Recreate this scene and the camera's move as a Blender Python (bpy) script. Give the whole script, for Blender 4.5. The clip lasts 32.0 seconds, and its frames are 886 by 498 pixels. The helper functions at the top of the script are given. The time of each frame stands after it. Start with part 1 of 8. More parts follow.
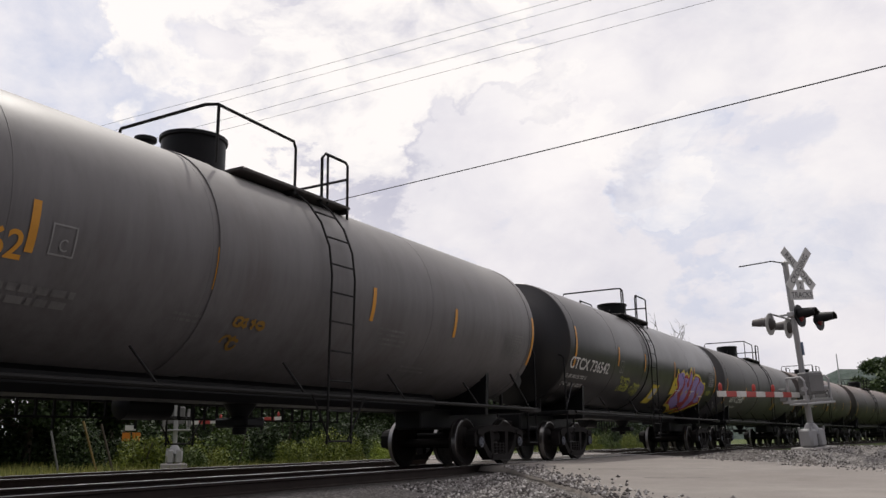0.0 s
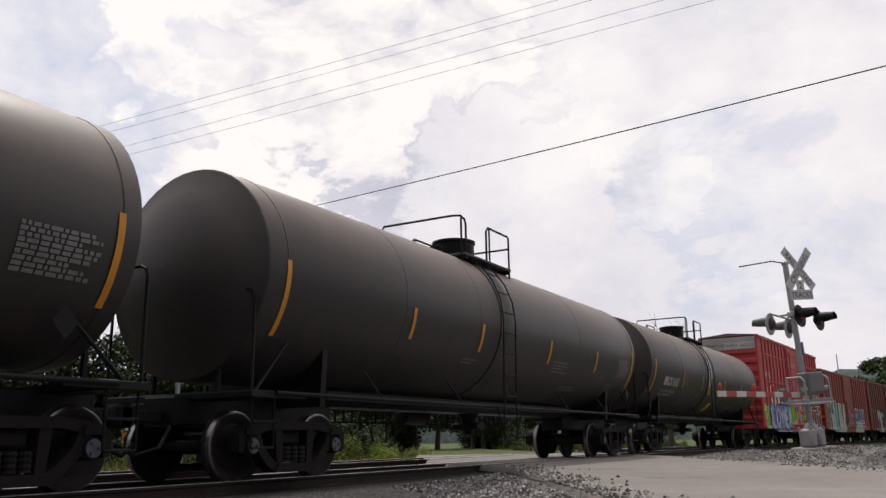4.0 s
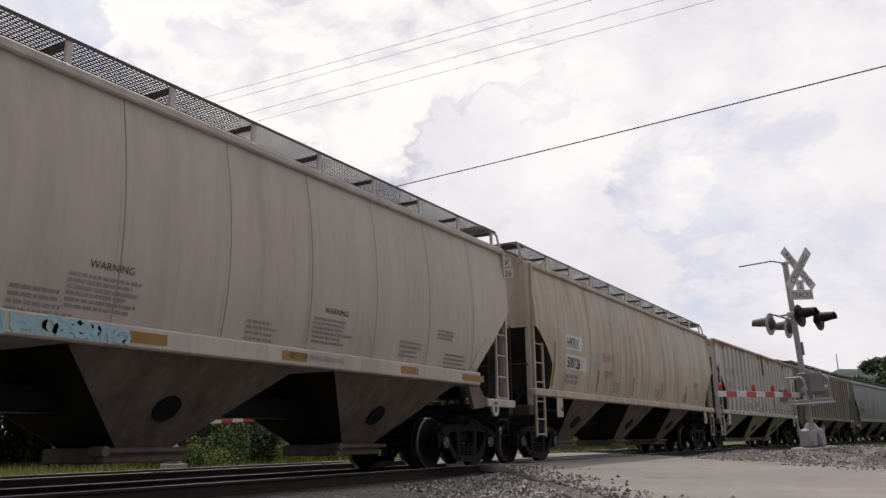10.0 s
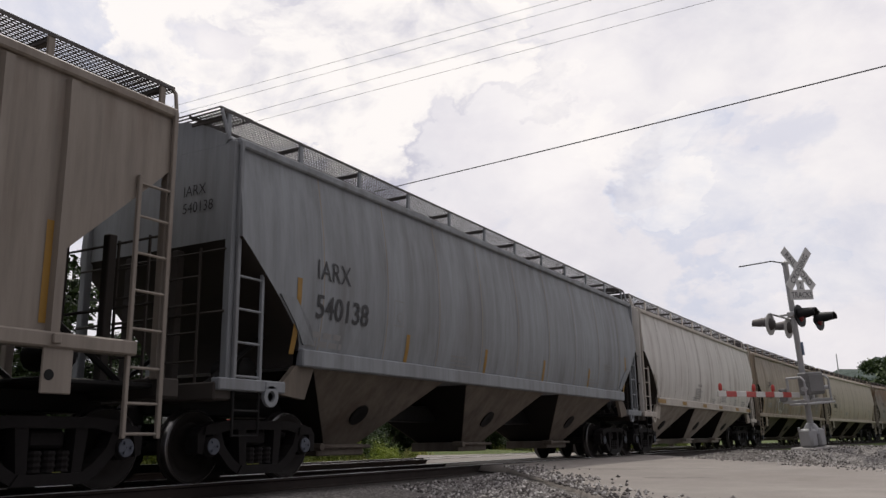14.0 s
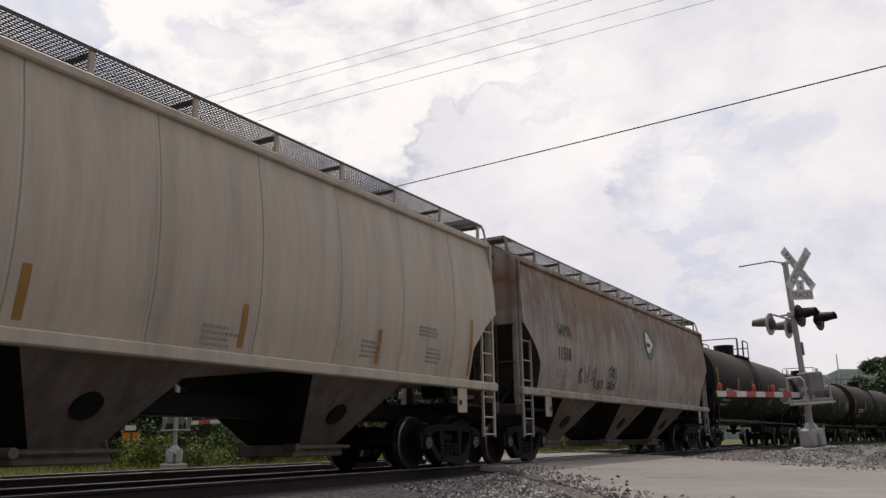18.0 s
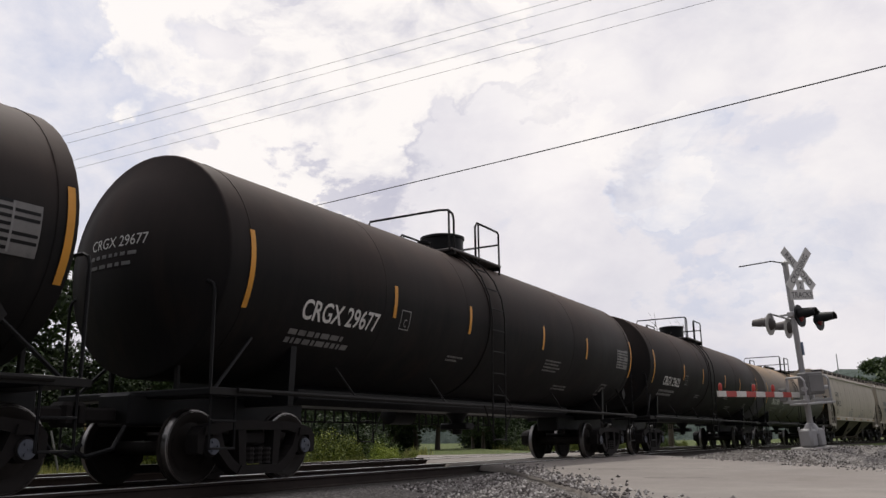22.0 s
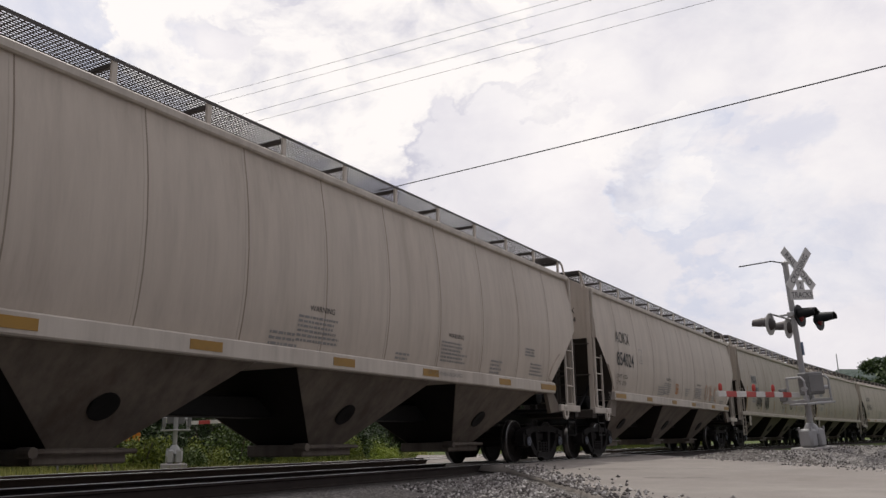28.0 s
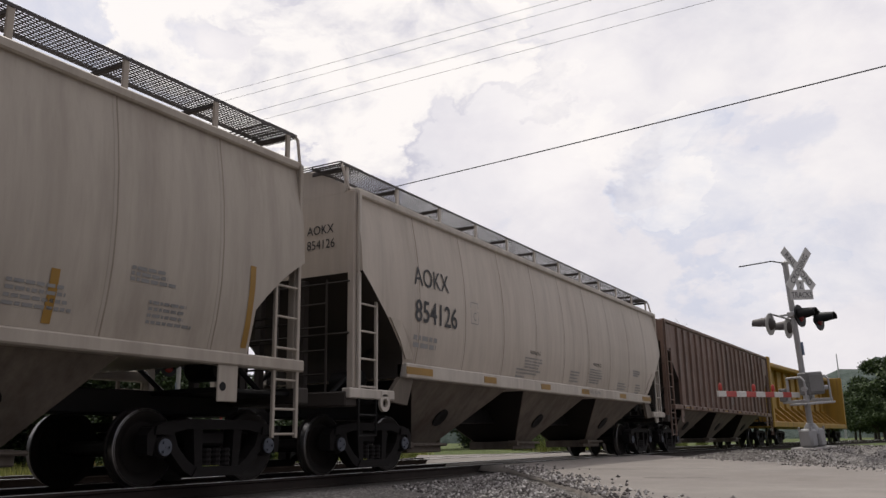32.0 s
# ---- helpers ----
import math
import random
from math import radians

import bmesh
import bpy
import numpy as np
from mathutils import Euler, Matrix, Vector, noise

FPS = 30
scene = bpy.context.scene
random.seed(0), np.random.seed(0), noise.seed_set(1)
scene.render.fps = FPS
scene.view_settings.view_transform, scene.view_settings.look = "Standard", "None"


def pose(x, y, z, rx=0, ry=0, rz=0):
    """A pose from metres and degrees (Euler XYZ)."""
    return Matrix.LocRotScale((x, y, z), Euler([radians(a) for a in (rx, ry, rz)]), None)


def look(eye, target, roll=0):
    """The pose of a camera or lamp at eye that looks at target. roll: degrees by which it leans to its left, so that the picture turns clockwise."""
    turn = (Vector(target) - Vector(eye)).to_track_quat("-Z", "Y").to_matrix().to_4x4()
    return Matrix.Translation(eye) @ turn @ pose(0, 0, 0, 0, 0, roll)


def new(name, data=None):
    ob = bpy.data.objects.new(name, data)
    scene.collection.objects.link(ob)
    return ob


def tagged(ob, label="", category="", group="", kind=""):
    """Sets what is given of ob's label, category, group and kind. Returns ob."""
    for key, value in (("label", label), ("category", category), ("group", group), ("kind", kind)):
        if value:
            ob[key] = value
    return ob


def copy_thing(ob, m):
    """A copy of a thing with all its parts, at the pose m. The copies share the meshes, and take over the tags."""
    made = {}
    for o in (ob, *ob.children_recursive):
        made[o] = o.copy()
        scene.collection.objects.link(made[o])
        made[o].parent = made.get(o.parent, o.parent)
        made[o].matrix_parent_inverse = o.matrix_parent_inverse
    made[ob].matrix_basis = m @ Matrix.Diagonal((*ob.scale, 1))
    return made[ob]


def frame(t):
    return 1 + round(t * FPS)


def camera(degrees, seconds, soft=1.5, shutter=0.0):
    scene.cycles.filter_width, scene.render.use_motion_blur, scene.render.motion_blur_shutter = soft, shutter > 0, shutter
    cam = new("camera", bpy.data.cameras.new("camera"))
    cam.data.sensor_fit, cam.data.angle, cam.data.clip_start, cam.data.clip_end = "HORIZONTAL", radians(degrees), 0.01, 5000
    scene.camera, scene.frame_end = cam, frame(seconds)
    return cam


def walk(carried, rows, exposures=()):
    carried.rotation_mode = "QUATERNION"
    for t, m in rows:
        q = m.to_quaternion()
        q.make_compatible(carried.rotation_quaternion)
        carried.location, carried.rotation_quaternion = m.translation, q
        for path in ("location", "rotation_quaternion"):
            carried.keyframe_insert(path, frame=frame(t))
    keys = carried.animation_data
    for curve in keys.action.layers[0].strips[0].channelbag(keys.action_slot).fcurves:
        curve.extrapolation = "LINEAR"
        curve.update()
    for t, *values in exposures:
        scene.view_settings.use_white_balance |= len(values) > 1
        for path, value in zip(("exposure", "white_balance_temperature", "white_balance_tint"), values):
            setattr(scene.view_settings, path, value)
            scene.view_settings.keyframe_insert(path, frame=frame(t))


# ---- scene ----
cam = camera(55.84, 32.0, soft=1.45)
EYE = pose(0, 0, 0.47, 90 + 12.99, 0.85, 29.95)
walk(cam, [(0.0, EYE), (32.0, EYE)], exposures=[(0.0, 0.0), (5.2, 0.0), (6.0, 0.13), (8.0, 0.15), (9.0, 0.05), (10.4, 0.02), (12.0, -0.03), (24.2, -0.03), (25.2, 0.04), (26.6, 0.06), (28.6, -0.03), (32.0, -0.03)])

# ---- light ----
SUN_EL, SUN_AZ = 58.0, 36.0   # degrees; azimuth counter-clockwise from +y, so the sun stands beyond the train


def make_world():
    w = bpy.data.worlds.new("sky")
    scene.world = w
    w.use_nodes = True
    nt = w.node_tree
    nd, ln = nt.nodes, nt.links
    nd.clear()
    out = nd.new("ShaderNodeOutputWorld")
    bg = nd.new("ShaderNodeBackground")
    sky = nd.new("ShaderNodeTexSky")
    sky.sky_type = "NISHITA"
    sky.sun_disc = False
    sky.sun_elevation = radians(SUN_EL)
    sky.sun_rotation = radians(-SUN_AZ)
    sky.air_density, sky.dust_density = 1.0, 2.0
    co = nd.new("ShaderNodeTexCoord")
    dv = nd.new("ShaderNodeMapping")
    dv.inputs["Scale"].default_value = (1.0, 1.0, 1.5)
    ln.new(co.outputs["Generated"], dv.inputs["Vector"])

    def noise_node(scale, detail, rough, dist, shift):
        mp = nd.new("ShaderNodeMapping")
        mp.inputs["Location"].default_value = shift
        ln.new(dv.outputs[0], mp.inputs["Vector"])
        n = nd.new("ShaderNodeTexNoise")
        n.inputs["Scale"].default_value = scale
        n.inputs["Detail"].default_value = detail
        n.inputs["Roughness"].default_value = rough
        n.inputs["Distortion"].default_value = dist
        ln.new(mp.outputs[0], n.inputs["Vector"])
        return n

    def ramp(src, stops):
        r = nd.new("ShaderNodeValToRGB")
        el = r.color_ramp.elements
        while len(el) < len(stops):
            el.new(0.5)
        for e, (p, c) in zip(el, stops):
            e.position, e.color = p, c
        ln.new(src, r.inputs[0])
        return r

    def mix(fac, a, b, blend="MIX"):
        m = nd.new("ShaderNodeMix"); m.data_type = "RGBA"; m.blend_type = blend
        if isinstance(fac, float):
            m.inputs["Factor"].default_value = fac
        else:
            ln.new(fac, m.inputs["Factor"])
        for sock, v in ((6, a), (7, b)):
            if isinstance(v, tuple):
                m.inputs[sock].default_value = v
            else:
                ln.new(v, m.inputs[sock])
        return m.outputs[2]

    def vec(op, a, b=None, scale=None):
        m = nd.new("ShaderNodeVectorMath"); m.operation = op
        for k, v in ((0, a), (1, b)):
            if isinstance(v, tuple):
                m.inputs[k].default_value = v
            elif v is not None:
                ln.new(v, m.inputs[k])
        if scale is not None:
            m.inputs["Scale"].default_value = scale
        return m

    def num(op, a, b):
        m = nd.new("ShaderNodeMath"); m.operation = op
        for k, v in ((0, a), (1, b)):
            if isinstance(v, (int, float)):
                m.inputs[k].default_value = v
            else:
                ln.new(v, m.inputs[k])
        return m.outputs[0]

    big = noise_node(1.7, 6.0, 0.52, 0.1, (3.1, 1.7, 0.4))
    small = noise_node(4.5, 9.0, 0.58, 0.2, (0.4, 5.2, 1.0))
    fluff = noise_node(9.0, 9.0, 0.60, 0.3, (2.4, 1.2, 7.0))
    body = mix(0.40, big.outputs["Fac"], small.outputs["Fac"])
    warp = vec("SCALE", vec("SUBTRACT", small.outputs["Color"], (0.5, 0.5, 0.5)).outputs[0], None, 0.12)
    bent = vec("ADD", co.outputs["Generated"], warp.outputs[0]).outputs[0]

    def spots(items, core=1.0):
        """Soft round regions of the sky: (direction, radius in degrees, weight)."""
        total = None
        for d, r, w in items:
            dot = vec("DOT_PRODUCT", bent, d).outputs["Value"]
            c0 = math.cos(radians(r))
            g = num("MULTIPLY", num("MINIMUM", num("MAXIMUM", num("DIVIDE", num("SUBTRACT", dot, c0), (1 - c0) * core), 0.0), 1.0), w)
            total = g if total is None else num("MAXIMUM", total, g)
        return total

    # thin haze through which the blue shows, and gaps high to the left
    gaps = spots((((-0.79, 0.48, 0.38), 14, 1.0), ((-0.86, 0.40, 0.32), 14, 1.1), ((-0.70, 0.56, 0.45), 7, 0.35),
                  ((-0.333, 0.925, 0.181), 6, 1.0), ((-0.244, 0.947, 0.208), 5, 0.7), ((-0.16, 0.962, 0.22), 5, 0.4), ((-0.42, 0.885, 0.20), 6, 0.35), ((-0.20, 0.967, 0.145), 7, 0.45),
                  ((0.75, 0.55, 0.35), 18, 0.9), ((0.3, -0.8, 0.5), 25, 1.0), ((-0.6, -0.6, 0.5), 22, 0.9)))
    holes = num("MULTIPLY", gaps, ramp(fluff.outputs["Fac"], [(0.40, (1, 1, 1, 1)), (0.66, (0.45, 0.45, 0.45, 1))]).outputs[0])
    shade = ramp(body, [(0.36, (0.70, 0.70, 0.775, 1)), (0.48, (0.82, 0.80, 0.85, 1)), (0.62, (0.96, 0.925, 0.94, 1))])
    tops = ramp(fluff.outputs["Fac"], [(0.36, (0.95, 0.94, 0.95, 1)), (0.60, (1.03, 1.02, 1.005, 1))])
    cloud = mix(1.0, shade.outputs[0], tops.outputs[0], "MULTIPLY")
    blue = mix(0.80, sky.outputs[0], (7.8, 8.2, 10.0, 1.0))
    clear = nd.new("ShaderNodeVectorMath"); clear.operation = "SCALE"; clear.inputs["Scale"].default_value = 0.084
    ln.new(blue, clear.inputs[0])
    col = mix(holes, cloud, clear.outputs[0])
    # grey bases of the cumulus
    dim = spots((((-0.60, 0.725, 0.345), 6, 0.8), ((-0.53, 0.775, 0.345), 6, 0.9), ((-0.47, 0.815, 0.338), 5.5, 0.9), ((-0.41, 0.855, 0.32), 4, 0.6), ((-0.63, 0.62, 0.47), 5, 0.5)), 0.75)
    dim = num("MULTIPLY", dim, ramp(fluff.outputs["Fac"], [(0.34, (1, 1, 1, 1)), (0.68, (0.45, 0.45, 0.45, 1))]).outputs[0])
    col = mix(dim, col, (0.56, 0.555, 0.66, 1.0))
    # bright cauliflower tops and the glare of the thin cloud
    lit = spots((((-0.655, 0.635, 0.412), 5.5, 1.0), ((-0.625, 0.675, 0.395), 4.5, 1.0), ((-0.545, 0.735, 0.405), 4.0, 1.0), ((-0.49, 0.775, 0.40), 4.5, 0.9), ((-0.40, 0.82, 0.40), 8, 0.28), ((-0.24, 0.89, 0.40), 11, 0.30), ((-0.08, 0.93, 0.36), 11, 0.32), ((-0.34, 0.888, 0.311), 4.0, 0.55), ((-0.38, 0.868, 0.315), 3.0, 0.5)))
    lit = num("MULTIPLY", lit, ramp(fluff.outputs["Fac"], [(0.32, (0.15, 0.15, 0.15, 1)), (0.68, (1.45, 1.45, 1.45, 1))]).outputs[0])
    col = mix(num("MINIMUM", lit, 0.92), col, (1.05, 1.0, 0.97, 1.0))
    # the sky is brightest round the sun and dimmer behind the viewer
    toward = nd.new("ShaderNodeVectorMath"); toward.operation = "DOT_PRODUCT"
    ln.new(co.outputs["Generated"], toward.inputs[0])
    toward.inputs[1].default_value = (-math.cos(radians(SUN_EL)) * math.sin(radians(SUN_AZ)), math.cos(radians(SUN_EL)) * math.cos(radians(SUN_AZ)), math.sin(radians(SUN_EL)))
    half_way = nd.new("ShaderNodeMath"); half_way.operation = "MULTIPLY_ADD"
    half_way.inputs[1].default_value, half_way.inputs[2].default_value = 0.5, 0.5
    ln.new(toward.outputs["Value"], half_way.inputs[0])
    glow = ramp(half_way.outputs[0], [(0.30, (0.20, 0.21, 0.24, 1)), (0.52, (0.30, 0.31, 0.34, 1)), (0.69, (0.93, 0.93, 0.94, 1)), (0.90, (1.0, 1.0, 1.0, 1))])
    col = mix(1.0, col, glow.outputs[0], "MULTIPLY")
    ln.new(col, bg.inputs["Color"])
    bg.inputs["Strength"].default_value = 1.0
    ln.new(bg.outputs[0], out.inputs[0])


make_world()
sun = new("sun", bpy.data.lights.new("sun", "SUN"))
sun.data.energy, sun.data.angle, sun.data.color = 1.6, radians(1.5), (1.0, 0.95, 0.88)
sun_dir = Vector((-math.cos(radians(SUN_EL)) * math.sin(radians(SUN_AZ)), math.cos(radians(SUN_EL)) * math.cos(radians(SUN_AZ)), math.sin(radians(SUN_EL))))
sun.matrix_world = look(sun_dir * 50, (0, 0, 0))

# ---- materials ----


class Mat:
    """A small wrapper round a principled material in object coordinates."""

    def __init__(self, name, rough=0.7, metal=0.0, gloss=0.35):
        self.m = bpy.data.materials.new(name)
        self.m.use_nodes = True
        self.nt = self.m.node_tree
        self.nd, self.ln = self.nt.nodes, self.nt.links
        self.bsdf = self.nd["Principled BSDF"]
        self.bsdf.inputs["Roughness"].default_value = rough
        self.bsdf.inputs["Metallic"].default_value = metal
        self.bsdf.inputs["Specular IOR Level"].default_value = gloss
        self.co = self.nd.new("ShaderNodeTexCoord")
        self.sep = None

    def axis(self, k):
        if self.sep is None:
            self.sep = self.nd.new("ShaderNodeSeparateXYZ")
            self.ln.new(self.co.outputs["Object"], self.sep.inputs[0])
        return self.sep.outputs[k]

    def noise(self, scale=(1, 1, 1), shift=(0, 0, 0), detail=5.0, rough=0.6, dist=0.0, kind="noise"):
        mp = self.nd.new("ShaderNodeMapping")
        mp.inputs["Scale"].default_value = scale
        mp.inputs["Location"].default_value = shift
        self.ln.new(self.co.outputs["Object"], mp.inputs["Vector"])
        n = self.nd.new("ShaderNodeTexNoise")
        n.inputs["Scale"].default_value = 1.0
        n.inputs["Detail"].default_value = detail
        n.inputs["Roughness"].default_value = rough
        n.inputs["Distortion"].default_value = dist
        self.ln.new(mp.outputs[0], n.inputs["Vector"])
        return n.outputs["Fac"]

    def bend(self, scale, amount, shift=(0, 0, 0)):
        """Object coordinates pushed about by noise."""
        mp = self.nd.new("ShaderNodeMapping")
        mp.inputs["Scale"].default_value = scale
        mp.inputs["Location"].default_value = shift
        self.ln.new(self.co.outputs["Object"], mp.inputs["Vector"])
        n = self.nd.new("ShaderNodeTexNoise")
        n.inputs["Scale"].default_value, n.inputs["Detail"].default_value = 1.0, 2.0
        self.ln.new(mp.outputs[0], n.inputs["Vector"])
        sc = self.nd.new("ShaderNodeVectorMath"); sc.operation = "MULTIPLY_ADD"
        sc.inputs[1].default_value = (amount,) * 3
        self.ln.new(n.outputs["Color"], sc.inputs[0])
        self.ln.new(self.co.outputs["Object"], sc.inputs[2])
        return sc.outputs[0]

    def voronoi(self, scale, shift=(0, 0, 0), feature="F1", rand=1.0, source=None):
        mp = self.nd.new("ShaderNodeMapping")
        mp.inputs["Scale"].default_value = scale
        mp.inputs["Location"].default_value = shift
        self.ln.new(source or self.co.outputs["Object"], mp.inputs["Vector"])
        v = self.nd.new("ShaderNodeTexVoronoi")
        v.feature = feature
        v.inputs["Scale"].default_value = 1.0
        v.inputs["Randomness"].default_value = rand
        self.ln.new(mp.outputs[0], v.inputs["Vector"])
        return v

    def ramp(self, src, stops, mode="LINEAR"):
        r = self.nd.new("ShaderNodeValToRGB")
        r.color_ramp.interpolation = mode
        el = r.color_ramp.elements
        while len(el) < len(stops):
            el.new(0.5)
        for e, (p, c) in zip(el, stops):
            e.position = p
            e.color = c if isinstance(c, tuple) else (c, c, c, 1)
        self.ln.new(src, r.inputs[0])
        return r.outputs[0]

    def mix(self, fac, a, b, blend="MIX"):
        m = self.nd.new("ShaderNodeMix")
        m.data_type, m.blend_type = "RGBA", blend
        if isinstance(fac, (int, float)):
            m.inputs["Factor"].default_value = fac
        else:
            self.ln.new(fac, m.inputs["Factor"])
        for sock, v in ((6, a), (7, b)):
            if isinstance(v, tuple):
                m.inputs[sock].default_value = v
            else:
                self.ln.new(v, m.inputs[sock])
        return m.outputs[2]

    def math(self, op, a, b=0.0):
        m = self.nd.new("ShaderNodeMath")
        m.operation = op
        for k, v in ((0, a), (1, b)):
            if isinstance(v, (int, float)):
                m.inputs[k].default_value = v
            else:
                self.ln.new(v, m.inputs[k])
        return m.outputs[0]

    def span(self, src, lo, hi, soft):
        """1 where src lies between lo and hi."""
        a = self.math("DIVIDE", self.math("SUBTRACT", src, lo), soft)
        b = self.math("DIVIDE", self.math("SUBTRACT", hi, src), soft)
        m = self.math("MINIMUM", a, b)
        m = self.math("MAXIMUM", m, 0.0)
        return self.math("MINIMUM", m, 1.0)

    def colour(self, c):
        if isinstance(c, tuple):
            self.bsdf.inputs["Base Color"].default_value = c
        else:
            self.ln.new(c, self.bsdf.inputs["Base Color"])

    def roughness(self, src, lo, hi):
        self.ln.new(self.math("ADD", self.math("MULTIPLY", src, hi - lo), lo), self.bsdf.inputs["Roughness"])

    def bump(self, src, dist=0.01, strength=0.6):
        b = self.nd.new("ShaderNodeBump")
        b.inputs["Distance"].default_value = dist
        b.inputs["Strength"].default_value = strength
        self.ln.new(src, b.inputs["Height"])
        self.ln.new(b.outputs[0], self.bsdf.inputs["Normal"])


def sprayed(a, c, y, z, colours, cell=(1.2, 1.0), outline=0.0, ragged=0.25, soft=0.12, seed=0.0, strength=1.0, ink=(0.02, 0.02, 0.022, 1), warped=0.9, drips=0.0):
    """Spray paint over a stretch of the side: cells of colour, dark outlines, a ragged edge."""
    wob = a.math("MULTIPLY", a.math("SUBTRACT", a.noise((0.0, 1.6, 1.2), (0, seed, 0), 3, 0.5), 0.5), ragged * 3)
    drip = a.math("MULTIPLY", a.math("SUBTRACT", a.noise((0.0, 5.0, 0.4), (0, seed * 2, 0), 3, 0.5), 0.5), ragged * 2)
    m = a.math("MULTIPLY", a.span(a.math("ADD", a.axis(1), wob), y[0], y[1], soft), a.span(a.math("ADD", a.axis(2), a.math("ADD", wob, drip)), z[0], z[1], soft))
    m = a.math("MULTIPLY", m, strength)
    if drips:
        m = a.math("MULTIPLY", m, a.ramp(a.noise((0.0, 5.5, 0.30), (0, seed * 3, 0), 4, 0.6), [(0.36, 1 - drips), (0.52, 1.0)]))
    if len(colours) == 1:
        paint = colours[0]
        out = a.mix(m, c, paint)
    else:
        src = a.bend((0.0, 1.5, 1.5), warped, (0, seed, 1))
        v = a.voronoi((0.0, cell[0], cell[1]), (0, seed, seed * 0.7), source=src)
        warp = a.noise((0.0, 2.4, 2.4), (0, seed, 3), 2, 0.5)
        n = len(colours)
        paint = a.ramp(v.outputs["Color"], [(i / n, col) for i, col in enumerate(colours)], "CONSTANT")
        if outline:
            e = a.voronoi((0.0, cell[0], cell[1]), (0, seed, seed * 0.7), "DISTANCE_TO_EDGE", source=src)
            paint = a.mix(a.ramp(a.math("ADD", e.outputs["Distance"], a.math("MULTIPLY", warp, 0.03)), [(outline, 1.0), (outline + 0.015, 0.0)]), paint, ink)
        out = a.mix(m, c, paint)
    return out


def painted(name, base, dirt=(0.09, 0.075, 0.06, 1), rust=(0.16, 0.065, 0.03, 1), dirty=0.35, rusty=0.15, seed=0.0, rough=0.55, top_dust=0.0, dust=(0.30, 0.24, 0.18, 1), zones=(), gloss=0.35):
    """Weathered railcar paint: streaks that run down, blotches, rust and dust on upward faces."""
    a = Mat(name, rough, 0.0, gloss)
    streak = a.noise((2.6, 2.6, 0.22), (seed, seed * 1.7, 0), 6, 0.62)
    fine = a.noise((9, 9, 1.1), (seed * 2.3, seed, 0), 6, 0.65)
    blot = a.noise((0.55, 0.55, 0.55), (seed, 0, seed), 5, 0.6)
    c = a.mix(a.math("MULTIPLY", a.ramp(streak, [(0.40, 0.0), (0.70, 1.0)]), dirty), base, dirt)
    c = a.mix(a.math("MULTIPLY", a.ramp(fine, [(0.45, 0.0), (0.75, 1.0)]), dirty * 0.6), c, dirt)
    c = a.mix(a.math("MULTIPLY", a.ramp(a.math("MULTIPLY", streak, blot), [(0.27, 0.0), (0.40, 1.0)]), rusty), c, rust)
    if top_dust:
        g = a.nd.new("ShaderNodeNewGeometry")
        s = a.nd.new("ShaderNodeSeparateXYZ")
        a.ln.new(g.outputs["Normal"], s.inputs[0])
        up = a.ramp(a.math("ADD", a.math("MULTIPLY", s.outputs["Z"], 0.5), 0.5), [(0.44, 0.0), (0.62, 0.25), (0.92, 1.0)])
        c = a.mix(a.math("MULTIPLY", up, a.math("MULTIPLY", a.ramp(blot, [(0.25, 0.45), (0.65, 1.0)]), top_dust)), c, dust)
    for zone in zones:
        c = sprayed(a, c, **zone)
    a.colour(c)
    a.roughness(blot, rough - 0.12, rough + 0.18)
    a.bump(fine, 0.004, 0.35)
    return a


def plain(name, base, rough=0.6, metal=0.0, vary=0.3, scale=6.0, relief=0.004):
    a = Mat(name, rough, metal, 0.18 if max(base[:3]) < 0.03 else 0.4)
    n = a.noise((scale, scale, scale), (0, 0, 0), 6, 0.65)
    big = a.noise((scale * 0.15,) * 3, (3, 1, 2), 4, 0.6)
    dark = tuple(v * (1 - vary) for v in base[:3]) + (1,)
    light = tuple(min(1, v * (1 + vary * 0.6)) for v in base[:3]) + (1,)
    a.colour(a.mix(a.ramp(big, [(0.3, 0.0), (0.7, 1.0)]), a.mix(a.ramp(n, [(0.3, 0.0), (0.7, 1.0)]), dark, base), light))
    a.roughness(n, max(0.05, rough - 0.12), min(1, rough + 0.12))
    a.bump(n, relief, 0.5)
    return a.m


# near-black: grime with the shade between the hopper bays put in
M_GRIME_SHADE = plain("grime_and_shade", (0.016, 0.013, 0.011, 1), 0.85, 0.0, 0.4, 5)
M_STEEL = plain("dark_steel", (0.013, 0.012, 0.0115, 1), 0.6, 0.0, 0.35, 8)
M_TRUCK = plain("truck_steel", (0.014, 0.012, 0.0115, 1), 0.8, 0.0, 0.45, 10)
M_TREAD = plain("polished_tread", (0.26, 0.25, 0.24, 1), 0.32, 1.0, 0.15, 12)
M_WHEEL = plain("wheel_steel", (0.019, 0.0155, 0.0135, 1), 0.65, 0.1, 0.4, 10)
M_CAP = plain("bearing_cap", (0.10, 0.11, 0.135, 1), 0.5, 0.3, 0.3, 20)
M_BLACK = plain("black_paint", (0.009, 0.009, 0.0095, 1), 0.5, 0.0, 0.3, 8)
M_WHITE = plain("white_lettering", (0.62, 0.61, 0.58, 1), 0.6, 0.0, 0.25, 9, 0.0005)
M_GREYTXT = plain("faded_lettering", (0.24, 0.235, 0.23, 1), 0.6, 0.0, 0.3, 9, 0.0005)
M_INK = plain("black_lettering", (0.035, 0.035, 0.037, 1), 0.6, 0.0, 0.3, 9, 0.0005)
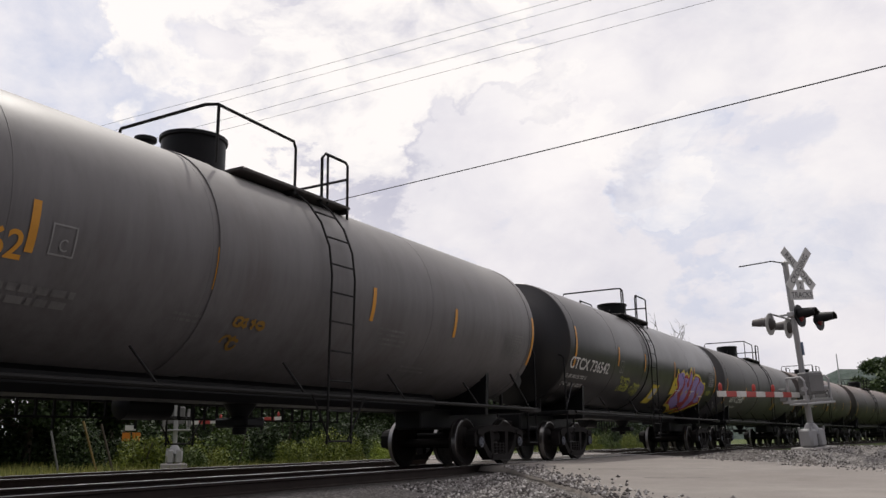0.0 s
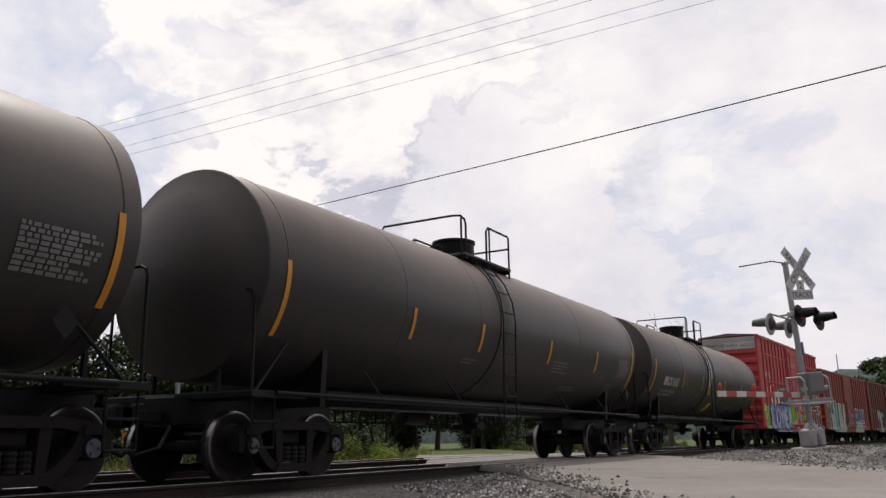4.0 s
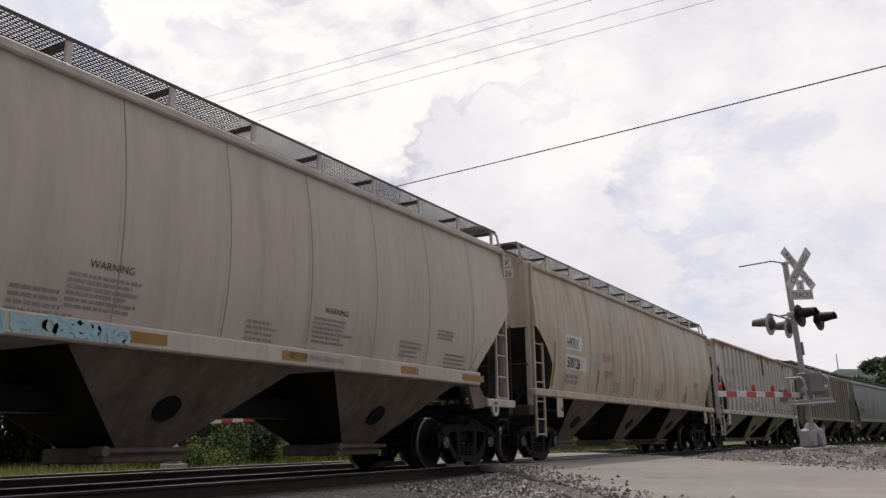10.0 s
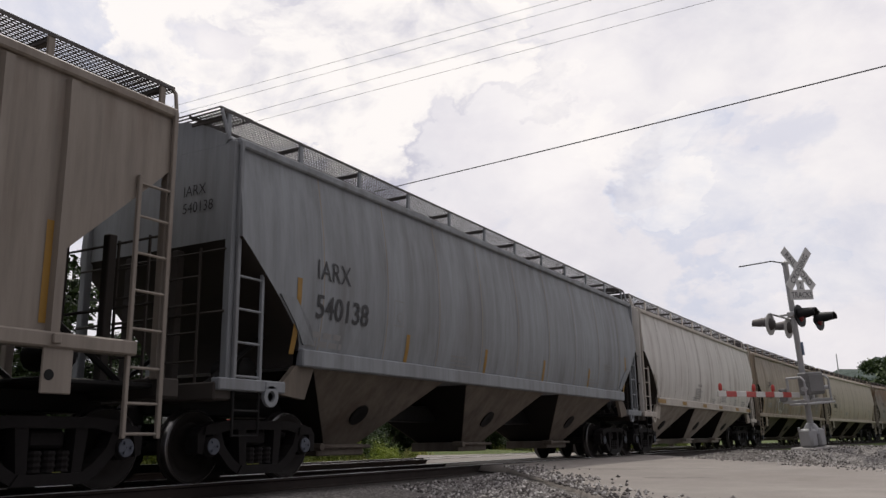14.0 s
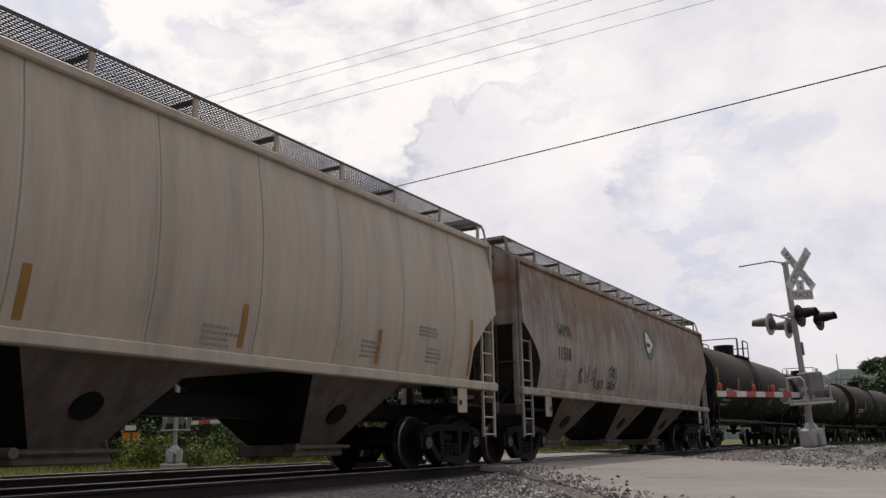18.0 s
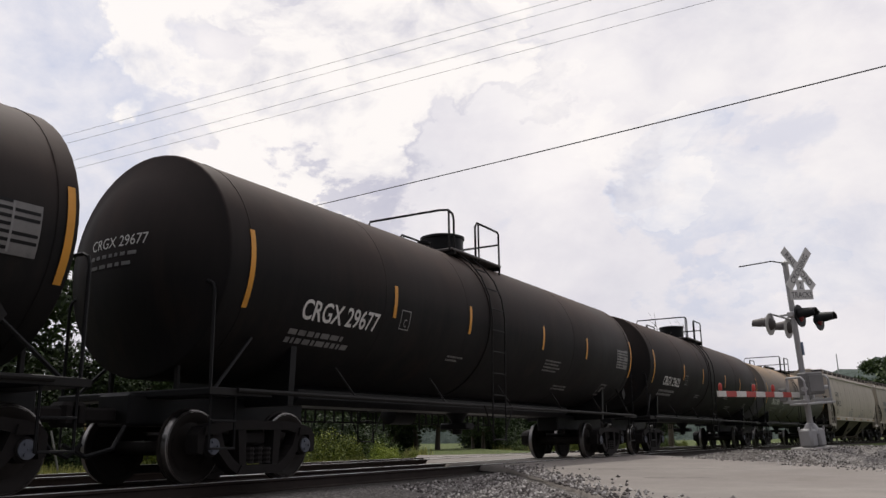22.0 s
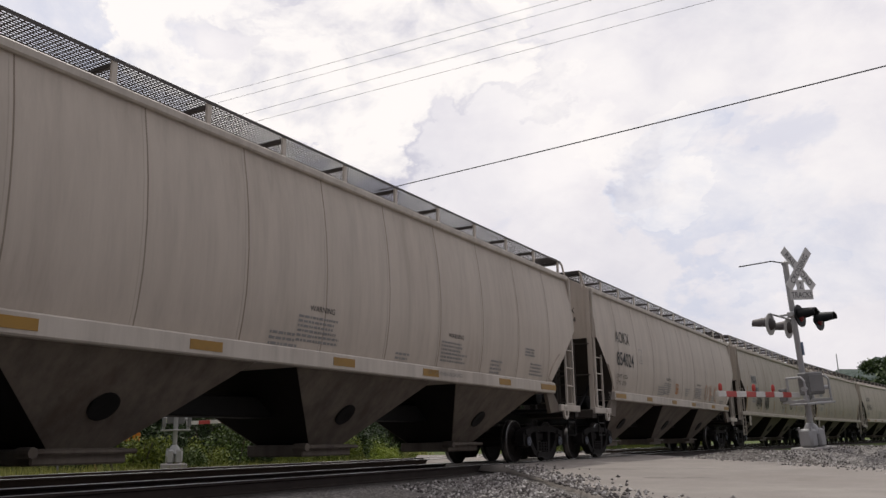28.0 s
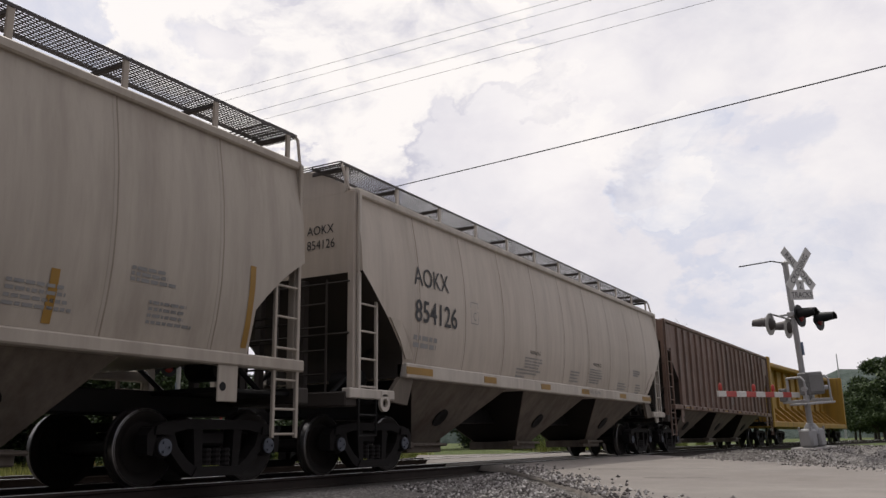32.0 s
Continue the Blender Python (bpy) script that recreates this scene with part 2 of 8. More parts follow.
M_YEL = plain("yellow_reflector", (0.62, 0.28, 0.03, 1), 0.45, 0.0, 0.2, 9, 0.0005)
M_GOLD = plain("dull_reflector", (0.28, 0.155, 0.025, 1), 0.5, 0.0, 0.25, 9, 0.0005)
M_ALU = plain("galvanised_steel", (0.46, 0.46, 0.47, 1), 0.45, 0.55, 0.2, 14)
M_SILVER = plain("silver_paint", (0.40, 0.395, 0.395, 1), 0.5, 0.2, 0.2, 9)
M_WEATHERED = plain("weathered_casting", (0.20, 0.195, 0.19, 1), 0.6, 0.1, 0.35, 9)
M_WOOD = plain("creosoted_wood", (0.045, 0.034, 0.027, 1), 0.9, 0.0, 0.5, 18, 0.01)
M_CONC = plain("concrete", (0.36, 0.34, 0.32, 1), 0.9, 0.0, 0.25, 9, 0.006)
M_RAIL = plain("rail_web", (0.030, 0.021, 0.017, 1), 0.8, 0.2, 0.4, 14)
M_RAILTOP = plain("rail_head", (0.86, 0.85, 0.84, 1), 0.42, 1.0, 0.06, 10, 0.0005)
M_GRATE = plain("grating_steel", (0.075, 0.066, 0.062, 1), 0.6, 0.2, 0.3, 14)
M_WIRE = plain("wire", (0.02, 0.02, 0.022, 1), 0.6, 0.0, 0.2, 5)

# ---- mesh building ----


class MB:
    """Collects vertices and faces for one mesh."""

    def __init__(self):
        self.v, self.f = [], []

    def add(self, v, f):
        n = len(self.v)
        self.v += [tuple(p) for p in v]
        self.f += [tuple(i + n for i in q) for q in f]
        return self

    def box(self, x0, x1, y0, y1, z0, z1):
        v = [(x, y, z) for x in (x0, x1) for y in (y0, y1) for z in (z0, z1)]
        return self.add(v, [(0, 1, 3, 2), (4, 6, 7, 5), (0, 4, 5, 1), (2, 3, 7, 6), (0, 2, 6, 4), (1, 5, 7, 3)])

    def bevel_box(self, x0, x1, y0, y1, z0, z1, b=0.02):
        """A box with its twelve edges cut off."""
        bm = bmesh.new()
        bmesh.ops.create_cube(bm, size=1.0, matrix=Matrix.LocRotScale(((x0 + x1) / 2, (y0 + y1) / 2, (z0 + z1) / 2), None, (x1 - x0, y1 - y0, z1 - z0)))
        bmesh.ops.bevel(bm, geom=bm.edges[:], offset=b, segments=1, affect="EDGES")
        bm.verts.index_update()
        self.add([w.co[:] for w in bm.verts], [[w.index for w in q.verts] for q in bm.faces])
        bm.free()
        return self

    def loft(self, rings, caps=True, closed=True):
        n = len(rings[0])
        v = [p for r in rings for p in r]
        f = []
        for i in range(len(rings) - 1):
            for j in range(n if closed else n - 1):
                k = (j + 1) % n
                f.append((i * n + j, i * n + k, (i + 1) * n + k, (i + 1) * n + j))
        if caps:
            f.append(tuple(range(n - 1, -1, -1)))
            f.append(tuple((len(rings) - 1) * n + j for j in range(n)))
        return self.add(v, f)

    def tube(self, pts, r, n=6, cap=True):
        """A round bar along a line of points; r may be one radius or one for each point."""
        pts = [Vector(p) for p in pts]
        rings = []
        side = None
        for i, p in enumerate(pts):
            d = (pts[min(i + 1, len(pts) - 1)] - pts[max(i - 1, 0)]).normalized()
            if side is None:
                side = d.orthogonal().normalized()
            side = (side - d * side.dot(d)).normalized()
            up = d.cross(side)
            rr = r[i] if isinstance(r, (list, tuple)) else r
            rings.append([p + (side * math.cos(2 * math.pi * k / n) + up * math.sin(2 * math.pi * k / n)) * rr for k in range(n)])
        return self.loft(rings, cap)

    def cyl(self, a, b, r, n=16, r2=None):
        return self.tube([a, b], [r, r if r2 is None else r2], n)

    def turned(self, base, axis, prof, n=24):
        """A body of revolution: prof is a list of (distance along the axis, radius)."""
        base, axis = Vector(base), Vector(axis).normalized()
        s = axis.orthogonal().normalized()
        u = axis.cross(s)
        rings = [[base + axis * d + (s * math.cos(2 * math.pi * k / n) + u * math.sin(2 * math.pi * k / n)) * max(r, 1e-4) for k in range(n)] for d, r in prof]
        return self.loft(rings)

    def plate(self, outline, x0, x1):
        """A plate of thickness x0..x1 with an outline of (y, z) points."""
        return self.loft([[(x0, y, z) for y, z in outline], [(x1, y, z) for y, z in outline]])

    def slab(self, outline, y0, y1):
        """A plate across the car, outline of (x, z) points."""
        return self.loft([[(x, y0, z) for x, z in outline], [(x, y1, z) for x, z in outline]])

    def mesh(self, name, smooth=0.0):
        me = bpy.data.meshes.new(name)
        me.from_pydata(self.v, [], self.f)
        bm = bmesh.new()
        bm.from_mesh(me)
        bmesh.ops.recalc_face_normals(bm, faces=bm.faces[:])
        if smooth:
            for q in bm.faces:
                q.smooth = True
            for e in bm.edges:
                if len(e.link_faces) == 2 and e.calc_face_angle(0) > radians(smooth):
                    e.smooth = False
        bm.to_mesh(me)
        bm.free()
        return me


def part(name, mb, material, parent=None, label="", smooth=0.0):
    me = mb.mesh(name, smooth) if isinstance(mb, MB) else mb
    if not me.materials:
        me.materials.append(material.m if isinstance(material, Mat) else material)
    ob = new(name, me)
    if parent is not None:
        ob.parent = parent
    if label:
        ob["label"] = label
    return ob


def empty(name, parent=None):
    ob = new(name)
    ob.empty_display_size = 0.3
    if parent is not None:
        ob.parent = parent
    return ob


# ---- lettering ----


def letters(text, size, offset=0.0, spacing=1.0, shear=0.0):
    """The outline of a text as flat vertices and faces, left at 0, on the base line."""
    cu = bpy.data.curves.new("letters", "FONT")
    cu.body, cu.size, cu.offset, cu.space_character, cu.shear = text, size, offset, spacing, shear
    cu.resolution_u = 3
    ob = bpy.data.objects.new("letters", cu)
    me = bpy.data.meshes.new_from_object(ob)
    v, f = [tuple(p.co) for p in me.vertices], [tuple(q.vertices) for q in me.polygons]
    bpy.data.objects.remove(ob)
    bpy.data.meshes.remove(me)
    bpy.data.curves.remove(cu)
    return v, f


def on_side(v, f, surf, y0, z0, squeeze=1.0, turn=0.0):
    """Lays flat letters on a car's side; surf(y, z) gives x."""
    mb = MB()
    c, s = math.cos(radians(turn)), math.sin(radians(turn))
    out = []
    for u, w, _ in v:
        u *= squeeze
        y, z = y0 + u * c - w * s, z0 + u * s + w * c
        out.append((surf(y, z), y, z))
    return mb.add(out, f)


def write_on(car, text, surf, y0, z0, size, material, squeeze=0.85, turn=0.0, offset=0.0, name="lettering", spacing=1.0, shear=0.0):
    v, f = letters(text, size * 1.38, offset, spacing, shear)
    return part(name, on_side(v, f, surf, y0, z0, squeeze, turn), material, car)


def bars(car, surf, y0, z0, width, rows, height, material, rng, name="small_print", gap=0.55):
    """Lines of print too small to read."""
    mb = MB()
    for i in range(rows):
        z = z0 - i * height * (1 + gap)
        y = y0
        end = y0 + width * rng.uniform(0.65, 1.0)
        while y < end:
            w = rng.uniform(0.8, 3.2) * height
            y1 = min(y + w, end)
            q = [(y, z), (y1, z), (y1, z + height), (y, z + height)]
            mb.add([(surf(a, b), a, b) for a, b in q], [(0, 1, 2, 3)])
            y = y1 + height * 0.55
    ob = part(name, mb, material, car)
    ob["kind"] = "stuff"
    return ob


def spray_letters(car, text, surf, y0, z0, size, fill, ink, squeeze=1.0, turn=0.0, fat=0.05, rim=0.07, shear=0.0, spacing=1.0):
    """Fat sprayed letters: a dark outline with the colour over it."""
    write_on(car, text, surf, y0, z0, size, ink, squeeze, turn, rim + fat, "graffiti_outline", spacing, shear)
    if fill is not None:
        write_on(car, text, lambda y, z: surf(y, z) + 0.004, y0, z0, size, fill, squeeze, turn, fat, "graffiti_fill", spacing, shear)


def scribble(car, surf, y0, z0, width, height, material, seed, count=5, thick=0.022, name="graffiti_tag", rise=0.0):
    """A hand-sprayed tag: looping strokes side by side, as ribbons that follow the side."""
    rng = random.Random(seed)
    mb = MB()
    for k in range(count):
        yc = y0 + width * (k + 0.5) / count
        hw, hh = width / count * 0.62, height / 2
        for q in range(rng.choice((1, 2, 2))):
            pts = []
            n = rng.choice((3, 4, 5))
            side = rng.choice((-1, 1))
            kind = rng.random()
            if kind < 0.55:
                n, a0, sweep = 7, rng.uniform(0, 6.28), side * rng.uniform(3.2, 5.8)
                rz, cz = hh * rng.uniform(0.45, 1.0), rng.uniform(-0.3, 0.3) * hh
                pts = [(yc + hw * 0.85 * math.cos(a0 + sweep * i / 6), z0 + hh + cz + rz * math.sin(a0 + sweep * i / 6) + rise * (yc - y0)) for i in range(n)]
            elif kind < 0.80:
                n, slant = 3, rng.uniform(-0.5, 0.5) * hw
                pts = [(yc + slant * (1 - i), z0 + hh * (2.1 - 1.1 * i) + rise * (yc - y0)) for i in range(n)]
            for i in range(n if not pts else 0):
                pts.append((yc + side * (-1) ** i * hw * rng.uniform(0.25, 1.0), z0 + hh + hh * (1 - 2 * i / (n - 1)) * rng.uniform(0.6, 1.15) + rise * (yc - y0)))
            fine = []
            for i in range(n - 1):
                p = [pts[max(i - 1, 0)], pts[i], pts[i + 1], pts[min(i + 2, n - 1)]]
                for j in range(5):
                    t = j / 5
                    fine.append(tuple(0.5 * (2 * p[1][c] + (p[2][c] - p[0][c]) * t + (2 * p[0][c] - 5 * p[1][c] + 4 * p[2][c] - p[3][c]) * t * t + (3 * p[1][c] - p[0][c] - 3 * p[2][c] + p[3][c]) * t ** 3) for c in (0, 1)))
            fine.append(pts[-1])
            left, right = [], []
            for i, (y, z) in enumerate(fine):
                ya, za = fine[max(i - 1, 0)]
                yb, zb = fine[min(i + 1, len(fine) - 1)]
                d = math.hypot(yb - ya, zb - za) or 1.0
                w = thick * rng.uniform(0.42, 0.58)
                lift = 0.001 * ((k + q) % 3)
                for side_list, s in ((left, 1), (right, -1)):
                    yy, zz = y - s * (zb - za) / d * w, z + s * (yb - ya) / d * w
                    side_list.append((surf(yy, zz) + lift, yy, zz))
            mb.loft([left, right], False, False)
    return part(name, mb, material, car)


def patch(car, name, surf, y0, y1, z0, z1, material, label="", steps=1, thick=0.004):
    """A thin painted or stuck patch that follows the side."""
    mb = MB()
    n = max(1, steps)
    a = [(surf(y0, z0 + (z1 - z0) * i / n), z0 + (z1 - z0) * i / n) for i in range(n + 1)]
    for i in range(n):
        (xa, za), (xb, zb) = a[i], a[i + 1]
        mb.add([(xa, y0, za), (xa, y1, za), (xb, y1, zb), (xb, y0, zb)], [(0, 1, 2, 3)])
    return part(name, mb, material, car, label)


def sprayed_shape(car, name, surf, pts, material, lift=0.0, label=""):
    """A sprayed area with a free outline of (y, z) points, cut into strips so that it follows the side."""
    bm = bmesh.new()
    bm.faces.new([bm.verts.new((0, y, z)) for y, z in pts])
    lo, hi = min(z for _, z in pts), max(z for _, z in pts)
    n = int((hi - lo) / 0.10) + 1
    for i in range(1, n):
        bmesh.ops.bisect_plane(bm, geom=bm.verts[:] + bm.edges[:] + bm.faces[:], plane_co=(0, 0, lo + (hi - lo) * i / n), plane_no=(0, 0, 1))
    bmesh.ops.triangulate(bm, faces=bm.faces[:])
    bm.verts.index_update()
    mb = MB().add([(surf(v.co.y, v.co.z) + lift, v.co.y, v.co.z) for v in bm.verts], [[v.index for v in q.verts] for q in bm.faces])
    bm.free()
    return part(name, mb, material, car, label)


def sprayed_line(car, name, surf, pts, thick, material, lift=0.0, closed=False):
    """A sprayed line of even width through (y, z) points."""
    mb = MB()
    if closed:
        pts = list(pts) + [pts[0]]
    for k, ((ya, za), (yb, zb)) in enumerate(zip(pts, pts[1:])):
        d = math.hypot(yb - ya, zb - za) or 1.0
        uy, uz = (yb - ya) / d, (zb - za) / d
        m = max(1, int(d / 0.12))
        left, right = [], []
        for i in range(m + 1):
            q = -thick * 0.45 + (d + thick * 0.9) * i / m
            for side_list, sg in ((left, 1), (right, -1)):
                y, z = ya + uy * q - sg * uz * thick / 2, za + uz * q + sg * uy * thick / 2
                side_list.append((surf(y, z) + lift + 0.0006 * (k % 3), y, z))
        mb.loft([left, right], False, False)
    return part(name, mb, material, car)


# edge shade of the panel seams as a strip colour, streaked with dirt
SEAM_SHADE = painted("seam_shade", (0.31, 0.265, 0.215, 1), (0.15, 0.12, 0.095, 1), dirty=0.5, rusty=0.15, seed=39.0, rough=0.75)
# bay sides: grime, with their underside shade set into the base colour
GRIMY_SHADED = painted("grimy_shaded_bay", (0.175, 0.145, 0.115, 1), (0.05, 0.042, 0.035, 1), dirty=0.6, rusty=0.1, seed=33.0, rough=0.75)
SPRAY_BLUE = Mat("spray_blue", 0.5)
SPRAY_BLUE.colour(SPRAY_BLUE.mix(SPRAY_BLUE.ramp(SPRAY_BLUE.math("ADD", SPRAY_BLUE.axis(2), SPRAY_BLUE.noise((0, 0.6, 0.6), (0, 0, 0), 2)), [(0.0, 0.0), (1.0, 1.0)]), (0.20, 0.42, 0.43, 1), (0.20, 0.22, 0.48, 1)))
hue = SPRAY_BLUE.noise((0.0, 0.45, 0.15), (0, 3.3, 0), 2, 0.4)
SPRAY_BLUE.colour(SPRAY_BLUE.mix(SPRAY_BLUE.span(SPRAY_BLUE.axis(2), 1.75, 9.0, 0.25), SPRAY_BLUE.ramp(hue, [(0.40, (0.30, 0.62, 0.62, 1)), (0.55, (0.46, 0.42, 0.68, 1))]), (0.22, 0.27, 0.58, 1)))
SPRAY_BLACK = plain("spray_black", (0.02, 0.02, 0.022, 1), 0.6, 0.0, 0.2, 6, 0.0005)
SPRAY_WHITE = plain("spray_white", (0.78, 0.77, 0.755, 1), 0.6, 0.0, 0.2, 6, 0.0005)
SPRAY_YELLOW = plain("spray_yellow", (0.62, 0.48, 0.04, 1), 0.5, 0.0, 0.2, 6, 0.0005)
SPRAY_LEMON = plain("spray_lemon", (0.42, 0.44, 0.06, 1), 0.5, 0.0, 0.25, 6, 0.0005)
SPRAY_LILAC = plain("spray_lilac", (0.27, 0.19, 0.44, 1), 0.5, 0.0, 0.30, 3, 0.0005)
SPRAY_RED = plain("spray_red", (0.34, 0.035, 0.045, 1), 0.6, 0.0, 0.3, 6, 0.0005)
SPRAY_ORANGE = plain("spray_orange", (0.50, 0.22, 0.09, 1), 0.6, 0.0, 0.3, 6, 0.0005)
SPRAY_NAVY = plain("spray_navy", (0.05, 0.075, 0.24, 1), 0.5, 0.0, 0.25, 3, 0.0005)
FAINT_RED = plain("faint_red", (0.42, 0.22, 0.19, 1), 0.6, 0.0, 0.2, 6, 0.0005)
PRINT_GREY = plain("worn_print", (0.17, 0.165, 0.16, 1), 0.6, 0.0, 0.45, 14, 0.0005)
LABEL_GREY = plain("label_white", (0.46, 0.45, 0.43, 1), 0.6, 0.0, 0.2, 9, 0.0005)

# ---- track ----
TRACK_X, TRACK2_X, BEND, RADIUS, BEND_LEN = -8.905, -13.35, 25.0, 430.0, 120.0


def along(s, off=0.0):
    """Place and heading (radians, clockwise) of the line at s metres, off metres to its right of the near track's middle."""
    a = min(max(s - BEND, 0.0), BEND_LEN) / RADIUS
    x = TRACK_X + RADIUS * (1 - math.cos(a))
    y = min(s, BEND) + RADIUS * math.sin(a)
    rest = max(s - BEND - BEND_LEN, 0.0)
    x, y = x + rest * math.sin(a), y + rest * math.cos(a)
    return x + off * math.cos(a), y - off * math.sin(a), a


OFF2 = TRACK2_X - TRACK_X
RAIL_PROF = [(-0.07, -0.17), (0.07, -0.17), (0.07, -0.158), (0.012, -0.135), (0.012, -0.045), (0.036, -0.03), (0.036, -0.005), (0.028, 0.0), (-0.028, 0.0), (-0.036, -0.005), (-0.036, -0.03), (-0.012, -0.045), (-0.012, -0.135), (-0.07, -0.158)]


def sweep(prof, off, s0, s1, step=4.0):
    mb = MB()
    rings = []
    s = s0
    while s <= s1 + 1e-6:
        x, y, a = along(s, off)
        rings.append([(x + p * math.cos(a), y - p * math.sin(a), z) for p, z in prof])
        s += step
    return mb.loft(rings)


def make_rail(off):
    rail = tagged(empty("rail"), "steel rail with polished head and rusty web", "rail", "rails of the two tracks", "structure")
    part("web", sweep(RAIL_PROF, off, -60, 260), M_RAIL, rail)
    part("head", sweep([(-0.029, 0.001), (0.029, 0.001), (0.029, 0.004), (-0.029, 0.004)], off, -60, 260), M_RAILTOP, rail, "shiny worn rail head")


for base in (0.0, OFF2):
    for g in (-0.753, 0.753):
        make_rail(base + g)

# ---- ground ----


def road_uv(x, y):
    """Distance across the road from its left edge, and along it towards the camera."""
    dx, dy = x + 8.5, y - 16.9
    return dx * 0.83 + dy * 0.558, dx * 0.558 - dy * 0.83


ROAD_W = 5.5


def ground_z(x, y):
    # nearest line of the near track
    s = y if y < BEND else BEND + (y - BEND)
    tx = along(s)[0] if -60 < s < 200 else TRACK_X
    d = x - tx
    z = -0.30
    if d > 0:
        z = -0.17 if d < 1.55 else -0.17 - min((d - 1.55) * 0.16, 0.12)
    else:
        e = -d
        z = -0.17 if e < 6.2 else -0.17 - min((e - 6.2) * 0.2, 0.55)
    u, v = road_uv(x, y)
    if -1.2 < u < ROAD_W + 1.2:
        t = min(1.0, (u + 1.2) / 1.0, (ROAD_W + 1.2 - u) / 1.0)
        flat = -0.10 - 0.012 * max(v, 0) if abs(d) < 30 else z
        z = z * (1 - t) + min(flat, -0.09) * t
    # gravel mound round the crossing signal
    m = math.exp(-(((x + 1.5) / 3.1) ** 2 + ((y - 21.0) / 3.4) ** 2))
    if u > ROAD_W - 0.1:
        z += 0.53 * m
    z += 0.012 * noise.noise((x * 1.7, y * 1.7, 0)) + (0.03 * noise.noise((x * 0.3, y * 0.3, 4)) if abs(d) > 2.5 else 0)
    return z


def axis_steps(lo, hi, fine_lo, fine_hi, fine, grow=1.35):
    out = []
    v = fine_lo
    while v <= fine_hi:
        out.append(v)
        v += fine
    st = fine
    a = out[-1]
    while a < hi:
        st *= grow
        a += st
        out.append(min(a, hi))
    st, a = fine, fine_lo
    while a > lo:
        st *= grow
        a -= st
        out.insert(0, max(a, lo))
    return out


def make_ground():
    xs = axis_steps(-2500, 2500, -28, 12, 0.4)
    ys = axis_steps(-2500, 2500, -6, 46, 0.4)
    mb = MB()
    nx = len(xs)
    mb.v = [(x, y, ground_z(x, y)) for y in ys for x in xs]
    mb.f = [(j * nx + i, j * nx + i + 1, (j + 1) * nx + i + 1, (j + 1) * nx + i) for j in range(len(ys) - 1) for i in range(nx - 1)]
    a = Mat("gravel_and_grass", 0.95)
    st = a.voronoi((26, 26, 26))
    stone = a.ramp(st.outputs["Color"], [(0.0, (0.07, 0.064, 0.06, 1)), (0.35, (0.15, 0.14, 0.13, 1)), (0.7, (0.28, 0.26, 0.24, 1)), (1.0, (0.48, 0.455, 0.43, 1))])
    patchy = a.noise((0.5, 0.5, 0.5), (2, 3, 0), 5, 0.6)
    stone = a.mix(a.ramp(patchy, [(0.3, 0.0), (0.75, 0.55)]), stone, (0.17, 0.15, 0.13, 1))
    gr = a.noise((7, 7, 7), (0, 0, 0), 6, 0.7)
    grass = a.ramp(gr, [(0.25, (0.035, 0.05, 0.012, 1)), (0.5, (0.08, 0.11, 0.025, 1)), (0.75, (0.19, 0.19, 0.06, 1))])
    x = a.axis(0)
    far = a.math("MAXIMUM", a.ramp(a.math("ADD", a.math("MULTIPLY", x, -0.05), a.math("MULTIPLY", patchy, 0.12)), [(0.80, 0.0), (0.90, 1.0)]), 0.0)
    y = a.axis(1)
    ahead = a.ramp(a.math("ADD", a.math("MULTIPLY", y, 0.01), a.math("MULTIPLY", patchy, 0.15)), [(0.42, 0.0), (0.52, 1.0)])
    # stone is darker in a band along the near track
    track_tone = a.math("MULTIPLY", a.span(a.math("ADD", x, a.math("MULTIPLY", patchy, 0.6)), -11.2, -6.9, 0.5), 0.8)
    stone = a.mix(track_tone, stone, (0.035, 0.029, 0.026, 1))
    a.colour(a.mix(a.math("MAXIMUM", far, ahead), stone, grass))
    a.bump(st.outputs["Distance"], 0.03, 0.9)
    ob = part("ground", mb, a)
    return tagged(ob, "grey crushed-stone ballast and weedy verge", "ground", kind="structure")


make_ground()


